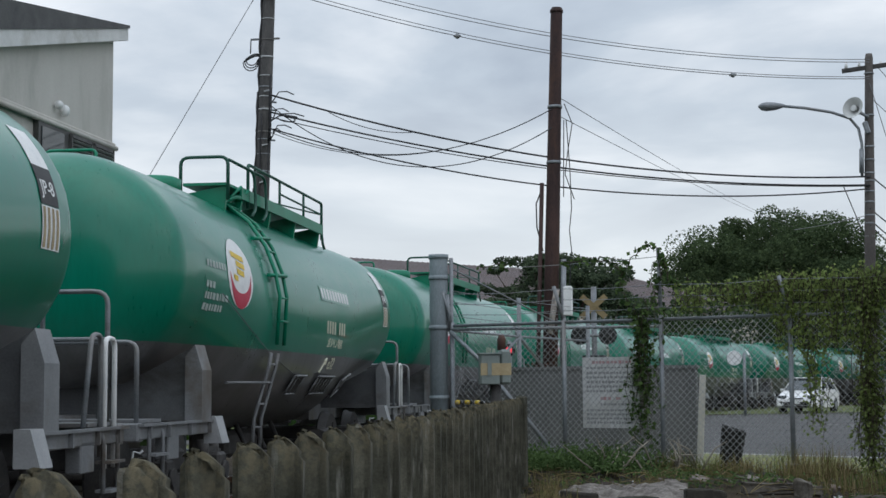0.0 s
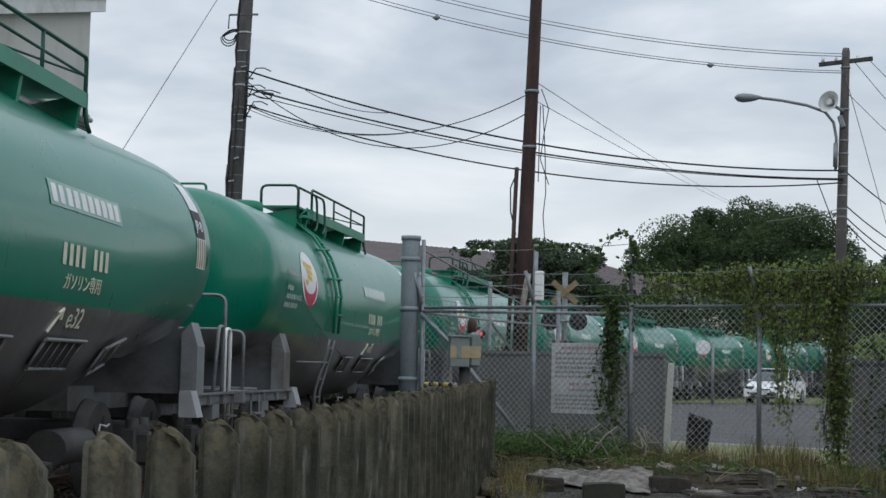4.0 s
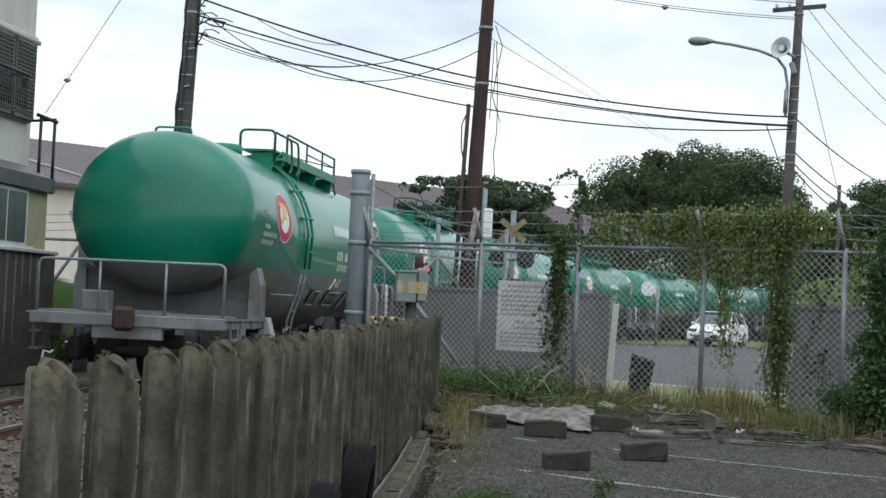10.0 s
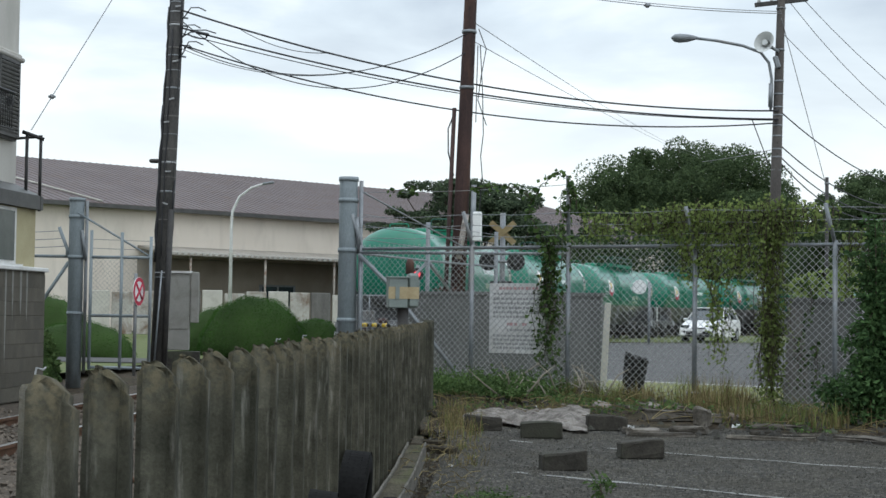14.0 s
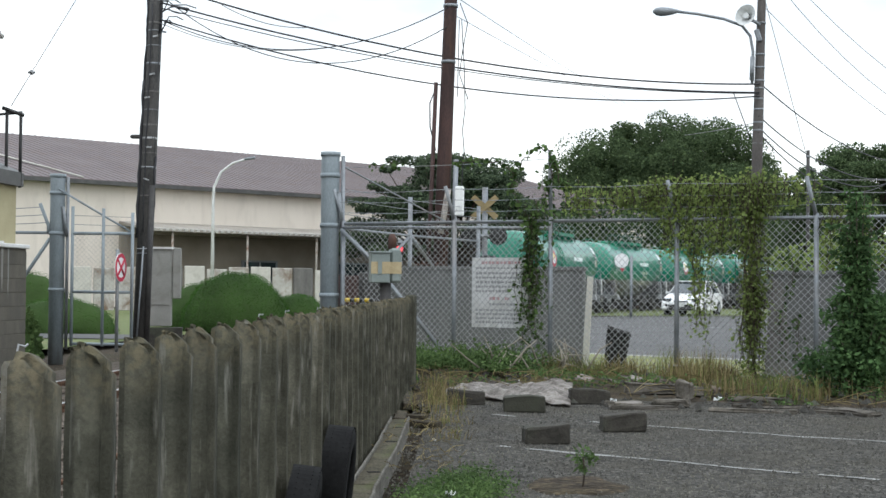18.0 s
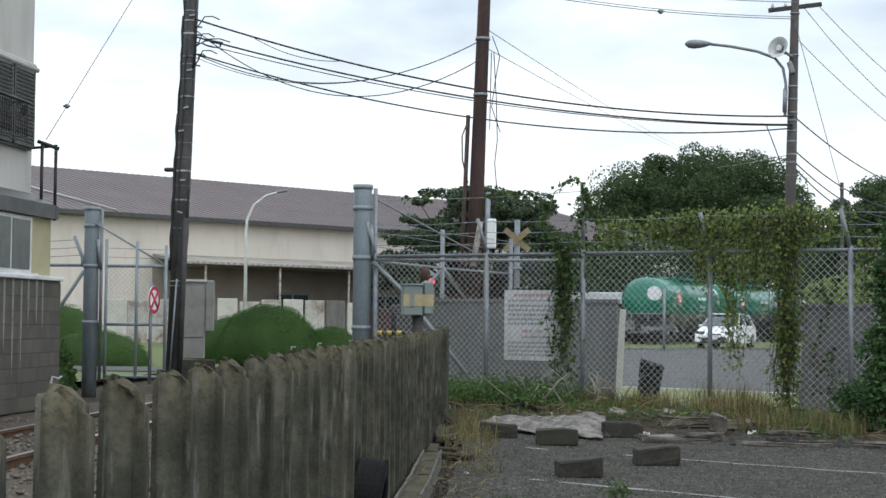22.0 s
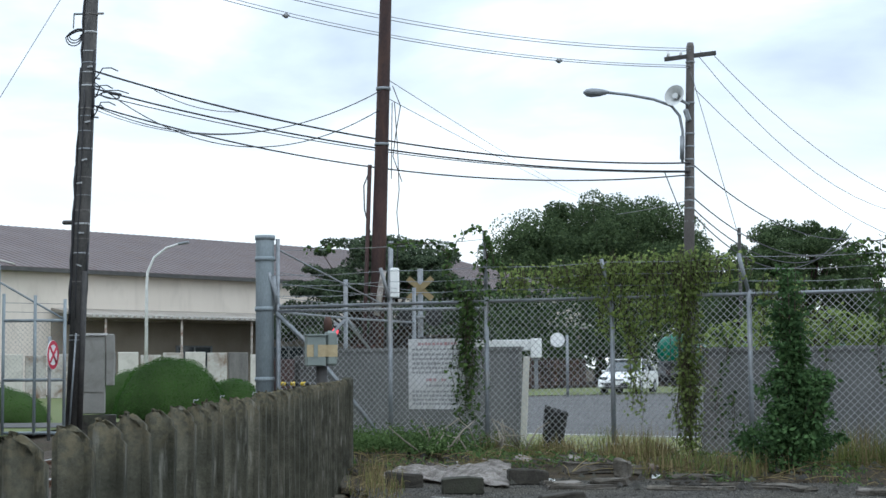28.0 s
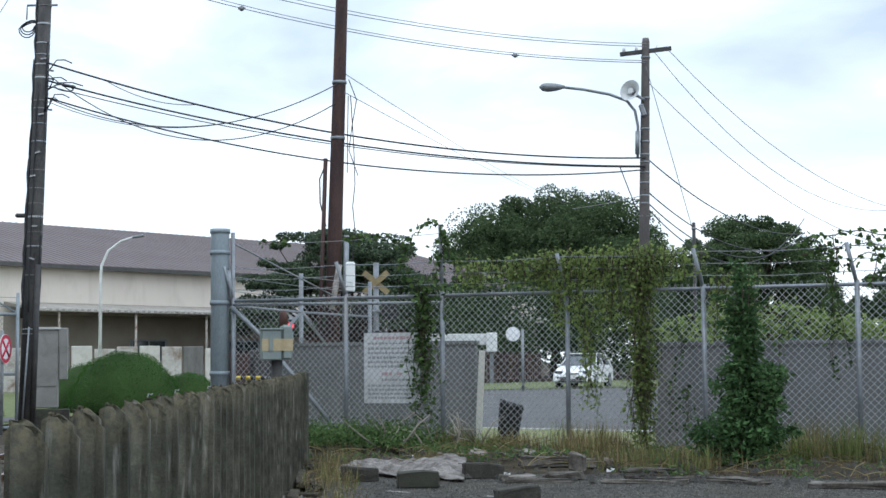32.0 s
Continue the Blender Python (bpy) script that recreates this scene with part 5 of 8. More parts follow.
# ---- signal box at the end of the picket fence ----
def relay_box():
    b = empty("relay_box", pose(-2.33, 16.9, 0.143, 0, 0, 14) @ Matrix.Scale(0.87, 4), "grey-green electrical box with a buff band on a short post", "electrical box")
    bm = bmesh.new(); tube(bm, [(0.05, 0, -0.3), (0.05, 0, 1.15)], 0.07, 12)
    part("post", bm, DARK, b)
    bm = bmesh.new(); box(bm, (-0.03, 0, 1.34), (0.24, 0.3, 0.38), bevel=0.012)
    box(bm, (-0.03, 0, 1.535), (0.27, 0.34, 0.02), bevel=0.004)
    part("case", bm, BOXG, b)
    bm = bmesh.new(); box(bm, (0.165, 0.01, 1.37), (0.14, 0.26, 0.44), bevel=0.03)
    part("side_case", bm, BOXG, b)
    bm = bmesh.new()
    box(bm, (-0.03, -0.152, 1.34), (0.243, 0.004, 0.15)); box(bm, (0.165, -0.122, 1.34), (0.143, 0.004, 0.15))
    part("buff_band", bm, BUFF, b)
    bm = bmesh.new(); box(bm, (-0.04, -0.16, 1.35), (0.05, 0.012, 0.17))
    part("latch_plate", bm, BOXG, b)
    bm = bmesh.new(); tube(bm, [(0.13, 0, 1.58), (0.13, 0, 1.72), (0.13, 0, 1.77)], [0.055, 0.055, 0.03], 14)
    part("cap", bm, RUST, b)


relay_box()


# ---- utility poles ----
def band(parent, at, r, h=0.03, m=None, name="band"):
    bm = bmesh.new()
    tube(bm, [Vector(at) - Vector((0, 0, h / 2)), Vector(at) + Vector((0, 0, h / 2))], r, 16)
    return part(name, bm, m or GALV, parent)


def pole_a():
    p = empty("utility_pole", pose(-7.74, 26, 0), "dark weathered concrete pole with metal bands and cables", "utility pole")
    lean = Vector((0.0325, 0, 1))
    at = lambda z: lean * z
    bm = bmesh.new(); tube(bm, [at(-0.2), at(4.0), at(9.6)], [0.142, 0.13, 0.1], 20)
    part("shaft", bm, CONCD, p)
    rng = random.Random(2)
    for z in (1.6, 1.75, 2.6, 3.1, 3.35, 3.6, 3.8, 4.1, 4.42, 4.9, 5.2, 5.5, 5.62, 5.95, 6.05, 6.2, 6.4, 6.55, 6.9, 7.25, 7.6, 8.0):
        band(p, at(z + rng.uniform(-0.04, 0.04)), 0.147 - z * 0.004, rng.choice((0.015, 0.02, 0.035)), rng.choice((GALV, CONC, MESHW)))
    for z in (2.9, 3.45, 4.3, 4.7, 5.35, 6.3):
        # strap buckles on the face
        bm = bmesh.new(); box(bm, at(z) + Vector((rng.uniform(-0.07, 0.07), -0.135, 0)), (0.09, 0.03, 0.025), Matrix.Rotation(rng.uniform(-0.4, 0.4), 4, "Y"))
        part("strap_buckle", bm, MESHW, p)
    for dx, z0, z1, r in ((0.145, 0.1, 3.3, 0.018), (-0.145, 1.9, 4.6, 0.03), (-0.14, 4.4, 6.3, 0.02), (-0.135, 5.6, 8.6, 0.02), (0.13, 5.4, 6.6, 0.024), (0.11, 3.3, 5.6, 0.014), (-0.02, 2.0, 5.9, 0.012)):
        bm = bmesh.new()
        k = int((z1 - z0) / 0.25)
        tube(bm, [at(z0 + i * (z1 - z0) / k) + Vector((dx * (1 - 0.03 * (z0 + i * 0.25)) + rng.uniform(-0.016, 0.016), -0.06 if abs(dx) > 0.05 else -0.14, 0)) for i in range(k + 1)], r, 6)
        part("riser_cable", bm, CABLE, p)
    bm = bmesh.new(); tube(bm, [at(0.1) + Vector((0.13, -0.09, 0)), at(2.8) + Vector((0.1, -0.09, 0))], 0.05, 10)
    part("cable_guard", bm, DARK, p)
    bm = bmesh.new(); tube(bm, [at(0.0) + Vector((-0.02, -0.19, 0)), at(1.75) + Vector((0.03, -0.18, 0))], 0.016, 8)
    part("earth_conduit", bm, GALV, p)
    bm = bmesh.new()
    box(bm, at(3.64) + Vector((-0.22, 0, 0)), (0.24, 0.12, 0.07), bevel=0.025)
    box(bm, at(3.6) + Vector((-0.13, 0, 0)), (0.08, 0.14, 0.12), bevel=0.02)
    part("bracket", bm, DARK, p)
    bm = bmesh.new(); tube(bm, [at(7.25) + Vector((-0.3, 0, 0)), at(7.25) + Vector((0.22, 0, 0))], 0.02, 6)
    tube(bm, [at(7.25) + Vector((-0.3, 0, 0)), at(7.0) + Vector((-0.3, 0, 0))], 0.012, 6)
    part("step_bar", bm, GALV, p)
    bm = bmesh.new()
    for k in range(3):
        tube(bm, [at(6.87 - 0.02 * k) + Vector((-0.27 + math.cos(a) * (0.1 + 0.02 * k) + 0.25 * max(0, math.sin(a)) * 0.4, -0.03 * k, math.sin(a) * (0.08 + 0.035 * k))) for a in [i * 0.45 for i in range(15)]], 0.011, 5)
    part("cable_coil", bm, CABLE, p)
    # drip loops where the cables leave the pole
    for z, l, d in ((6.25, 0.42, 0.16), (5.95, 0.34, 0.2), (5.86, 0.62, 0.1), (5.66, 0.4, 0.24), (5.6, 0.22, 0.14)):
        bm = bmesh.new()
        tube(bm, [at(z - d) + Vector((0.12, -0.06, 0)), at(z - d * 0.6) + Vector((0.18, -0.07, 0)), at(z + 0.03) + Vector((0.12 + l * 0.35, -0.08, 0)), at(z + 0.03) + Vector((0.12 + l * 0.7, -0.09, 0)), at(z - 0.03) + Vector((0.12 + l, -0.1, 0))], 0.011, 5)
        part("drip_loop", bm, CABLE, p)
    bm = bmesh.new()
    tube(bm, [at(5.8) + Vector((0.42 + 0.16 * math.cos(a), -0.1, 0.05 * math.sin(a) - 0.03 * math.cos(a))) for a in [i * 0.5 for i in range(14)]], 0.013, 5)
    box(bm, at(5.83) + Vector((0.5, -0.1, 0)), (0.24, 0.06, 0.05), Matrix.Rotation(0.2, 4, "Y"), bevel=0.015)
    part("splice_case", bm, CABLE, p, "black cable joint with a small loop")
    for z in (5.45, 5.98, 6.12):
        bm = bmesh.new(); tube(bm, [at(z) + Vector((0.1, -0.05, 0)), at(z - 0.02) + Vector((0.22, -0.06, 0))], 0.018, 6)
        part("cable_hook", bm, GALV, p)
    for k, z in enumerate((8.1, 8.02)):
        bm = bmesh.new(); box(bm, at(z) + Vector((0, 0.13 - 0.26 * k, 0)), (0.9, 0.07, 0.07))
        part("crossarm", bm, GALV, p)
    for x in (-0.38, 0.05, 0.38):
        bm = bmesh.new(); tube(bm, [at(8.12) + Vector((x, 0, 0)), at(8.26) + Vector((x, 0, 0))], [0.04, 0.025], 10)
        part("insulator", bm, WHITE, p)


def pole_b():
    p = empty("utility_pole", pose(-2.64, 26, 0), "rust-brown steel pole with a short pipe beside it", "utility pole")
    lean = Vector((0.031, 0, 1))
    at = lambda z: lean * z
    bm = bmesh.new(); tube(bm, [at(-0.2), at(3.2), at(7.5), at(7.56)], [0.13, 0.125, 0.1, 0.09], 20)
    part("shaft", bm, RUST, p)
    band(p, at(7.5), 0.112, 0.05, RUST, "cap_ring")
    for z in (5.85, 2.35, 4.9):
        band(p, at(z), 0.125, 0.05)
    bm = bmesh.new(); tube(bm, [at(0) + Vector((-0.2, -0.05, 0)), at(4.55) + Vector((-0.19, -0.05, 0))], 0.036, 8)
    part("side_pipe", bm, RUST, p)
    bm = bmesh.new(); tube(bm, [at(4.5) + Vector((-0.17, -0.05, 0)), at(4.2) + Vector((-0.28, -0.05, 0)), at(3.8) + Vector((-0.26, -0.05, 0)), at(3.4) + Vector((-0.15, -0.05, 0))], 0.012, 5)
    part("loose_wire", bm, CABLE, p)
    bm = bmesh.new()
    for line in ([(0.17, 5.88), (0.3, 5.54), (0.22, 5.07), (0.17, 4.68), (0.32, 4.25)], [(0.16, 5.6), (0.15, 5.0), (0.14, 4.3)], [(0.2, 5.6), (0.25, 4.78), (0.27, 4.11), (0.23, 3.73), (0.26, 3.4), (0.22, 2.8)]):
        tube(bm, [Vector((0.18 + x, -0.1, z)) for x, z in line], 0.008, 4)
    part("hanging_wire", bm, CABLE, p)
    bm = bmesh.new(); box(bm, at(2.55) + Vector((0.28, -0.05, 0)), (0.16, 0.12, 0.5), bevel=0.02)
    part("meter_case", bm, WHITE, p, "grey-white pole box")
    bm = bmesh.new(); tube(bm, [at(1.0) + Vector((0.22, -0.06, 0)), at(3.25) + Vector((0.2, -0.06, 0))], 0.045, 8)
    part("conduit", bm, GALV, p)
    bm = bmesh.new(); tube(bm, [at(2.0) + Vector((0.0, -0.15, 0)), at(2.35) + Vector((0.05, -0.16, 0)), at(2.75) + Vector((0.1, -0.13, 0))], 0.05, 8)
    part("peeling_wrap", bm, TARP, p)


def pole_c():
    p = empty("street_lamp_pole", pose(2.97, 30, 0), "grey concrete pole with a crossarm, street lamp and loudspeaker", "utility pole")
    lean = Vector((0.024, 0, 1))
    at = lambda z: lean * z
    bm = bmesh.new(); tube(bm, [at(-0.2), at(4), at(7.3), at(7.38)], [0.115, 0.1, 0.075, 0.06], 18)
    part("shaft", bm, CONCP, p)
    for z in (7.0, 6.2, 5.6, 5.35, 5.1, 4.95, 4.75, 4.55, 4.3, 4.15, 3.9):
        band(p, at(z), 0.112 - z * 0.003)
    bm = bmesh.new(); box(bm, at(7.12), (1.0, 0.08, 0.075), Matrix.Rotation(-0.11, 4, "Y"))
    part("crossarm", bm, CONCD, p)
    for x in (-0.42, -0.18, 0.22, 0.42):
        bm = bmesh.new(); tube(bm, [at(7.1) + Vector((x, 0, 0.03 - x * -0.05)), at(7.2) + Vector((x, 0, 0.03))], [0.035, 0.02], 8)
        part("insulator", bm, WHITE, p)
    bm = bmesh.new()
    tube(bm, [at(5.05) + Vector((-0.14, -0.03, 0)), at(5.65) + Vector((-0.14, -0.03, 0)), at(5.95) + Vector((-0.2, -0.03, 0)), at(6.15) + Vector((-0.36, -0.03, 0)), at(6.28) + Vector((-0.7, -0.03, 0)), at(6.38) + Vector((-1.2, -0.03, 0)), at(6.43) + Vector((-1.6, -0.03, 0))], 0.028, 10)
    part("lamp_arm", bm, GALV, p)
    bm = bmesh.new()
    rows = []
    for i, (x, r) in enumerate([(-1.55, 0.02), (-1.62, 0.05), (-1.75, 0.085), (-1.9, 0.1), (-2.0, 0.08), (-2.06, 0.02)]):
        c = at(6.43) + Vector((x, -0.03, 0.01))
        rows.append([bm.verts.new(c + Vector((0, math.cos(a) * r * 1.1, math.sin(a) * r * (0.8 if math.sin(a) > 0 else 1.0)))) for a in [k * math.pi / 6 for k in range(12)]])
    for a, b in zip(rows, rows[1:]):
        for k in range(12):
            bm.faces.new((a[k], a[(k + 1) % 12], b[(k + 1) % 12], b[k])).smooth = True
    bmesh.ops.recalc_face_normals(bm, faces=bm.faces[:])
    part("lamp_head", bm, GALV, p, "grey cobra-head street lamp, unlit")
    bm = bmesh.new(); tube(bm, [at(5.1) + Vector((-0.15, -0.06, 0)), at(5.55) + Vector((-0.15, -0.06, 0))], 0.045, 10)
    part("ballast_case", bm, GALV, p)
    face = Vector((-0.55, -0.8, 0.22)).normalized()
    c = at(6.3) + Vector((-0.32, -0.22, 0.02))
    bm = bmesh.new()
    tube(bm, [c - face * 0.28, c - face * 0.1, c - face * 0.02, c], [0.04, 0.07, 0.17, 0.205], 20, cap=False)
    tube(bm, [c - face * 0.14, c - face * 0.02], [0.03, 0.06], 12)
    tube(bm, [c - face * 0.012, c + face * 0.004], [0.2, 0.21], 24, cap=False)
    part("speaker_horn", bm, HORN, p, "round grey-white horn loudspeaker")
    bm = bmesh.new(); tube(bm, [c - face * 0.26, at(6.15) + Vector((-0.02, -0.08, 0))], 0.03, 8)
    box(bm, at(5.95) + Vector((-0.06, -0.1, 0)), (0.1, 0.08, 0.24), Matrix.Rotation(-0.3, 4, "Y"), bevel=0.02)
    part("speaker_bracket", bm, GALV, p)


pole_a(); pole_b(); pole_c()


# ---- overhead cables ----
def sag(a, b, drop, n=22):
    a, b = Vector(a), Vector(b)
    return [a.lerp(b, i / n) - Vector((0, 0, drop * 4 * (i / n) * (1 - i / n))) for i in range(n + 1)]


def overhead(a, b, drop, r=0.012, label="black overhead cable between the poles"):
    bm = bmesh.new()
    tube(bm, sag(a, b, drop), max(r, 0.007), 5)
    return tagged(link("overhead_cable", bm, CABLE if r > 0.008 else WIRE), label, "cable", "overhead cables")


A = lambda z: (-7.74 + 0.0325 * z + 0.12, 25.9, z)
B = lambda z: (-2.64 + 0.031 * z, 25.9, z)
C = lambda z: (2.97 + 0.024 * z, 29.9, z)
overhead(A(6.23), C(5.02), 0.45, 0.017)
overhead(A(5.93), C(4.86), 0.375, 0.016)
overhead(A(5.84), C(4.84), 0.36, 0.009)
overhead(A(5.64), C(4.79), 0.54, 0.014)
overhead(A(5.64), B(5.82), 0.62, 0.009)
overhead(A(5.58), B(5.82), 0.6, 0.007)
overhead(A(6.05), B(5.5), 0.88, 0.009)
for z, x, zz, dr in ((6.05, 9.0, 16.6, 0.5), (5.72, 9.1, 16.2, 0.3)):
    overhead((-2.46, 25.9, z), (x, 152, zz), dr, 0.006, "thin wire running off behind the trees")
overhead((2.59, 29.9, 4.87), (2.9, 29.85, 4.02), 0.0, 0.01, "slack black service wire beside the pole")
overhead(C(4.3), (1.9, 34, 4.45), 0.02, 0.006, "thin wire running off behind the trees")
gate_side_fence()
# service drop loops under the upper cable
span = sag(A(6.23), C(5.02), 0.45)
overhead(span[2] - Vector((0, 0, 0.02)), span[5], 0.12, 0.008)
# high wires across the sky
for off, dz, r in ((0, 0, 0.008), (0.1, 0.05, 0.005), (0.0, -0.32, 0.008), (0.1, -0.28, 0.005)):
    overhead((-7.5 + off, 26, 8.5 + dz), C(7.2 + dz), 0.44, r, "thin high overhead wire crossing the yard")
for x0, z0, x, y, z, drop in ((3.55, 7.18, 16.9, 45, 7.0, 2.45), (3.3, 7.12, 15.83, 46, 8.5, 3.09), (3.2, 6.49, 16.21, 45, 5.33, 2.1)):
    overhead((x0, 30, z0), (x, y, z), drop, 0.006, "thin high overhead wire crossing the yard")
for z, zz, dr in ((5.04, 4.67, 0.47), (4.41, 4.54, 0.7), (4.2, 4.7, 0.9), (4.1, 5.1, 1.2)):
    overhead(C(z), (9, 44, zz), dr, 0.013)
overhead(C(6.8), (4.05, 30.55, 3.72), 0.0, 0.006, "thin guy wire of the pole")
overhead((-7.53, 27.4, 9.4), (-8.54, 22, 3.7), 0.0, 0.006, "thin guy wire of the pole")
def wire_ball(p, r=0.05):
    bm = bmesh.new(); bmesh.ops.create_uvsphere(bm, u_segments=12, v_segments=8, radius=r, matrix=Matrix.Translation(p))
    tube(bm, [Vector(p) - Vector((r * 1.3, 0, 0)), Vector(p) + Vector((r * 1.3, 0, 0))], 0.02, 6)
    tagged(link("wire_clamp", bm, GALV, smooth=True), "small grey clamp on an overhead wire", "wire clamp", "wire clamps")
wire_ball(Vector((-7.53, 27.4, 9.4)).lerp(Vector((-8.54, 22, 3.7)), 0.9), 0.04)
for f in (0.3, 0.77):
    q = sag((-7.5, 26, 8.18), C(6.88), 0.44, 50)[int(f * 50)]
    wire_ball(q)


# ---- crossing signs behind the wire fence ----
def crossing_sign():
    s = empty("crossing_sign", pose(-1.92, 27, 0), "level-crossing post with faded yellow crossbuck and two lamps", "crossing signal")
    bm = bmesh.new(); tube(bm, [(0, 0, 0), (0, 0, 2.85)], 0.05, 10)
    part("post", bm, GALV, s)
    for sg in (1, -1):
        bm = bmesh.new(); box(bm, (0, -0.06 - 0.012 * sg, 2.5), (0.1, 0.012, 0.56), Matrix.Rotation(sg * 0.86, 4, "Y"))
        part("crossbuck_arm", bm, CROSS, s, "faded yellow crossbuck board")
        bm = bmesh.new(); disc(bm, (sg * 0.24, -0.1, 2.0), 0.16, (0, -1, 0), 0.02, 20)
        tube(bm, [(sg * 0.24, -0.1, 2.0), (sg * 0.24, -0.28, 2.0)], 0.07, 12)
        part("lamp", bm, BLACK, s, "black round warning lamp")
    bm = bmesh.new(); tube(bm, [(-0.26, -0.04, 2.0), (0.26, -0.04, 2.0)], 0.025, 8)
    part("lamp_arm", bm, GALV, s)
    bm = bmesh.new(); box(bm, (0, -0.08, 1.6), (0.42, 0.05, 0.12), bevel=0.02)
    part("direction_box", bm, BLACK, s)


crossing_sign()


def thin_post():
    p = empty("thin_post", pose(4.09, 30.6, 0), "thin dark steel post with a guy wire behind the fence", "post")
    bm = bmesh.new(); tube(bm, [(0, 0, -0.1), (0.0, 0, 3.82)], 0.035, 8)
    part("shaft", bm, DARK, p)
    band(p, Vector((0, 0, 3.7)), 0.045, 0.04)


thin_post()


def inner_fence():
    f = empty("inner_fence", Matrix.Identity(4), "short grey tubular fence beside the level crossing", "fence")
    pts = [(-3.5, 21.1), (-2.87, 24.0), (-2.0, 26.6)]
    for x, y in pts[1:]:
        bm = bmesh.new(); tube(bm, [(x, y, 0), (x, y, 2.5)], 0.035, 10)
        part("post", bm, GALV, f)
    for z in (1.9, 2.1, 2.3, 2.45):
        bm = bmesh.new()
        tube(bm, [(x, y, z) for x, y in pts], 0.02 if z < 2 else 0.005, 6)
        part("rail", bm, GALV, f)
    for s in (-1, 1):
        bm = bmesh.new(); tube(bm, [(-2.87, 24.0, 1.9), (-2.87 + s * 0.3, 24.0 + s * 0.9, 1.4)], 0.025, 6)
        part("strut", bm, GALV, f)
    bm = bmesh.new(); tube(bm, [(-3.45, 21.0, 2.75), (-2.3, 25.9, 2.1)], 0.012, 6)
    part("stay_wire", bm, GALV, f)


inner_fence()


def dead_bush():
    rng = random.Random(45)
    b = empty("dead_bush", pose(-2.72, 25.6, -0.1), "dry reddish-brown dead bush at the foot of the rusty pole", "bush")
    stems, bm = bmesh.new(), bmesh.new()
    for i in range(26):
        a, r = rng.uniform(0, 6.28), rng.uniform(0.05, 0.42)
        top = Vector((math.cos(a) * r, math.sin(a) * r, rng.uniform(0.9, 1.85) - r * 0.8))
        tube(stems, [(top.x * 0.2, top.y * 0.2, 0), top * 0.6, top], [0.016, 0.01, 0.004], 5)
        for k in range(5):
            leaves(bm, blob_spots(rng, top * (0.55 + 0.1 * k), (0.12, 0.12, 0.1), 18, 0.2), 0.07, rng, 0.4, 0.5)
    part("stem", stems, BARK, b)["kind"] = "stuff"
    part("foliage", bm, leafy("dry_brown_leaves", (0.05, 0.024, 0.018), (0.13, 0.062, 0.05)), b)


def crossing_bar():
    b = empty("crossing_bar", pose(-3.56, 21.6, 0.91, 0, 0, -5), "lowered yellow and black striped crossing bar", "barrier")
    for k in range(7):
        bm = bmesh.new(); tube(bm, [(k * 0.07, 0, 0), (k * 0.07 + 0.07, 0, 0)], 0.03, 8)
        part("stripe", bm, YELLOW if k % 2 else BLACK, b, "yellow band" if k % 2 else "black band")
    bm = bmesh.new(); tube(bm, [(0.34, 0.02, -1.0), (0.34, 0.02, 0.0)], 0.03, 8)
    part("rest_post", bm, GALV, b)


crossing_bar()


def warning_lamp():
    m = bpy.data.materials.new("lit_red_lens")
    t = nodes_of(m)
    e = node(t, "ShaderNodeEmission", Color=(1.0, 0.05, 0.08, 1), Strength=1.4)
    o = t.nodes.new("ShaderNodeOutputMaterial")
    t.links.new(e.outputs[0], o.inputs[0])
    l = empty("warning_lamp", pose(-3.48, 27.6, -0.05), "red crossing warning lamp, lit, on a slim post", "signal lamp")
    bm = bmesh.new(); tube(bm, [(0, 0.03, -0.1), (0, 0.03, 2.0)], 0.035, 8)
    part("post", bm, GALV, l)
    bm = bmesh.new(); tube(bm, [(0, 0.06, 1.83), (0, -0.05, 1.83)], [0.1, 0.11], 18)
    part("hood", bm, BLACK, l)
    bm = bmesh.new(); disc(bm, (0, -0.055, 1.83), 0.06, (0, -1, 0), 0.012, 18)
    part("lens", bm, m, l, "glowing red lens")


warning_lamp()


# ---- concrete walls behind the wire fence ----
def wall_run(name, pts, h, thick, label, lean_end=0.0):
    bm = bmesh.new()
    for a, b in zip(pts, pts[1:]):
        a, b = Vector((*a, 0)), Vector((*b, 0))
        d = b - a
        m = Matrix.Rotation(math.atan2(d.y, d.x), 4, "Z")
        box(bm, (a + b) / 2 + Vector((0, 0, h / 2 - 0.1)), (d.length + thick * 0.9, thick, h + 0.2), m)
        box(bm, (a + b) / 2 + Vector((0, 0, h + 0.025)), (d.length + thick * 0.9 + 0.04, thick + 0.05, 0.05), m)
        k = int(d.length / 1.2)
        for i in range(k):
            p = a.lerp(b, (i + 0.5) / k)
            box(bm, p + Vector((0, 0, h / 2 - 0.1)), (0.06, thick + 0.02, h), m)
    return tagged(link(name, bm, WALL), label, "wall", "", "structure")


wall_run("wall_west", [(-3.0, 22.6), (-0.22, 22.0)], 1.36, 0.16, "dark grey concrete panel wall behind the wire fence")
wall_run("wall_east", [(2.25, 19.7), (9.5, 16.6)], 1.3, 0.16, "grey concrete wall with a leaning end panel")


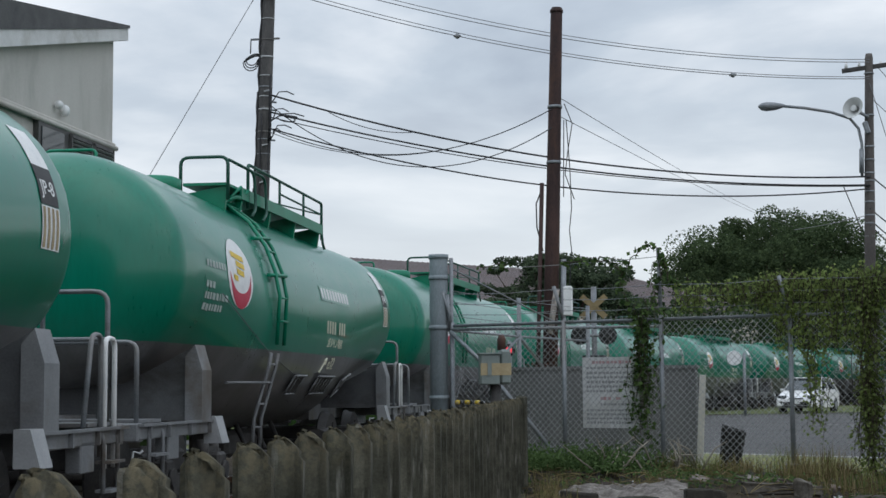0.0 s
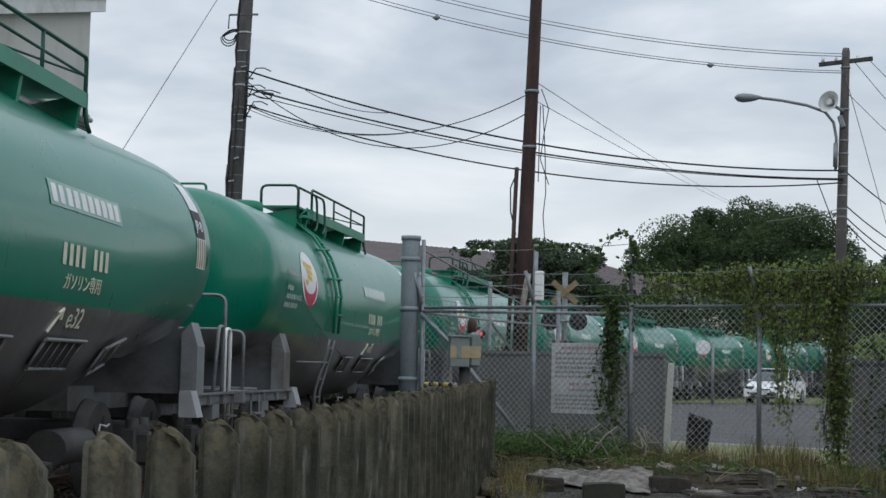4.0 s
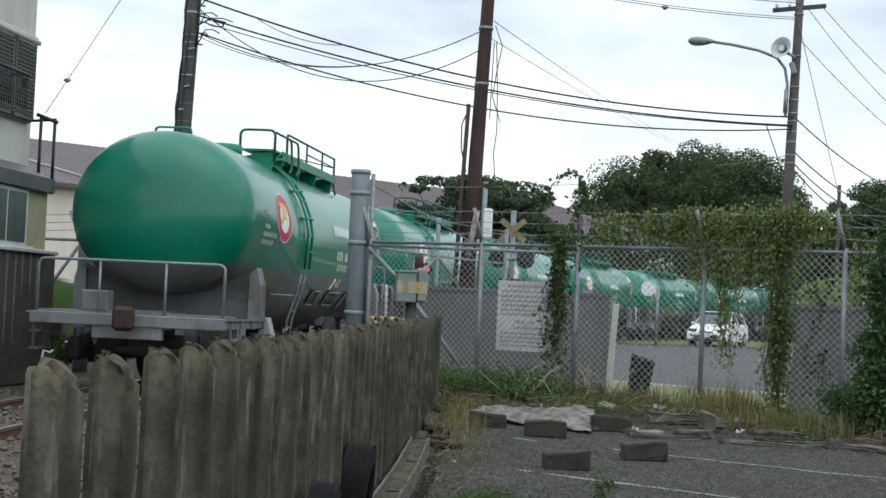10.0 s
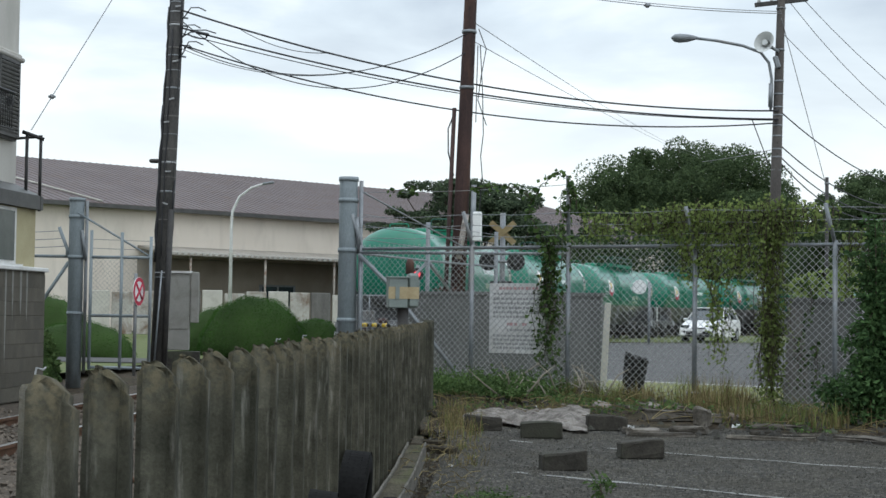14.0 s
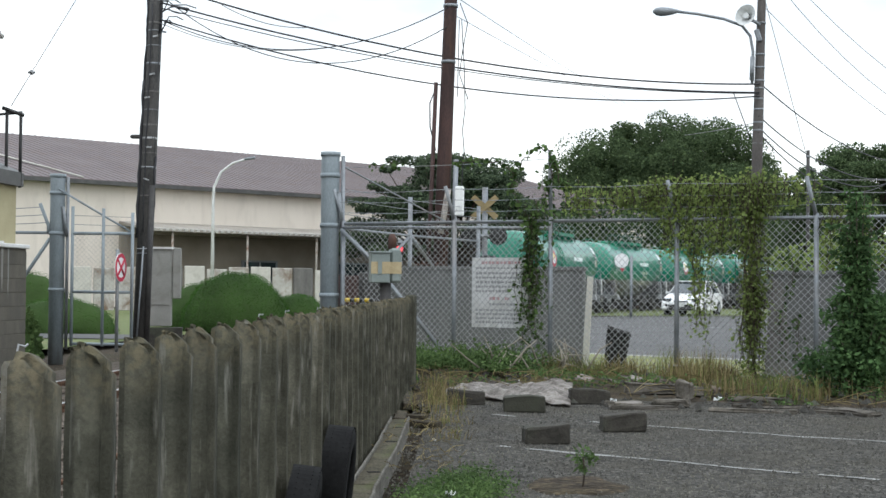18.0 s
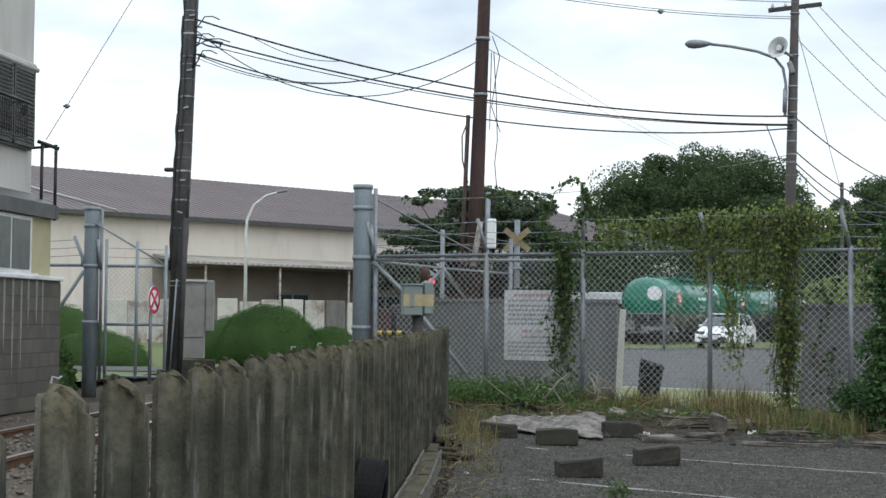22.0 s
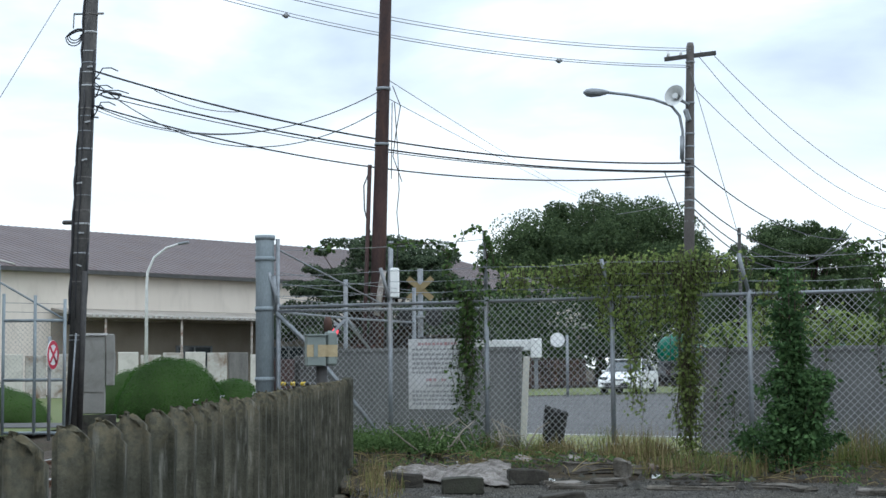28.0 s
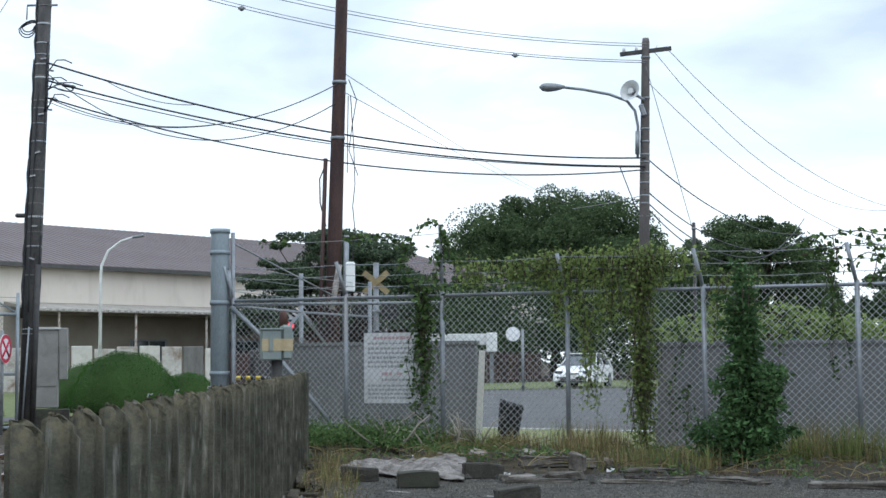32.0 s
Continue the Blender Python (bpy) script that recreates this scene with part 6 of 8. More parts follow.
def white_stake():
    bm = bmesh.new(); box(bm, (0, 0, 0.6), (0.09, 0.09, 1.3), Matrix.Rotation(0.05, 4, "Y"), bevel=0.01)
    s = tagged(link("white_post", bm, CABIN), "pale concrete post at the end of the wall", "post")
    s.matrix_world = Matrix.Translation((-0.1, 21.85, 0.02))
    bm = bmesh.new(); prism(bm, [(-0.06, 0), (0.28, 0), (0.16, 1.2), (0.0, 1.25)], -0.05, 0.05)
    s = tagged(link("leaning_slab", bm, CONC), "leaning grey concrete slab at the wall's end", "slab")
    s.matrix_world = Matrix.Translation((2.16, 19.6, 0.0))


white_stake()


# ---- house beside the line ----
def slab(outline, x0, x1):
    """An outline in y and z, drawn out along x."""
    bm = bmesh.new()
    a = [bm.verts.new((x0, y, z)) for y, z in outline]
    b = [bm.verts.new((x1, y, z)) for y, z in outline]
    k = len(outline)
    for i in range(k):
        bm.faces.new((a[i], a[(i + 1) % k], b[(i + 1) % k], b[i]))
    bm.faces.new(a[::-1]); bm.faces.new(b)
    bmesh.ops.recalc_face_normals(bm, faces=bm.faces[:])
    return bm


def house():
    h = empty("house", pose(-8.8, 22.1, 0), "two-storey stained cream house with shutters and a lean-to", "house")
    # upper storey stands back, the far corner at the origin
    bm = slab([(0, 2.5), (0, 6.42), (-8.5, 4.35), (-8.5, 2.5)], -8.0, 0.0)
    part("upper_wall", bm, DIRTY, h)
    bm = bmesh.new(); box(bm, (-4.0, -4.25, 1.25), (7.99, 8.49, 2.5))
    part("lower_wall", bm, DIRTY, h)
    bm = slab([(0.24, 6.645), (0.24, 6.69), (-9, 5.3), (-9, 4.5)], -8.2, 0.17)
    part("roof", bm, surface("dark_roof_tiles", (0.05, 0.05, 0.052), (0.1, 0.1, 0.1), 3, 0.7, bump=0.2), h)
    bm = slab([(0.22, 6.64), (0.22, 6.45), (0.02, 6.41), (-9, 4.22), (-9, 4.495)], -8.1, 0.15)
    part("verge_board", bm, SHEET, h, "white sloping verge board")
    bm = bmesh.new(); box(bm, (0.03, -2.55, 4.78), (0.1, 5.0, 0.08), bevel=0.02)
    tube(bm, [(0.07, -0.02, 4.74), (0.07, -5, 4.74)], 0.04, 8)
    part("string_course", bm, PLASTER, h, "cream ledge along the wall")
    # shuttered window with a balcony rail
    SLATS = surface("grey_aluminium_slats", (0.13, 0.13, 0.125), (0.2, 0.2, 0.19), 4, 0.45, 0.3, bump=0.03)
    win = bmesh.new(); box(win, (0.03, -1.5, 4.12), (0.1, 2.6, 1.2))
    win = part("window_frame", win, SHUTTER, h)
    bm = bmesh.new(); box(bm, (0.085, -2.35, 4.12), (0.02, 0.72, 1.05))
    part("pane", bm, GLASS, win)
    for y in (-0.6, -1.42):
        sh = bmesh.new()
        for e in (-0.36, 0.36):
            box(sh, (0.1, y + e, 4.12), (0.05, 0.05, 1.12))
        for z in (3.58, 4.66):
            box(sh, (0.1, y, z), (0.05, 0.74, 0.05))
        sh = part("shutter", sh, SHUTTER, win)
        bm = bmesh.new(); box(bm, (0, 0, 0), (0.05, 0.68, 0.03), Matrix.Rotation(0.6, 4, "Y"))
        me = bpy.data.meshes.new("shutter_slat"); bm.to_mesh(me); bm.free(); me.materials.append(SLATS)
        for k in range(18):
            ob = new("shutter_slat", me); ob.parent = sh
            ob.location = (0.105, y, 3.64 + k * 0.057)
    bm = bmesh.new()
    for y in (-1.05, -2.9):
        tube(bm, [(0.08, y, 4.12), (0.34, y, 4.12)], 0.014, 6)
    tube(bm, [(0.34, -1.0, 4.12), (0.34, -2.95, 4.12)], 0.026, 6)
    tube(bm, [(0.34, -1.0, 3.6), (0.34, -2.95, 3.6)], 0.016, 6)
    for i in range(24):
        tube(bm, [(0.34, -1.05 - i * 0.08, 3.6), (0.34, -1.05 - i * 0.08, 4.12)], 0.007, 5)
    for k in range(5):
        tube(bm, [(0.34, -1.05, 3.68 + k * 0.085), (0.34, -2.9, 3.68 + k * 0.085)], 0.005, 4)
    box(bm, (0.3, -1.02, 4.0), (0.1, 0.08, 0.14), bevel=0.02)
    part("window_rail", bm, BLACK, h, "black lattice balcony rail")
    bm = bmesh.new(); bmesh.ops.create_uvsphere(bm, u_segments=14, v_segments=10, radius=0.07, matrix=Matrix.Translation((0.08, -1.95, 4.98)) @ Matrix.Diagonal((1, 0.8, 1.2, 1)))
    bmesh.ops.create_uvsphere(bm, u_segments=14, v_segments=10, radius=0.06, matrix=Matrix.Translation((0.08, -2.15, 5.03)))
    part("vent_hood", bm, WHITE, h, smooth=True)
    # lean-to with sliding window on a block base
    bm = bmesh.new(); box(bm, (0.16, -4.2, 2.1), (0.36, 8.3, 1.1))
    part("lean_to_wall", bm, YPLASTER, h)
    bm = bmesh.new(); prism(bm, [(-0.02, 2.92), (0.44, 2.72), (0.44, 2.52), (0.34, 2.52), (-0.02, 2.7)], -8.4, -0.02)
    part("lean_to_roof", bm, SHUTTER, h)
    FROST = surface("figured_glass", (0.06, 0.068, 0.062), (0.1, 0.11, 0.1), 5, 0.25, bump=0.1, fine=90)
    lw = bmesh.new(); box(lw, (0.34, -1.6, 2.1), (0.06, 1.5, 0.8))
    lw = part("sliding_window", lw, SHEET, h)
    for y in (-1.25, -1.95):
        bm = bmesh.new(); box(bm, (0.375, y, 2.1), (0.012, 0.63, 0.7))
        part("pane", bm, FROST, lw, "dull figured glass")
    bm = bmesh.new(); box(bm, (0.4, -1.6, 1.68), (0.12, 1.6, 0.04))
    part("sill", bm, SHEET, lw)
    # black steel stand on the lean-to roof
    bm = bmesh.new()
    for x, y in ((0.24, -0.2), (0.42, -0.12)):
        tube(bm, [(x, y, 2.5), (x, y, 3.62)], 0.024, 6)
    tube(bm, [(0.18, -0.24, 3.66), (0.46, -0.1, 3.56)], 0.03, 6)
    tube(bm, [(-0.1, -0.2, 3.55), (0.42, -0.12, 3.6)], 0.022, 6)
    part("steel_stand", bm, BLACK, h)


house()


def block_wall():
    w = empty("block_wall", pose(-8.4, 22.15, 0), "grey-brown concrete-block wall with pale run-off streaks and a white coping", "wall")
    STREAK = surface("pale_streak", (0.15, 0.148, 0.135), (0.26, 0.258, 0.24), 6, 0.9, bump=0.1, stain=(0.11, 0.107, 0.09), stain_scale=3.0)
    bm = bmesh.new(); box(bm, (0, 0, 0), (0.15, 1.598, 0.194), bevel=0.003)
    me = bpy.data.meshes.new("block"); bm.to_mesh(me); bm.free(); me.materials.append(BLOCK)
    for r in range(9):
        for c in range(5):
            ob = new("block", me); ob.parent = w
            ob.location = (0, -0.8 - c * 1.6, -0.13 + r * 0.2)
    bm = bmesh.new(); box(bm, (-0.008, -4.2, 0.7), (0.148, 8.4, 1.88))
    part("mortar", bm, BLOCK, w)
    bm = bmesh.new(); box(bm, (0.0, -4.2, 1.64), (0.24, 8.44, 0.06), bevel=0.01)
    part("coping", bm, SHEET, w, "white coping along the wall")
    rng = random.Random(51)
    for y in (-0.72, -0.95, -1.25, -1.5, -1.8, -2.1, -2.6):
        l, q = rng.uniform(0.5, 1.4), rng.uniform(0.02, 0.045)
        bm = bmesh.new()
        prism(bm, [(-q, 1.61), (q, 1.61), (q * 0.8, 1.61 - l * 0.6), (q * 0.25, 1.61 - l), (-q * 0.5, 1.61 - l * 0.8)], 0.0755, 0.078)
        bmesh.ops.transform(bm, matrix=Matrix.Translation((0, y, 0)) @ Matrix(((0, 1, 0, 0), (1, 0, 0, 0), (0, 0, 1, 0), (0, 0, 0, 1))), verts=bm.verts[:])
        bmesh.ops.recalc_face_normals(bm, faces=bm.faces[:])
        part("streak", bm, STREAK, w)


block_wall()


# ---- works building ----
WA, WB = Vector((-30.5, 75.0, 0)), Vector((-12.9, 96.5, 0))
WD = (WB - WA).normalized()


def works_building():
    w = empty("works_building", Matrix.Translation(WA) @ Matrix.Rotation(math.atan2(WD.y, WD.x), 4, "Z"), "long cream works building with a brown ribbed metal roof", "factory building")
    L0, L1 = -30.0, 54.0
    bm = bmesh.new(); box(bm, ((L0 + L1) / 2, 14.0, 3.2), (L1 - L0, 28.0, 6.6))
    part("wall", bm, surface("cream_cladding", (0.6, 0.54, 0.47), (0.66, 0.6, 0.525), 0.5, 0.8, bump=0.04, stain=(0.56, 0.505, 0.44), stretch=(1, 1, 0.3)), w)
    bm = bmesh.new()
    prof = [(-0.5, 6.42), (-0.5, 6.6), (14, 10.2), (28.5, 6.6), (28.5, 6.42)]
    a = [bm.verts.new((L0 - 0.4, y, z)) for y, z in prof]
    b = [bm.verts.new((L1 + 0.4, y, z)) for y, z in prof]
    for i in range(5):
        bm.faces.new((a[i], a[(i + 1) % 5], b[(i + 1) % 5], b[i]))
    bm.faces.new(a[::-1]); bm.faces.new(b)
    bmesh.ops.recalc_face_normals(bm, faces=bm.faces[:])
    roof = part("roof", bm, ROOFM, w)
    bm = bmesh.new()
    x = L0
    while x < L1:
        tube(bm, [(x, -0.5, 6.61), (x, 14, 10.21)], 0.028, 4)
        x += 0.5
    part("roof_ribs", bm, ROOFM, roof)["kind"] = "stuff"
    bm = bmesh.new(); tube(bm, [(5.5, -0.4, 6.7), (0.5, 14, 10.3)], 0.06, 6)
    part("lightning_strip", bm, PLASTER, roof)
    bm = bmesh.new(); box(bm, ((L0 + L1) / 2, -0.55, 6.45), (L1 - L0 + 1, 0.18, 0.2))
    part("gutter", bm, SHUTTER, w)
    # loading canopy; the bay wall's darker brown has the canopy's shade painted in
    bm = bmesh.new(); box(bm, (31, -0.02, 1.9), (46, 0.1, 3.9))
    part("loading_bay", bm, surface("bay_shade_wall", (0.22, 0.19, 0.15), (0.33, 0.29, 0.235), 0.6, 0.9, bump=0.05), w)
    bm = bmesh.new()
    prism(bm, [(0, 4.5), (0, 4.35), (-3.0, 3.92), (-3.0, 4.06)], 8, 54)
    bmesh.ops.transform(bm, matrix=Matrix(((0, 1, 0, 0), (1, 0, 0, 0), (0, 0, 1, 0), (0, 0, 0, 1))), verts=bm.verts[:])
    bmesh.ops.recalc_face_normals(bm, faces=bm.faces[:])
    can = part("canopy", bm, surface("corrugated_canopy", (0.2, 0.18, 0.15), (0.36, 0.33, 0.29), 1.0, 0.7, bump=0.1), w)
    bm = bmesh.new()
    for i in range(114):
        box(bm, (8.2 + i * 0.4, -3.02, 4.02), (0.2, 0.08, 0.14))
    part("canopy_edge", bm, PLASTER, can)["kind"] = "stuff"
    POSTC = surface("rust_streaked_cream_post", (0.3, 0.27, 0.23), (0.46, 0.43, 0.38), 4, 0.7, bump=0.1, stain=(0.16, 0.08, 0.045), stain_scale=2.0)
    for i in range(9):
        bm = bmesh.new(); tube(bm, [(9.5 + i * 5.0, -2.8, -0.2), (9.5 + i * 5.0, -2.8, 4.0)], 0.07, 8)
        part("canopy_post", bm, POSTC, can)
    for i in range(5):
        win = bmesh.new(); box(win, (17.5 + i * 7.2, -0.1, 1.9), (2.6, 0.1, 1.3))
        win = part("window", win, GALV, w)
        for k in range(2):
            bm = bmesh.new(); box(bm, (16.9 + i * 7.2 + k * 1.2, -0.16, 1.9), (1.05, 0.03, 1.1))
            part("pane", bm, GLASS, win)
    bm = bmesh.new(); tube(bm, [(-0.3, -0.2, 0), (-0.3, -0.2, 6.4)], 0.07, 8)
    part("downpipe", bm, PLASTER, w)


works_building()


def yard_wall():
    WEATHERED = surface("weathered_board", (0.3, 0.28, 0.25), (0.48, 0.46, 0.42), 3, 0.85, bump=0.1, stain=(0.16, 0.11, 0.075), stain_scale=1.6)
    w = empty("yard_wall", pose(-21.5, 63.5, 0, 0, 0, 22), "row of low white boards and crates before the works", "barrier")
    rng = random.Random(9)
    for i in range(12):
        bm = bmesh.new(); hh = 1.85 + rng.uniform(-0.1, 0.08)
        box(bm, (i * 0.95, rng.uniform(-0.1, 0.1), hh / 2), (0.86, 0.12, hh), bevel=0.02)
        part("board", bm, (WEATHERED, CABIN, WEATHERED, CONC)[rng.randrange(4)], w)
    for i in range(4):
        bm = bmesh.new(); box(bm, (11.6 + i * 1.3, 1.2, 0.8 + 0.15 * (i % 2)), (1.1, 1.0, 1.6), bevel=0.05)
        part("crate", bm, (RUST, DARK, CABIN, SHUTTER)[i], w)


yard_wall()


def yard_lamp():
    l = empty("yard_lamp", pose(-15.5, 62, 0), "slim white curved street lamp in the works yard", "street lamp")
    bm = bmesh.new(); tube(bm, [(0, 0, -0.2), (0, 0, 4.6), (0.03, 0, 5.1), (0.3, 0, 5.7), (0.8, 0, 6.08), (1.35, 0, 6.25)], [0.08, 0.06, 0.055, 0.05, 0.045, 0.04], 10)
    part("pole", bm, SHEET, l)
    bm = bmesh.new(); box(bm, (1.5, 0, 6.27), (0.45, 0.18, 0.1), Matrix.Rotation(-0.15, 4, "Y"), bevel=0.03)
    part("lamp_head", bm, GALV, l)


yard_lamp()


def equipment_cabinet():
    c = empty("equipment_cabinet", pose(-8.05, 28.6, 0, 0, 0, 14), "ivory steel railway equipment cabinet with a side case", "cabinet")
    bm = bmesh.new(); box(bm, (0, 0, 0.1), (0.66, 0.5, 0.4))
    part("plinth", bm, CONCB, c)
    bm = bmesh.new(); box(bm, (-0.08, 0, 1.05), (0.42, 0.42, 1.45), bevel=0.015)
    part("case", bm, ENAMEL, c)
    bm = bmesh.new(); box(bm, (-0.09, -0.22, 1.2), (0.36, 0.015, 0.95), bevel=0.004)
    part("door", bm, ENAMEL, c)
    bm = bmesh.new(); box(bm, (0.22, -0.02, 1.32), (0.15, 0.4, 0.95), bevel=0.012)
    part("side_case", bm, ENAMEL, c)
    bm = bmesh.new(); box(bm, (-0.08, 0, 1.79), (0.48, 0.5, 0.04))
    part("lid", bm, SHEET, c)


equipment_cabinet()


# ---- greenery ----
def blob_spots(rng, centre, radii, count, shell=0.55):
    out = []
    for _ in range(count):
        d = Vector((rng.gauss(0, 1), rng.gauss(0, 1), rng.gauss(0, 1))).normalized()
        k = shell + (1 - shell) * rng.random() ** 0.5
        out.append(Vector(centre) + Vector((d.x * radii[0], d.y * radii[1], d.z * radii[2])) * k)
    return out


def tree(x, y, height, spread, seed, leaf, material, label, trunk_h, clumps, per, flat=0.45, category="tree"):
    rng = random.Random(seed)
    t = empty("tree", pose(x, y, 0), label, category, "trees behind the railway")
    bm = bmesh.new()
    r0 = 0.035 * height
    tube(bm, [(0, 0, -0.3), (0.1, 0, trunk_h * 0.6), (0.0, 0.1, trunk_h), (0.2, 0, height * 0.7)], [r0, r0 * 0.8, r0 * 0.65, r0 * 0.25], 10)
    centres = []
    for i in range(clumps):
        a, q = rng.uniform(0, 2 * math.pi), math.sqrt(rng.random())
        lift = trunk_h + (height - trunk_h) * (0.08 + 0.92 * (1 - (q * 0.96) ** 3.6) * rng.uniform(0.45, 1.0))
        c = Vector((math.cos(a) * q * spread, math.sin(a) * q * spread * 0.8, lift - 0.5))
        centres.append(c)
        if i % 3 == 0:
            mid = Vector((c.x * 0.35, c.y * 0.35, trunk_h * 0.9 + (c.z - trunk_h) * 0.4))
            tube(bm, [(0, 0, trunk_h * 0.8), mid, c], [r0 * 0.4, r0 * 0.25, r0 * 0.06], 6)
    part("trunk", bm, BARK, t)
    bm = bmesh.new()
    for c in centres:
        r = rng.uniform(0.07, 0.19) * spread
        leaves(bm, blob_spots(rng, c, (r, r, r * flat), per), leaf, rng, 0.1, 0.75)
    part("crown", bm, material, t)
    return t


tree(6.1, 140, 16.5, 12.4, 5, 0.22, LEAF, "broad dark green tree with a dense rounded crown", 2.6, 520, 520, 0.75)
tree(16.5, 97, 10.2, 5.9, 6, 0.17, LEAF, "dark green rounded tree behind the railway", 2.0, 260, 430, 0.7)
tree(-8.0, 84, 9.0, 5.7, 7, 0.16, PINE, "dark spreading pine with layered flat branches", 2.2, 250, 330, 0.36, "pine tree")
tree(15.5, 152, 10.5, 8.0, 8, 0.34, LEAF, "dark green tree in the gap between larger ones", 1.8, 60, 300, 0.6)
tree(27, 100, 8.0, 6.0, 9, 0.34, LEAF, "dark green tree at the end of the row", 1.6, 60, 300, 0.6)
tree(-3.0, 108, 6.5, 5.5, 10, 0.34, LEAF, "low dark tree behind the railway curve", 1.4, 60, 300, 0.6)


def far_hedge():
    rng = random.Random(15)
    bm = bmesh.new()
    for i in range(330):
        s = 86 + i * 0.5
        c = beside(s, -7.5 + rng.uniform(-1.4, 1.4), rng.uniform(0.7, 6.3 + 1.0 * noise.noise((s * 0.06, 2, 2))))
        leaves(bm, blob_spots(rng, c, (1.7, 1.3, 1.1), 150), 0.3, rng, 0.1, 0.75)
    tagged(link("far_thicket", bm, THICK), "dark thicket of bushes behind the railway", "bushes", "", "stuff")


far_hedge()
dead_bush()


def dome_bush(x, y, rx, ry, h, seed, label, material=SHRUB, count=34000, leaf=0.026):
    rng = random.Random(seed)
    b = empty("clipped_bush", pose(x, y, -0.12), label, "bush", "clipped bushes on the lawn")
    bm = bmesh.new()
    # added solid in dark leaf colour, standing for shade between the leaves
    shade_core = bmesh.ops.create_uvsphere(bm, u_segments=24, v_segments=14, radius=1.0)["verts"]
    for v in shade_core:
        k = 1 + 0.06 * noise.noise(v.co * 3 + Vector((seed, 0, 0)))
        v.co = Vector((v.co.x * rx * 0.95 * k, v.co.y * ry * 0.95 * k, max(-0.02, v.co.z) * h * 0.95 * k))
    part("shade_core", bm, VINED, b, smooth=True)
    bm = bmesh.new()
    spots = []
    for _ in range(count):
        d = Vector((rng.gauss(0, 1), rng.gauss(0, 1), abs(rng.gauss(0, 1)))).normalized()
        k = rng.uniform(0.94, 1.01) * (1 + 0.06 * noise.noise(d * 3 + Vector((seed, 0, 0))))
        spots.append((d.x * rx * k, d.y * ry * k, d.z * h * k))
    leaves(bm, spots, leaf, rng, 0.0, 0.7)
    part("foliage", bm, material, b)


dome_bush(-9.6, 41, 1.5, 1.6, 1.58, 1, "large dome-shaped clipped green bush on the lawn")
dome_bush(-8.3, 43, 1.0, 1.0, 1.0, 2, "small dome-shaped clipped green bush", count=12000)
dome_bush(-11.6, 45, 1.2, 1.2, 1.3, 3, "dome-shaped clipped green bush behind a larger one", count=7000)
dome_bush(-15.2, 40, 1.6, 1.2, 1.6, 4, "dome-shaped clipped green bush beside the gate", count=8000)
dome_bush(-13.2, 37.5, 1.5, 1.0, 0.9, 5, "low dome-shaped clipped green bush beside the gate", count=7000)
dome_bush(-9.35, 24.5, 0.35, 0.5, 0.9, 6, "small green shrub against the house corner", WEED, 1200, 0.09)


# ---- vines on the wire fence ----
def vine_mass(name, spans, seed, material, label, leaf=0.075):
    """Leaves in hanging strands; spans: along the fence, top, bottom, count."""
    rng = random.Random(seed)
    v = empty(name, Matrix.Identity(4), label, "climbing plant")
    stems, bm = bmesh.new(), bmesh.new()
    for d0, d1, z1, z0, n in spans:
        for _ in range(n):
            d, off = rng.uniform(d0, d1), rng.gauss(-0.02, 0.07)
            top = z1 + rng.gauss(0, 0.06)
            end = z0 + (z1 - z0) * rng.random() ** 1.6
            pts, z, dd = [], top, d
            while z > end:
                pts.append(on_fence(dd, off + rng.uniform(-0.04, 0.04), z))
                dd += rng.uniform(-0.04, 0.04); z -= rng.uniform(0.05, 0.09)
            if len(pts) > 2:
                tube(stems, pts[::2] if len(pts) > 4 else pts, 0.004, 3, cap=False)
                leaves(bm, [p + Vector((rng.uniform(-0.05, 0.05), rng.uniform(-0.05, 0.05), rng.uniform(-0.03, 0.03))) for p in pts for _ in range(2)], leaf, rng, 0.5, 0.8)
    part("stem", stems, BARK, v)["kind"] = "stuff"
    part("foliage", bm, material, v)


vine_mass("hanging_vine", [(4.55, 6.15, 2.4, 1.9, 280), (4.7, 5.5, 1.95, 1.45, 75), (3.45, 4.7, 2.32, 2.02, 170), (5.75, 5.91, 2.2, 0.4, 58), (5.77, 5.89, 1.2, -0.3, 42), (5.05, 5.3, 1.6, 0.4, 20), (5.3, 5.75, 1.95, 1.5, 34), (6.15, 6.6, 2.35, 2.05, 40), (6.65, 7.25, 2.06, 1.3, 34)], 3, VINE, "thick green vine hanging over the chain-link fence", 0.05)
vine_mass("post_creeper", [(2.88, 3.04, 2.0, 0.3, 26), (2.65, 3.25, 2.2, 1.9, 10), (3.12, 3.24, 2.6, 0.9, 5)], 4, VINED, "dark creeper climbing a fence post", 0.065)

vine_mass("wall_creeper", [(6.25, 6.4, 1.5, 0.2, 5), (6.1, 6.5, 0.7, 0.15, 6), (7.95, 8.1, 2.2, 0.9, 6), (7.5, 7.7, 1.6, 0.6, 3)], 5, VINED, "thin dark creeper strands hanging on the mesh", 0.06)


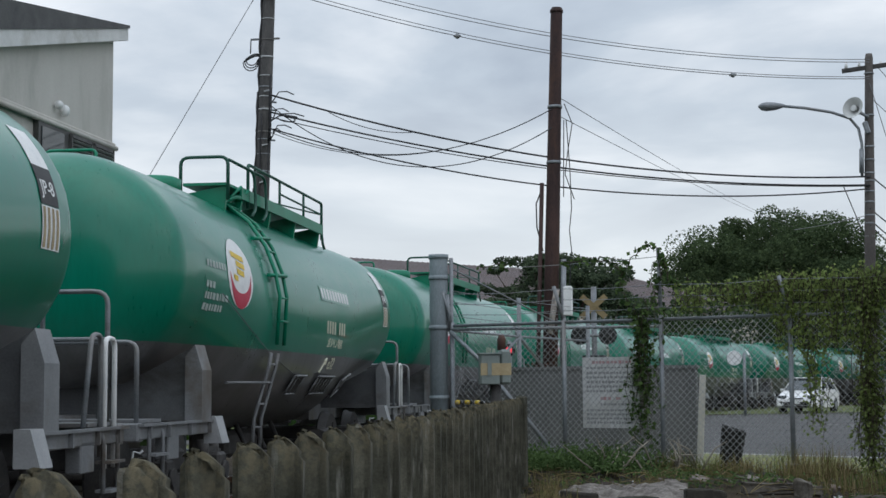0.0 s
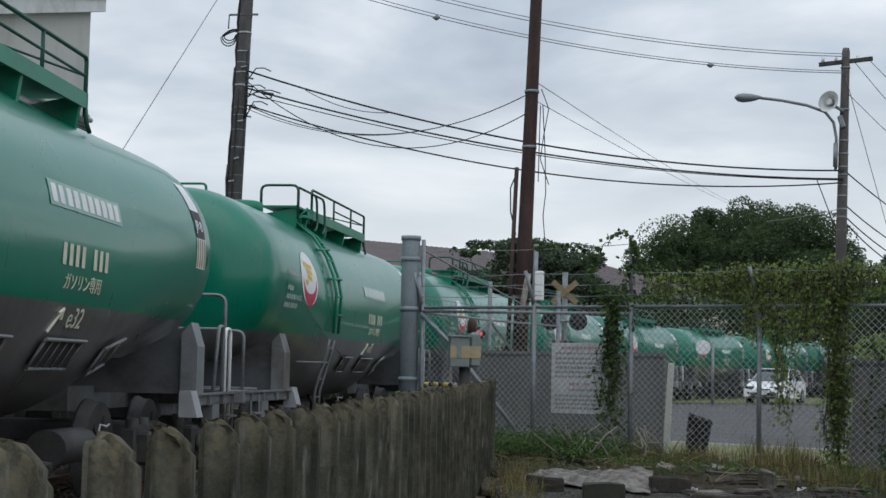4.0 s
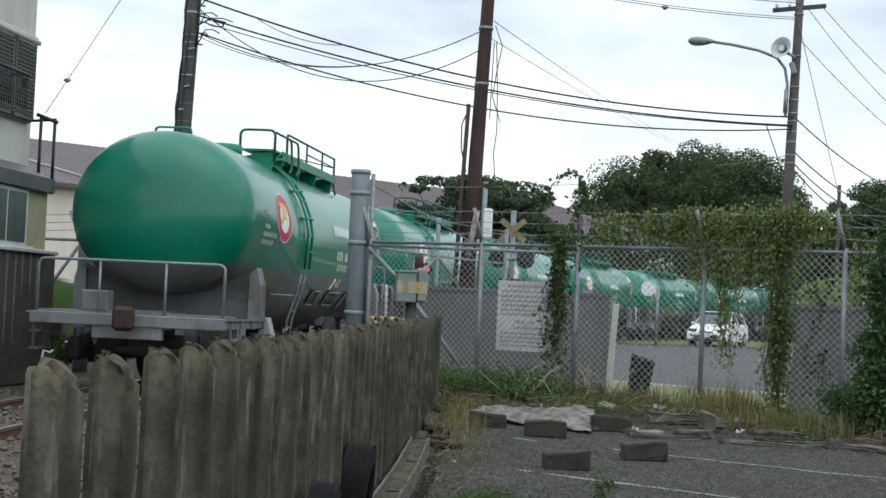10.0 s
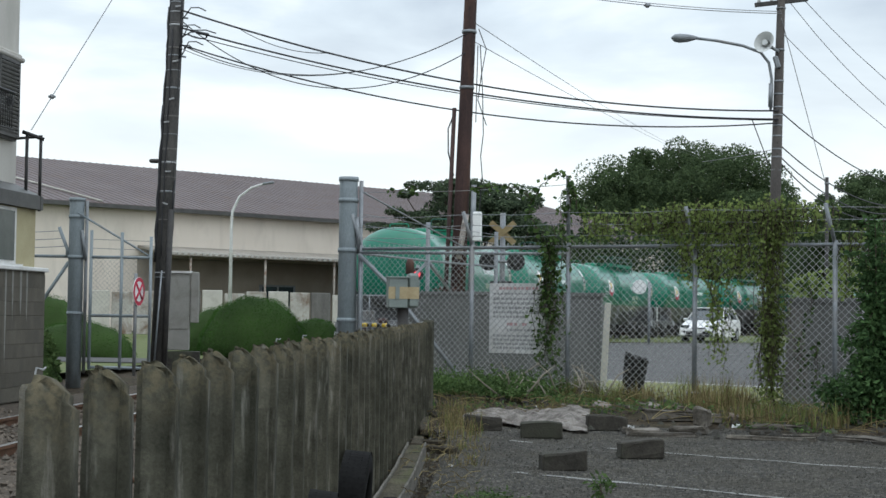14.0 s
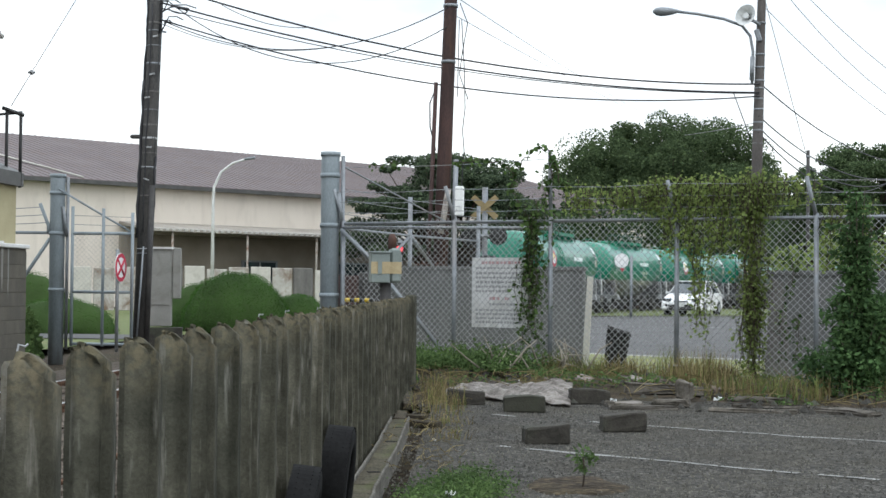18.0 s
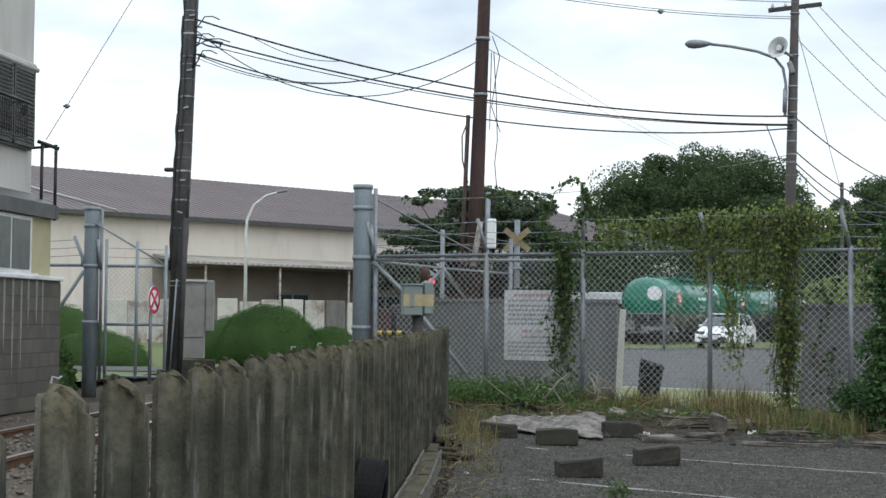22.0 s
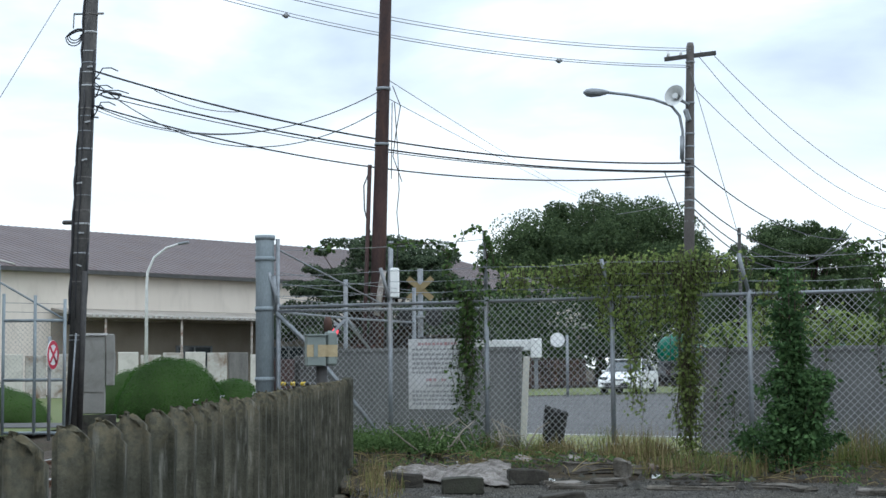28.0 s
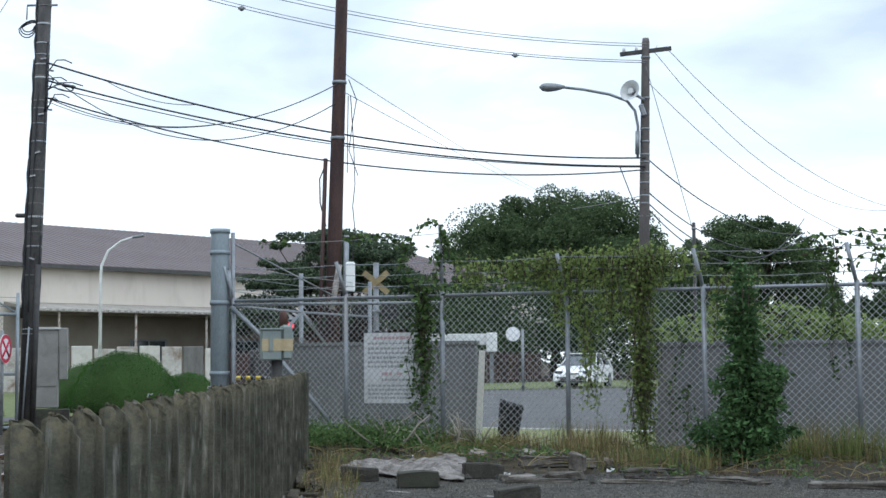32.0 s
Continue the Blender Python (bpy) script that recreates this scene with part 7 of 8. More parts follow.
def wire_creeper():
    rng = random.Random(8)
    v = empty("wire_creeper", Matrix.Identity(4), "thin dark creeper along the top wires of the fence", "climbing plant")
    paths = [[(1.85, 2.72), (2.2, 2.75), (2.55, 2.7), (2.7, 2.55), (2.85, 2.75), (3.05, 2.88), (3.2, 2.83), (3.3, 2.6), (3.35, 2.4)],
             [(2.7, 2.55), (2.65, 2.35), (2.8, 2.15)], [(3.2, 2.8), (3.25, 2.5), (3.15, 2.3)], [(3.35, 2.4), (3.45, 2.45), (3.4, 2.2)], [(0.6, 2.72), (0.9, 2.75), (1.0, 2.7)],
             [(7.7, 2.36), (7.9, 2.5), (8.3, 2.55), (8.7, 2.5), (9.1, 2.45), (9.6, 2.4)], [(7.75, 2.3), (8.0, 2.36), (8.4, 2.4), (8.8, 2.35), (9.4, 2.3)], [(7.9, 2.5), (8.0, 2.3), (8.2, 2.15), (8.5, 2.3), (8.8, 2.2)], [(8.1, 2.5), (8.15, 2.2), (8.05, 2.0)], [(8.5, 2.5), (8.6, 2.25), (8.5, 1.9)], [(8.9, 2.45), (8.95, 2.2)]]
    stems, bm = bmesh.new(), bmesh.new()
    for path in paths:
        pts = []
        for (d, z), (d2, z2) in zip(path, path[1:]):
            for k in range(5):
                q = k / 5
                pts.append(on_fence(d + (d2 - d) * q + rng.uniform(-0.015, 0.015), -0.05, z + (z2 - z) * q + rng.uniform(-0.02, 0.02)))
        tube(stems, pts, 0.006, 4)
        leaves(bm, [p + Vector((rng.uniform(-0.04, 0.04), rng.uniform(-0.04, 0.04), rng.uniform(-0.05, 0.04))) for p in pts for _ in range(3)], 0.075, rng, 0.4, 0.8)
    part("stem", stems, BARK, v)["kind"] = "stuff"
    part("foliage", bm, VINED, v)
    bm = bmesh.new(); tube(bm, sag(on_fence(0.15, 0, 2.72), on_fence(3.2, 0, 2.74), 0.03), 0.004, 4)
    part("slack_wire", bm, GALV, v)


wire_creeper()


def big_shrub():
    rng = random.Random(12)
    s = empty("wild_shrub", pose(2.62, 15.9, 0.05), "tall ragged dark green shrub growing against the fence", "shrub")
    bm = bmesh.new()
    for i in range(64):
        a = rng.uniform(0, 6.28)
        if i < 20:
            h, reach = 1.15 + 0.95 * i / 19, rng.uniform(0.02, 0.16)
        else:
            h = rng.uniform(0.3, 1.15)
            reach = rng.uniform(0.25, 0.62) * (1.25 - 0.6 * h)
        top = Vector((math.cos(a) * reach + 0.02, math.sin(a) * reach * 0.7, h))
        mid = Vector((top.x * 0.3, top.y * 0.3, h * 0.55))
        stem = bmesh.new()
        tube(stem, [(top.x * 0.1, top.y * 0.1, 0), mid, top], [0.011, 0.008, 0.003], 5)
        part("stem", stem, BARK, s)
        for k in range(9):
            c = mid.lerp(top, k / 8)
            w = rng.uniform(0.07, 0.15) * (1 - 0.35 * k / 8)
            if rng.random() < 0.85:
                leaves(bm, blob_spots(rng, c + Vector((rng.gauss(0, 0.05), rng.gauss(0, 0.04), 0)), (w, w, w * 0.6), 26, 0.2), 0.062, rng, 0.35, 0.5)
    leaves(bm, blob_spots(rng, (-0.1, 0, 0.28), (0.5, 0.36, 0.3), 1500, 0.3), 0.06, rng, 0.35, 0.5)
    part("foliage", bm, WILD, s)


big_shrub()


def wall_ivy():
    rng = random.Random(13)
    bm = bmesh.new()
    for i in range(60):
        d = i / 59
        p = Vector((2.3, 19.75, 1.3)).lerp(Vector((8.5, 17.1, 1.35)), d)
        h = 0.2 + 0.14 * math.sin(d * 9) + rng.uniform(0, 0.08)
        leaves(bm, blob_spots(rng, p + Vector((0, 0.1, h * 0.5)), (0.16, 0.2, h), 75), 0.07, rng, 0.2, 0.8)
    tagged(link("wall_ivy", bm, VINE), "yellow-green ivy heaped along the top of the wall", "ivy", "", "stuff")


wall_ivy()


def grass_tufts():
    rng = random.Random(14)
    dry, mid, weed = bmesh.new(), bmesh.new(), bmesh.new()

    def blade(bm, p, h, bend, w):
        a = rng.uniform(0, 6.28)
        d = Vector((math.cos(a), math.sin(a), 0))
        s = Vector((-d.y, d.x, 0)) * w
        q = p + Vector((0, 0, h * 0.55)) + d * bend * 0.3
        t = p + Vector((0, 0, h)) + d * bend
        v = [bm.verts.new(c) for c in (p - s, p + s, q + s * 0.7, q - s * 0.7, t)]
        bm.faces.new((v[0], v[1], v[2], v[3])); bm.faces.new((v[3], v[2], v[4]))

    def tuft(bm, d, off, n, h, r=0.12, z=0.04):
        for _ in range(n):
            p = on_fence(d + rng.gauss(0, r), off + rng.gauss(0, r), z)
            blade(bm, p, h * rng.uniform(0.5, 1.2), h * rng.uniform(0.1, 0.6), rng.uniform(0.003, 0.006))

    # low ragged growth all along, taller clumps in places
    for _ in range(150):
        d, off = rng.uniform(2.6, 11), rng.gauss(-0.7, 0.5)
        lush = 0.5 + 0.9 * noise.noise((d * 0.9, 3, 1)) + 0.3 * noise.noise((d * 3.1, 6, 1))
        tuft(dry if rng.random() < 0.6 - 0.3 * lush else mid, d, off, 14 + int(14 * max(0, lush)), rng.uniform(0.05, 0.14), rng.uniform(0.07, 0.18))
    for _ in range(150):
        d, off = rng.uniform(3.3, 11), rng.uniform(-3.3, -0.6)
        lush = 0.55 + noise.noise((d * 0.8, off * 0.9, 5))
        if lush > 0.5:
            tuft(dry if rng.random() < 0.5 else mid, d, off, int(18 * lush), rng.uniform(0.04, 0.13), 0.14, 0.05 if off > -2.3 else 0.02)
    for d0, d1, o0, o1, n, h0, h1, straw in ((4.15, 4.6, -0.5, 0.0, 16, 0.14, 0.3, 0.75), (4.75, 5.1, -0.4, 0.0, 9, 0.2, 0.4, 0.5), (5.35, 5.75, -1.6, -0.2, 34, 0.2, 0.42, 0.8), (3.25, 3.75, -0.5, 0.1, 22, 0.16, 0.34, 0.7), (3.9, 4.2, -0.9, -0.3, 14, 0.15, 0.3, 0.3), (7.7, 9.2, -1.6, -0.3, 66, 0.22, 0.5, 0.3), (9.2, 11, -1.8, -0.2, 60, 0.2, 0.45, 0.4), (6.2, 7.5, -3.0, -2.2, 26, 0.12, 0.3, 0.85), (1.2, 1.9, -3.4, -2.2, 34, 0.2, 0.42, 0.85)):
        for _ in range(n):
            tuft(dry if rng.random() < straw else mid, rng.uniform(d0, d1), rng.uniform(o0, o1), 20, rng.uniform(h0, h1), rng.uniform(0.06, 0.14))
    for _ in range(40):
        tuft(dry, rng.uniform(1.3, 2.4), rng.uniform(-4.2, -2.2), 20, rng.uniform(0.1, 0.25))
    for _ in range(190):
        d, off = rng.uniform(3.0, 11), rng.uniform(-3.6, -0.4)
        if noise.noise((d * 1.1, off * 1.2, 9)) > -0.05:
            leaves(weed, [on_fence(d + rng.gauss(0, 0.1), off + rng.gauss(0, 0.09), (0.03 + 0.07 * min(1, max(0, (off + 3.7) / 1.6))) + abs(rng.gauss(0, 0.035))) for _ in range(26)], 0.045, rng, -0.2, 0.5)
    # along the kerb beam
    for _ in range(46):
        y = rng.uniform(11.0, 17.5)
        x = -0.8 - (y - 6.9) * 0.087 + rng.gauss(0.05, 0.1) + 0.0
        for _ in range(12):
            blade(dry if rng.random() < 0.7 else mid, Vector((x + rng.gauss(0, 0.05), y + rng.gauss(0, 0.08), 0)), rng.uniform(0.03, 0.11) if y < 13 else rng.uniform(0.08, 0.28), rng.uniform(0.03, 0.12), 0.0035)
    for _ in range(130):
        d, off = rng.uniform(0.9, 3.4), rng.uniform(-1.6, -0.1)
        leaves(weed, [on_fence(d + rng.gauss(0, 0.12), off + rng.gauss(0, 0.12), 0.12 + abs(rng.gauss(0, 0.1))) for _ in range(95)], 0.052, rng, -0.3, 0.5)
    for _ in range(44):
        c = Vector((-0.72 + rng.gauss(0, 0.1), 8.3 + rng.gauss(0, 0.45), 0.02))
        leaves(weed, [c + Vector((rng.gauss(0, 0.06), rng.gauss(0, 0.08), abs(rng.gauss(0, 0.03)))) for _ in range(110)], 0.022, rng, -0.2, 0.5)
    tagged(link("dry_grass", dry, DRYG), "straw-coloured dry grass below the fence", "grass", "", "stuff")
    tagged(link("green_grass", mid, MIDG), "green grass blades below the fence", "grass", "", "stuff")
    tagged(link("ground_weeds", weed, WEED), "leafy green weeds at the foot of the fence", "weeds", "", "stuff")


grass_tufts()


def litter():
    rng = random.Random(31)
    bm, tw = bmesh.new(), bmesh.new()
    for _ in range(700):
        d, off = rng.uniform(1.2, 11), rng.uniform(-4.4, -0.3)
        p = on_fence(d, off, 0.02 + 0.07 * min(1, max(0, (off + 3.7) / 1.6)))
        r = rng.uniform(0.01, 0.045)
        top = bm.verts.new(p + Vector((0, 0, r)))
        ring = [bm.verts.new(p + Vector((math.cos(k * 1.26) * r * rng.uniform(0.7, 1.6), math.sin(k * 1.26) * r * rng.uniform(0.7, 1.6), -0.005))) for k in range(5)]
        for k in range(5):
            bm.faces.new((top, ring[k], ring[(k + 1) % 5]))
    for _ in range(500):
        d, off = rng.uniform(0.9, 10), rng.uniform(-3.6, 0.0)
        p = on_fence(d, off, 0.04 + 0.07 * min(1, max(0, (off + 3.7) / 1.6)))
        a, l = rng.uniform(0, 6.28), rng.uniform(0.08, 0.4)
        q = p + Vector((math.cos(a) * l, math.sin(a) * l, rng.uniform(0, 0.12)))
        tube(tw, [p, p.lerp(q, 0.5) + Vector((rng.uniform(-0.03, 0.03), rng.uniform(-0.03, 0.03), 0.02)), q], 0.004, 3, cap=False)
    for _ in range(260):
        y = rng.uniform(8.5, 17)
        x = -2.15 - (y - 18.7) * 0.0798 + rng.uniform(0.1, 0.62)
        a, l = rng.gauss(1.57, 0.9), rng.uniform(0.05, 0.2)
        p = Vector((x, y, rng.uniform(0.02, 0.12)))
        q = p + Vector((math.cos(a) * l * 0.6, math.sin(a) * l, rng.uniform(-0.02, 0.05)))
        tube(tw, [p, p.lerp(q, 0.5) + Vector((rng.uniform(-0.02, 0.02), 0, 0.015)), q], 0.0024, 3, cap=False)
    tagged(link("scattered_stones", bm, CONCB), "scattered stones and crumbs of concrete on the soil", "stones", "", "stuff")
    tagged(link("dry_twigs", tw, DRYG), "pale dry twigs and stalks on the soil", "twigs", "", "stuff")


litter()


def pale_debris():
    rng = random.Random(71)
    PALED = surface("pale_broken_plaster", (0.1, 0.088, 0.078), (0.22, 0.19, 0.175), 12, 0.9, bump=0.3, stain=(0.2, 0.15, 0.13), stain_scale=6.0, vary=0.25)
    for d, off, l in ((4.9, -1.7, 0.2), (5.1, -1.9, 0.28), (5.3, -1.75, 0.16), (4.6, -2.1, 0.22), (5.0, -2.3, 0.14), (4.35, -2.5, 0.12), (5.6, -2.2, 0.18), (3.9, -2.9, 0.13), (6.3, -2.7, 0.16)):
        bm = bmesh.new()
        box(bm, (0, 0, 0), (l * 0.75, l * rng.uniform(0.4, 0.7), rng.uniform(0.02, 0.05)), bevel=0.006)
        for v in bm.verts:
            v.co += Vector((rng.uniform(-1, 1), rng.uniform(-1, 1), rng.uniform(-0.4, 0.4))) * 0.022
        ob = tagged(link("broken_slab", bm, PALED), "pale flake of broken plaster on the soil", "debris", "pale debris")
        ob.matrix_world = Matrix.Translation(on_fence(d, off, 0.05 + 0.07 * min(1, max(0, (off + 3.7) / 1.6)))) @ Euler((rng.uniform(-0.3, 0.3), rng.uniform(-0.3, 0.3), rng.uniform(0, 6))).to_matrix().to_4x4()


pale_debris()


def sapling():
    rng = random.Random(16)
    s = empty("weed_plant", pose(-0.06, 8.63, 0), "small leafy weed growing through the asphalt", "plant")
    bm = bmesh.new(); tube(bm, [(0, 0, 0), (0.01, 0, 0.09), (0, 0.01, 0.17)], 0.006, 6)
    part("stem", bm, BARK, s)
    bm = bmesh.new(); leaves(bm, blob_spots(rng, (0, 0, 0.16), (0.07, 0.07, 0.075), 110, 0.2), 0.045, rng, 0.1, 0.35)
    part("foliage", bm, WEED, s)


sapling()


def dirt_patch():
    bm = bmesh.new()
    rng = random.Random(61)
    ground = lambda x, y: 0.012 * noise.noise((x * 0.7, y * 0.7, 0)) + 0.006 * noise.noise((x * 3, y * 3, 4))
    rings = []
    for f, up in ((0.3, 0.012), (0.7, 0.012), (0.9, 0.009), (1.0, -0.006)):
        ring = []
        for k in range(30):
            a = k * 2 * math.pi / 30
            r = f * (1 + 0.35 * noise.noise((math.cos(a) * 1.5, math.sin(a) * 1.5, 4)) + rng.uniform(-0.05, 0.05))
            x, y = -0.12 + math.cos(a) * 0.27 * r, 8.72 + math.sin(a) * 0.5 * r
            ring.append(bm.verts.new((x, y, ground(x, y) + up)))
        rings.append(ring)
    bm.faces.new(rings[0])
    for p, q in zip(rings, rings[1:]):
        for k in range(30):
            bm.faces.new((p[k], q[k], q[(k + 1) % 30], p[(k + 1) % 30])).smooth = True
    bmesh.ops.recalc_face_normals(bm, faces=bm.faces[:])
    tagged(link("dirt_patch", bm, SOIL), "low patch of brown earth on the asphalt round a weed", "soil", "", "structure")


dirt_patch()


# ---- things on the car park ----
def block_mesh(w, d, h, seed, rough=0.005):
    rng = random.Random(seed)
    bm = bmesh.new()
    box(bm, (0, 0, h / 2), (w, d, h), bevel=0.012)
    bmesh.ops.subdivide_edges(bm, edges=bm.edges[:], cuts=2)
    for v in bm.verts:
        if v.co.z > h * 0.6:
            v.co.z -= 0.12 * h * math.cos(v.co.x / w * 3 + seed)
        v.co += Vector((rng.uniform(-1, 1), rng.uniform(-1, 1), rng.uniform(-1, 1))) * rough
    return bm


for x, y, w, a, s in ((-0.34, 11.05, 0.32, 14, 1), (0.22, 12.15, 0.34, 12, 2), (-0.62, 13.85, 0.37, 6, 3), (-0.05, 14.95, 0.38, 8, 4), (-1.2, 14.62, 0.34, 10, 5)):
    ob = tagged(link("wheel_stop", block_mesh(w, 0.17, 0.135, s), WSTOP), "mossy dark concrete block used as a wheel stop", "concrete block", "wheel stops")
    ob.matrix_world = pose(x, y, 0, 0, 0, a)
for x, y, z, w, d, h, a, s in ((0.6, 16.2, 0.03, 0.56, 0.2, 0.1, 2, 5), (0.98, 16.0, 0.03, 0.3, 0.22, 0.09, -12, 6), (0.88, 15.45, 0.03, 0.15, 0.12, 0.17, -24, 11), (0.45, 14.4, 0.0, 0.62, 0.16, 0.035, 3, 9),
                               (0.28, 14.62, 0.0, 0.3, 0.22, 0.05, 24, 12), (0.72, 14.75, 0.01, 0.34, 0.2, 0.06, -14, 13), (1.42, 14.22, 0.0, 0.78, 0.14, 0.03, -12, 7), (1.55, 15.15, 0.03, 0.55, 0.16, 0.045, -25, 8),
                               (1.62, 14.65, 0.0, 0.7, 0.12, 0.04, -20, 14), (2.25, 14.2, 0.0, 0.6, 0.2, 0.04, -48, 10), (3.2, 13.5, 0.0, 0.9, 0.2, 0.05, -22, 15)):
    ob = tagged(link("rubble_slab", block_mesh(w, d, h, s, 0.014), DEBRIS), "broken slab of concrete and timber at the lot's edge", "rubble", "rubble at the edge")
    ob.matrix_world = pose(x, y, z, 0, 0, a)


def paper_scraps():
    rng = random.Random(88)
    for x, y, z, r in ((1.18, 15.08, 0.05, 0.05), (0.18, 14.75, 0.05, 0.035), (-0.85, 17.3, 0.08, 0.03), (-0.72, 7.85, 0.06, 0.03), (-1.12, 10.9, 0.03, 0.02)):
        bm = bmesh.new()
        ring = [[bm.verts.new((r * (i / 4 - 0.5) * 1.6, r * (j / 3 - 0.5) * 1.3, r * rng.uniform(0, 0.9))) for j in range(4)] for i in range(5)]
        for a, b in zip(ring, ring[1:]):
            for j in range(3):
                bm.faces.new((a[j], b[j], b[j + 1], a[j + 1]))
        bmesh.ops.solidify(bm, geom=bm.faces[:], thickness=0.003)
        ob = tagged(link("paper_scrap", bm, WHITE), "crumpled scrap of white paper on the soil", "litter", "paper scraps")
        ob.matrix_world = pose(x, y, z - 0.01, 0, 0, rng.uniform(0, 180))


paper_scraps()


def crumpled_sheet():
    bm = bmesh.new()
    n, m = 72, 44
    rows = []
    for i in range(n + 1):
        row = []
        for j in range(m + 1):
            u, v = i / n, j / m
            x = -1.5 + 1.28 * u + 0.16 * noise.noise((v * 3, 0, 1)) * (1 - u)
            front = 15.35 - 1.05 * u ** 1.5 + (0.5 * (u - 0.8) if u > 0.8 else 0) + 0.16 * noise.noise((u * 5, 3, 8))
            back = 15.85 + 0.6 * math.sin(min(1, u * 1.15) * 2.4) + 0.2 * noise.noise((u * 4, 8, 1))
            y = front + (back - front) * v
            # sharp creases run across soft heaps
            heap = 0.06 * max(0, noise.noise((u * 2.6, v * 1.8, 3)) + 0.15)
            crease = 0.06 * (1 - abs(noise.noise((u * 5 + v * 2, v * 3.4, 6))) * 2.2) + 0.03 * (1 - abs(noise.noise((u * 11 - v * 4, v * 8, 9))) * 2)
            rim = min(1.0, 7 * min(u, 1 - u, v + 0.04, 1 - v + 0.1))
            z = 0.02 + (heap + max(0, crease) * 0.8) * rim + 0.03 * v + 0.2 * max(0, u - 0.6) * max(0, v - 0.1)
            row.append(bm.verts.new((x, y, z)))
        rows.append(row)
    for a, b in zip(rows, rows[1:]):
        for j in range(m):
            bm.faces.new((a[j], b[j], b[j + 1], a[j + 1])).smooth = True
    bmesh.ops.solidify(bm, geom=bm.faces[:], thickness=0.012)
    tagged(link("crumpled_tarp", bm, TARP), "crumpled dirty white sheet dumped on the soil", "tarpaulin")


crumpled_sheet()


def dead_branches():
    rng = random.Random(18)
    b = empty("dead_branches", pose(-0.75, 18.6, 0.12), "heap of bare grey dead branches", "branches")
    for i in range(22):
        bm = bmesh.new()
        p = Vector((rng.uniform(-0.7, 0.8), rng.uniform(-0.5, 0.3), 0.02))
        q = p + Vector((rng.uniform(-0.5, 0.5), rng.uniform(-0.3, 0.3), rng.uniform(0.05, 0.45)))
        tube(bm, [p, p.lerp(q, 0.5) + Vector((rng.uniform(-0.08, 0.08), 0, rng.uniform(-0.04, 0.08))), q], [0.014, 0.01, 0.005], 5)
        part("branch", bm, surface("dead_wood", (0.16, 0.14, 0.11), (0.3, 0.27, 0.22), 9, 0.95, bump=0.2) if "dead_wood" not in bpy.data.materials else bpy.data.materials["dead_wood"], b)


dead_branches()


def stump_post():
    rng = random.Random(52)
    char = surface("charred_wood", (0.006, 0.006, 0.006), (0.03, 0.028, 0.026), 12, 0.95, bump=0.7, stretch=(1, 1, 0.3), spec=0.15)
    bm = bmesh.new()
    # a trunk that widens upwards to a broken, slanting rim
    rings = []
    for k in range(8):
        z, f = -0.03 + k * 0.077, k / 7
        ring = []
        for i in range(14):
            a = i * 2 * math.pi / 14
            sq = 1 / max(abs(math.cos(a)), abs(math.sin(a))) ** 0.6
            r = 0.13 + 0.03 * f + 0.02 * noise.noise((math.cos(a) * 2, math.sin(a) * 2, k * 0.5))
            top = (0.035 * rng.uniform(-1, 1) - 0.05 * math.cos(a)) if k == 7 else 0
            ring.append(bm.verts.new((math.cos(a) * r * sq + 0.05 * f, math.sin(a) * r * sq * 0.8, z + top)))
        rings.append(ring)
    for p, q in zip(rings, rings[1:]):
        for i in range(14):
            bm.faces.new((p[i], p[(i + 1) % 14], q[(i + 1) % 14], q[i]))
    bm.faces.new(rings[-1])
    s = tagged(link("charred_stump", bm, char), "charred black stump with a broken rim beside the road", "stump")
    s.matrix_world = pose(0.27, 20.9, 0.03, 0, 0, 10)


stump_post()


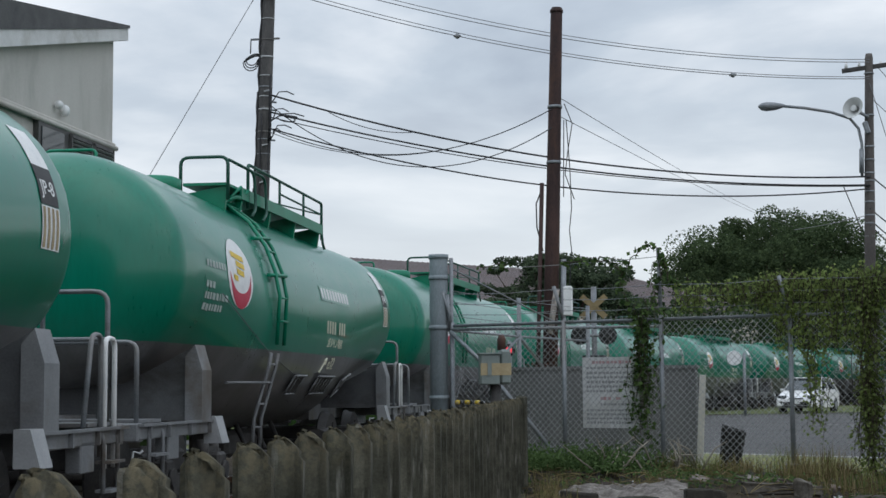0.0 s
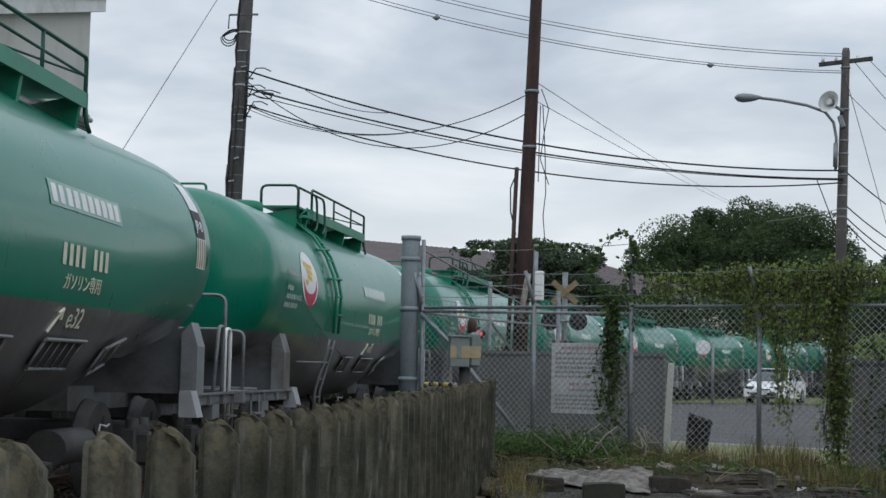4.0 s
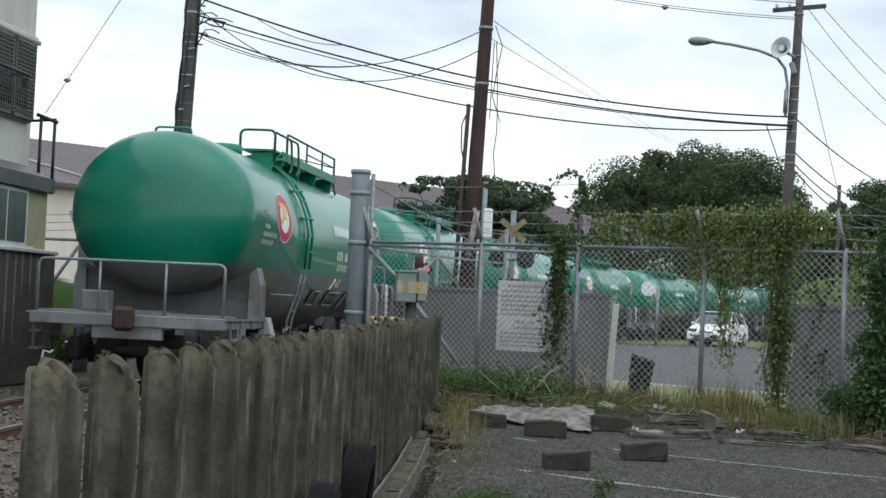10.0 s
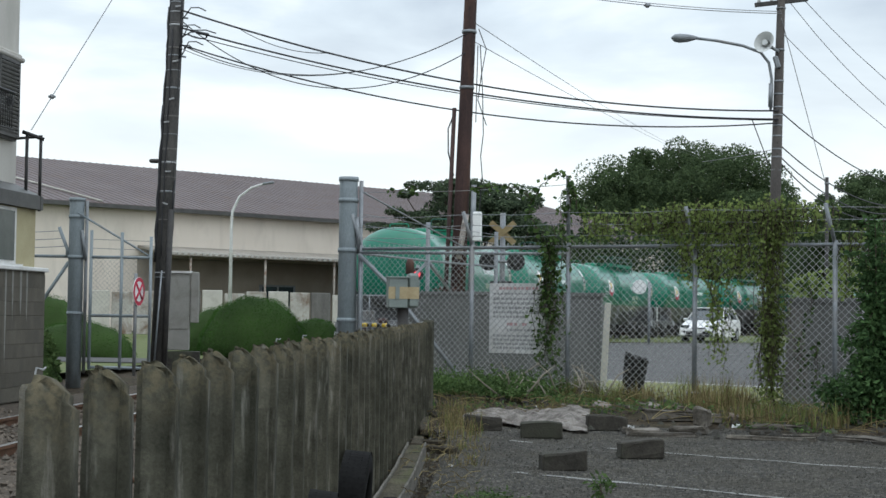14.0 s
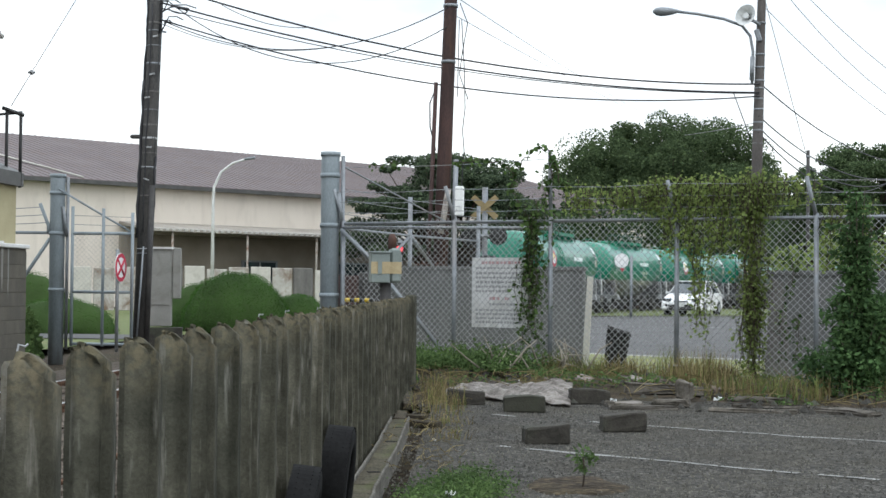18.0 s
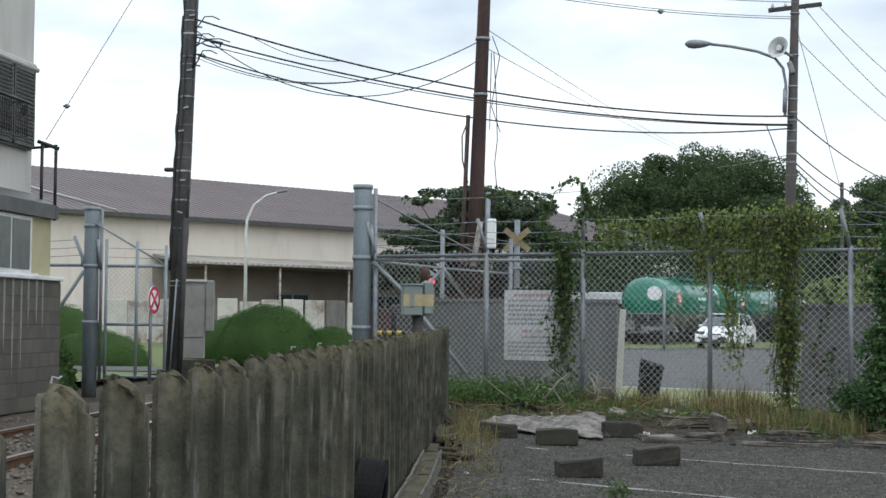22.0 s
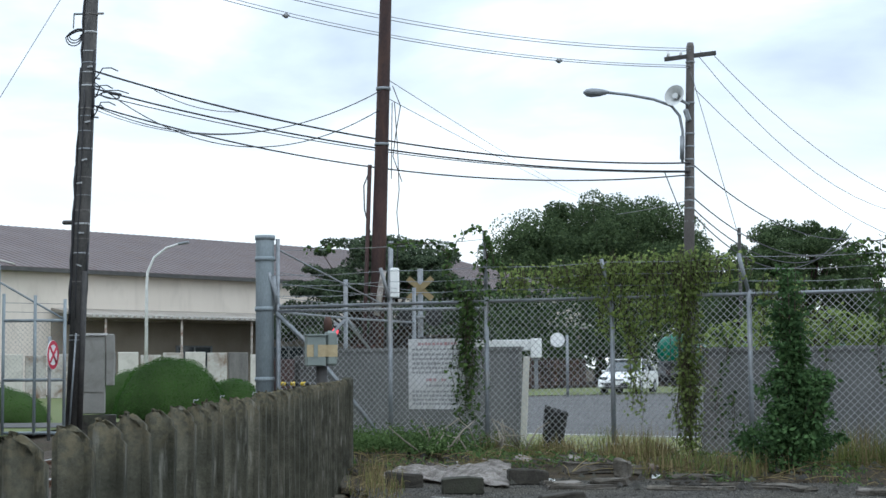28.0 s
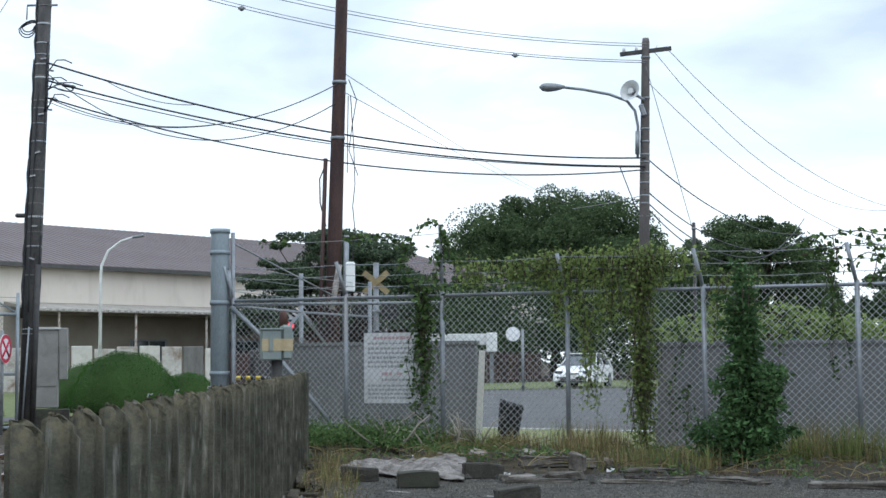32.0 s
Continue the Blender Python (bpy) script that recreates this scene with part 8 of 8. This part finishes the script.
# ---- car and roadside things ----
def car():
    c = empty("car", pose(4.3, 69.5, -0.03, 0, 0, 163), "white hatchback car parked beside the road", "car")
    # length along y, front towards +y
    bm = bmesh.new()
    side = [(-2.2, 0.3), (-2.22, 0.62), (-2.15, 0.95), (-1.95, 1.0), (0.95, 0.98), (1.9, 0.78), (2.2, 0.6), (2.25, 0.3), (1.8, 0.22), (-1.8, 0.22)]
    k = len(side)
    rows = []
    for x, inset in ((-0.86, 0.0), (-0.82, 0.03), (0.82, 0.03), (0.86, 0.0)):
        s = 0.97 if abs(x) > 0.84 else 1.0
        rows.append([bm.verts.new((x, y * s, 0.22 + (z - 0.22) * (0.94 if abs(x) > 0.84 else 1.0))) for y, z in side])
    for a, b in zip(rows, rows[1:]):
        for i in range(k):
            bm.faces.new((a[i], a[(i + 1) % k], b[(i + 1) % k], b[i]))
    bm.faces.new(rows[0][::-1]); bm.faces.new(rows[-1])
    bmesh.ops.recalc_face_normals(bm, faces=bm.faces[:])
    bmesh.ops.bevel(bm, geom=[e for e in bm.edges if len(e.link_faces) == 2 and e.calc_face_angle() > 0.4], offset=0.04, segments=2, affect="EDGES")
    paint = surface("white_car_paint", (0.7, 0.7, 0.7), (0.78, 0.78, 0.78), 2, 0.2, bump=0.0)
    part("body", bm, paint, c, "glossy white car body")
    cab = [(-1.95, 0.98), (-1.5, 1.42), (-0.3, 1.5), (0.15, 1.46), (1.05, 0.98)]
    bm = bmesh.new()
    a = [bm.verts.new((-(0.78 if z < 1 else 0.6), y, z)) for y, z in cab]
    b = [bm.verts.new(((0.78 if z < 1 else 0.6), y, z)) for y, z in cab]
    for i in range(5):
        bm.faces.new((a[i], a[(i + 1) % 5], b[(i + 1) % 5], b[i]))
    bm.faces.new(a[::-1]); bm.faces.new(b)
    bmesh.ops.recalc_face_normals(bm, faces=bm.faces[:])
    part("cabin_glass", bm, GLASS, c)
    bm = bmesh.new(); box(bm, (0, -0.65, 1.5), (1.16, 1.75, 0.05), bevel=0.02)
    part("roof", bm, paint, c)
    for sx in (-1, 1):
        for y0, y1, r in ((1.06, 0.16, 0.03), (-0.4, -0.35, 0.03), (-1.9, -1.45, 0.045)):
            bm = bmesh.new(); tube(bm, [(sx * 0.8, y0, 0.98), (sx * 0.62, y1, 1.47)], r, 6)
            part("pillar", bm, paint, c)
        bm = bmesh.new(); box(bm, (sx * 0.62, 2.08, 0.68), (0.36, 0.2, 0.14), Matrix.Rotation(sx * -0.3, 4, "Z"), bevel=0.04)
        part("headlight", bm, GLASS, c)
        bm = bmesh.new(); box(bm, (sx * 0.95, 0.75, 0.98), (0.18, 0.1, 0.12), bevel=0.03)
        part("door_mirror", bm, paint, c)
        for y in (-1.35, 1.4):
            wh = bmesh.new(); tube(wh, [(sx * 0.66, y, 0.31), (sx * 0.88, y, 0.31)], 0.31, 24)
            wh = part("wheel", wh, RUBBER, c)
            bm = bmesh.new(); tube(bm, [(sx * 0.87, y, 0.31), (sx * 0.89, y, 0.31)], 0.2, 18)
            part("rim", bm, GALV, wh)
    bm = bmesh.new(); box(bm, (0, 2.24, 0.42), (1.1, 0.05, 0.14), bevel=0.02); box(bm, (0, 2.2, 0.62), (0.6, 0.05, 0.05), bevel=0.01)
    part("grille", bm, BLACK, c)
    for sx in (-1, 1):
        bm = bmesh.new(); box(bm, (sx * 0.68, 2.17, 0.44), (0.24, 0.1, 0.16), Matrix.Rotation(sx * -0.25, 4, "Z"), bevel=0.03)
        part("fog_lamp", bm, BLACK, c)
    bm = bmesh.new(); box(bm, (0, 2.26, 0.3), (1.2, 0.04, 0.08), bevel=0.02)
    part("lower_intake", bm, BLACK, c)
    bm = bmesh.new(); box(bm, (0, 2.27, 0.48), (0.34, 0.02, 0.16))
    part("number_plate", bm, WHITE, c)


car()


def road_mirror():
    m = empty("road_mirror", pose(1.42, 62, -0.03), "round white convex road mirror on a steel post", "traffic mirror")
    bm = bmesh.new(); tube(bm, [(0, 0, 0), (0, 0, 2.45)], 0.06, 10)
    part("post", bm, GALV, m)
    bm = bmesh.new(); tube(bm, [(-0.38, 0.1, 2.25), (-0.38, -0.02, 2.25), (-0.38, -0.06, 2.25)], [0.2, 0.29, 0.27], 24)
    part("mirror_face", bm, WHITE, m)
    bm = bmesh.new(); tube(bm, [(0, 0, 2.25), (-0.38, 0.08, 2.25)], 0.025, 6)
    part("bracket", bm, GALV, m)


road_mirror()


def white_barrier():
    b = empty("white_barrier", pose(0, 88, -0.84) @ Matrix.Scale(1.76, 4), "long white board barrier with a square end case", "barrier")
    bm = bmesh.new(); box(bm, (-1.6, 0, 1.85), (3.2, 0.12, 0.36), bevel=0.02)
    part("board", bm, WHITE, b)
    bm = bmesh.new(); box(bm, (0.15, -0.05, 1.75), (0.36, 0.3, 0.62), bevel=0.03)
    part("end_case", bm, WHITE, b)
    for x in (-2.9, 0.15):
        bm = bmesh.new(); box(bm, (x, 0, 1.1), (0.12, 0.12, 1.3))
        part("support", bm, GALV, b)


white_barrier()


def brown_fence():
    f = empty("brown_fence", pose(-1.2, 87.0, -0.05, 0, 0, 68), "low brown slatted fence beside the far track", "fence")
    for i in range(30):
        bm = bmesh.new(); box(bm, (i * 0.42, 0, 0.9), (0.16, 0.05, 1.7))
        part("slat", bm, RUST, f)
    for z in (0.4, 1.4):
        bm = bmesh.new(); box(bm, (6.1, 0.06, z), (12.6, 0.06, 0.1))
        part("rail", bm, RUST, f)


brown_fence()


# ---- what moves ----
def wagon_pose(s):
    a, b = on_track(s - 4.5)[0], on_track(s + 4.5)[0]
    d = b - a
    return Matrix.Translation((a + b) / 2) @ Matrix.Rotation(-math.atan2(d.x, d.y), 4, "Z")


def motions():
    for k, w in enumerate(WAGONS):
        walk(w, [(t, wagon_pose(train_at(t) + k * WAGON_LENGTH)) for t in range(33)])
        if k < 4:
            axles = [c for c in w.children if c.name.startswith("wheelset")]
            last = 12.0 if k == 0 else 8.0
            rows = [i * 0.12 for i in range(int(last / 0.12))] + [32.0]
            for ax in axles:
                at = ax.location.copy()
                turned = [(t, Matrix.Translation(at) @ Matrix.Rotation(-train_at(min(t, rows[-2])) / 0.43, 4, "X")) for t in rows]
                walk(ax, turned)


motions()
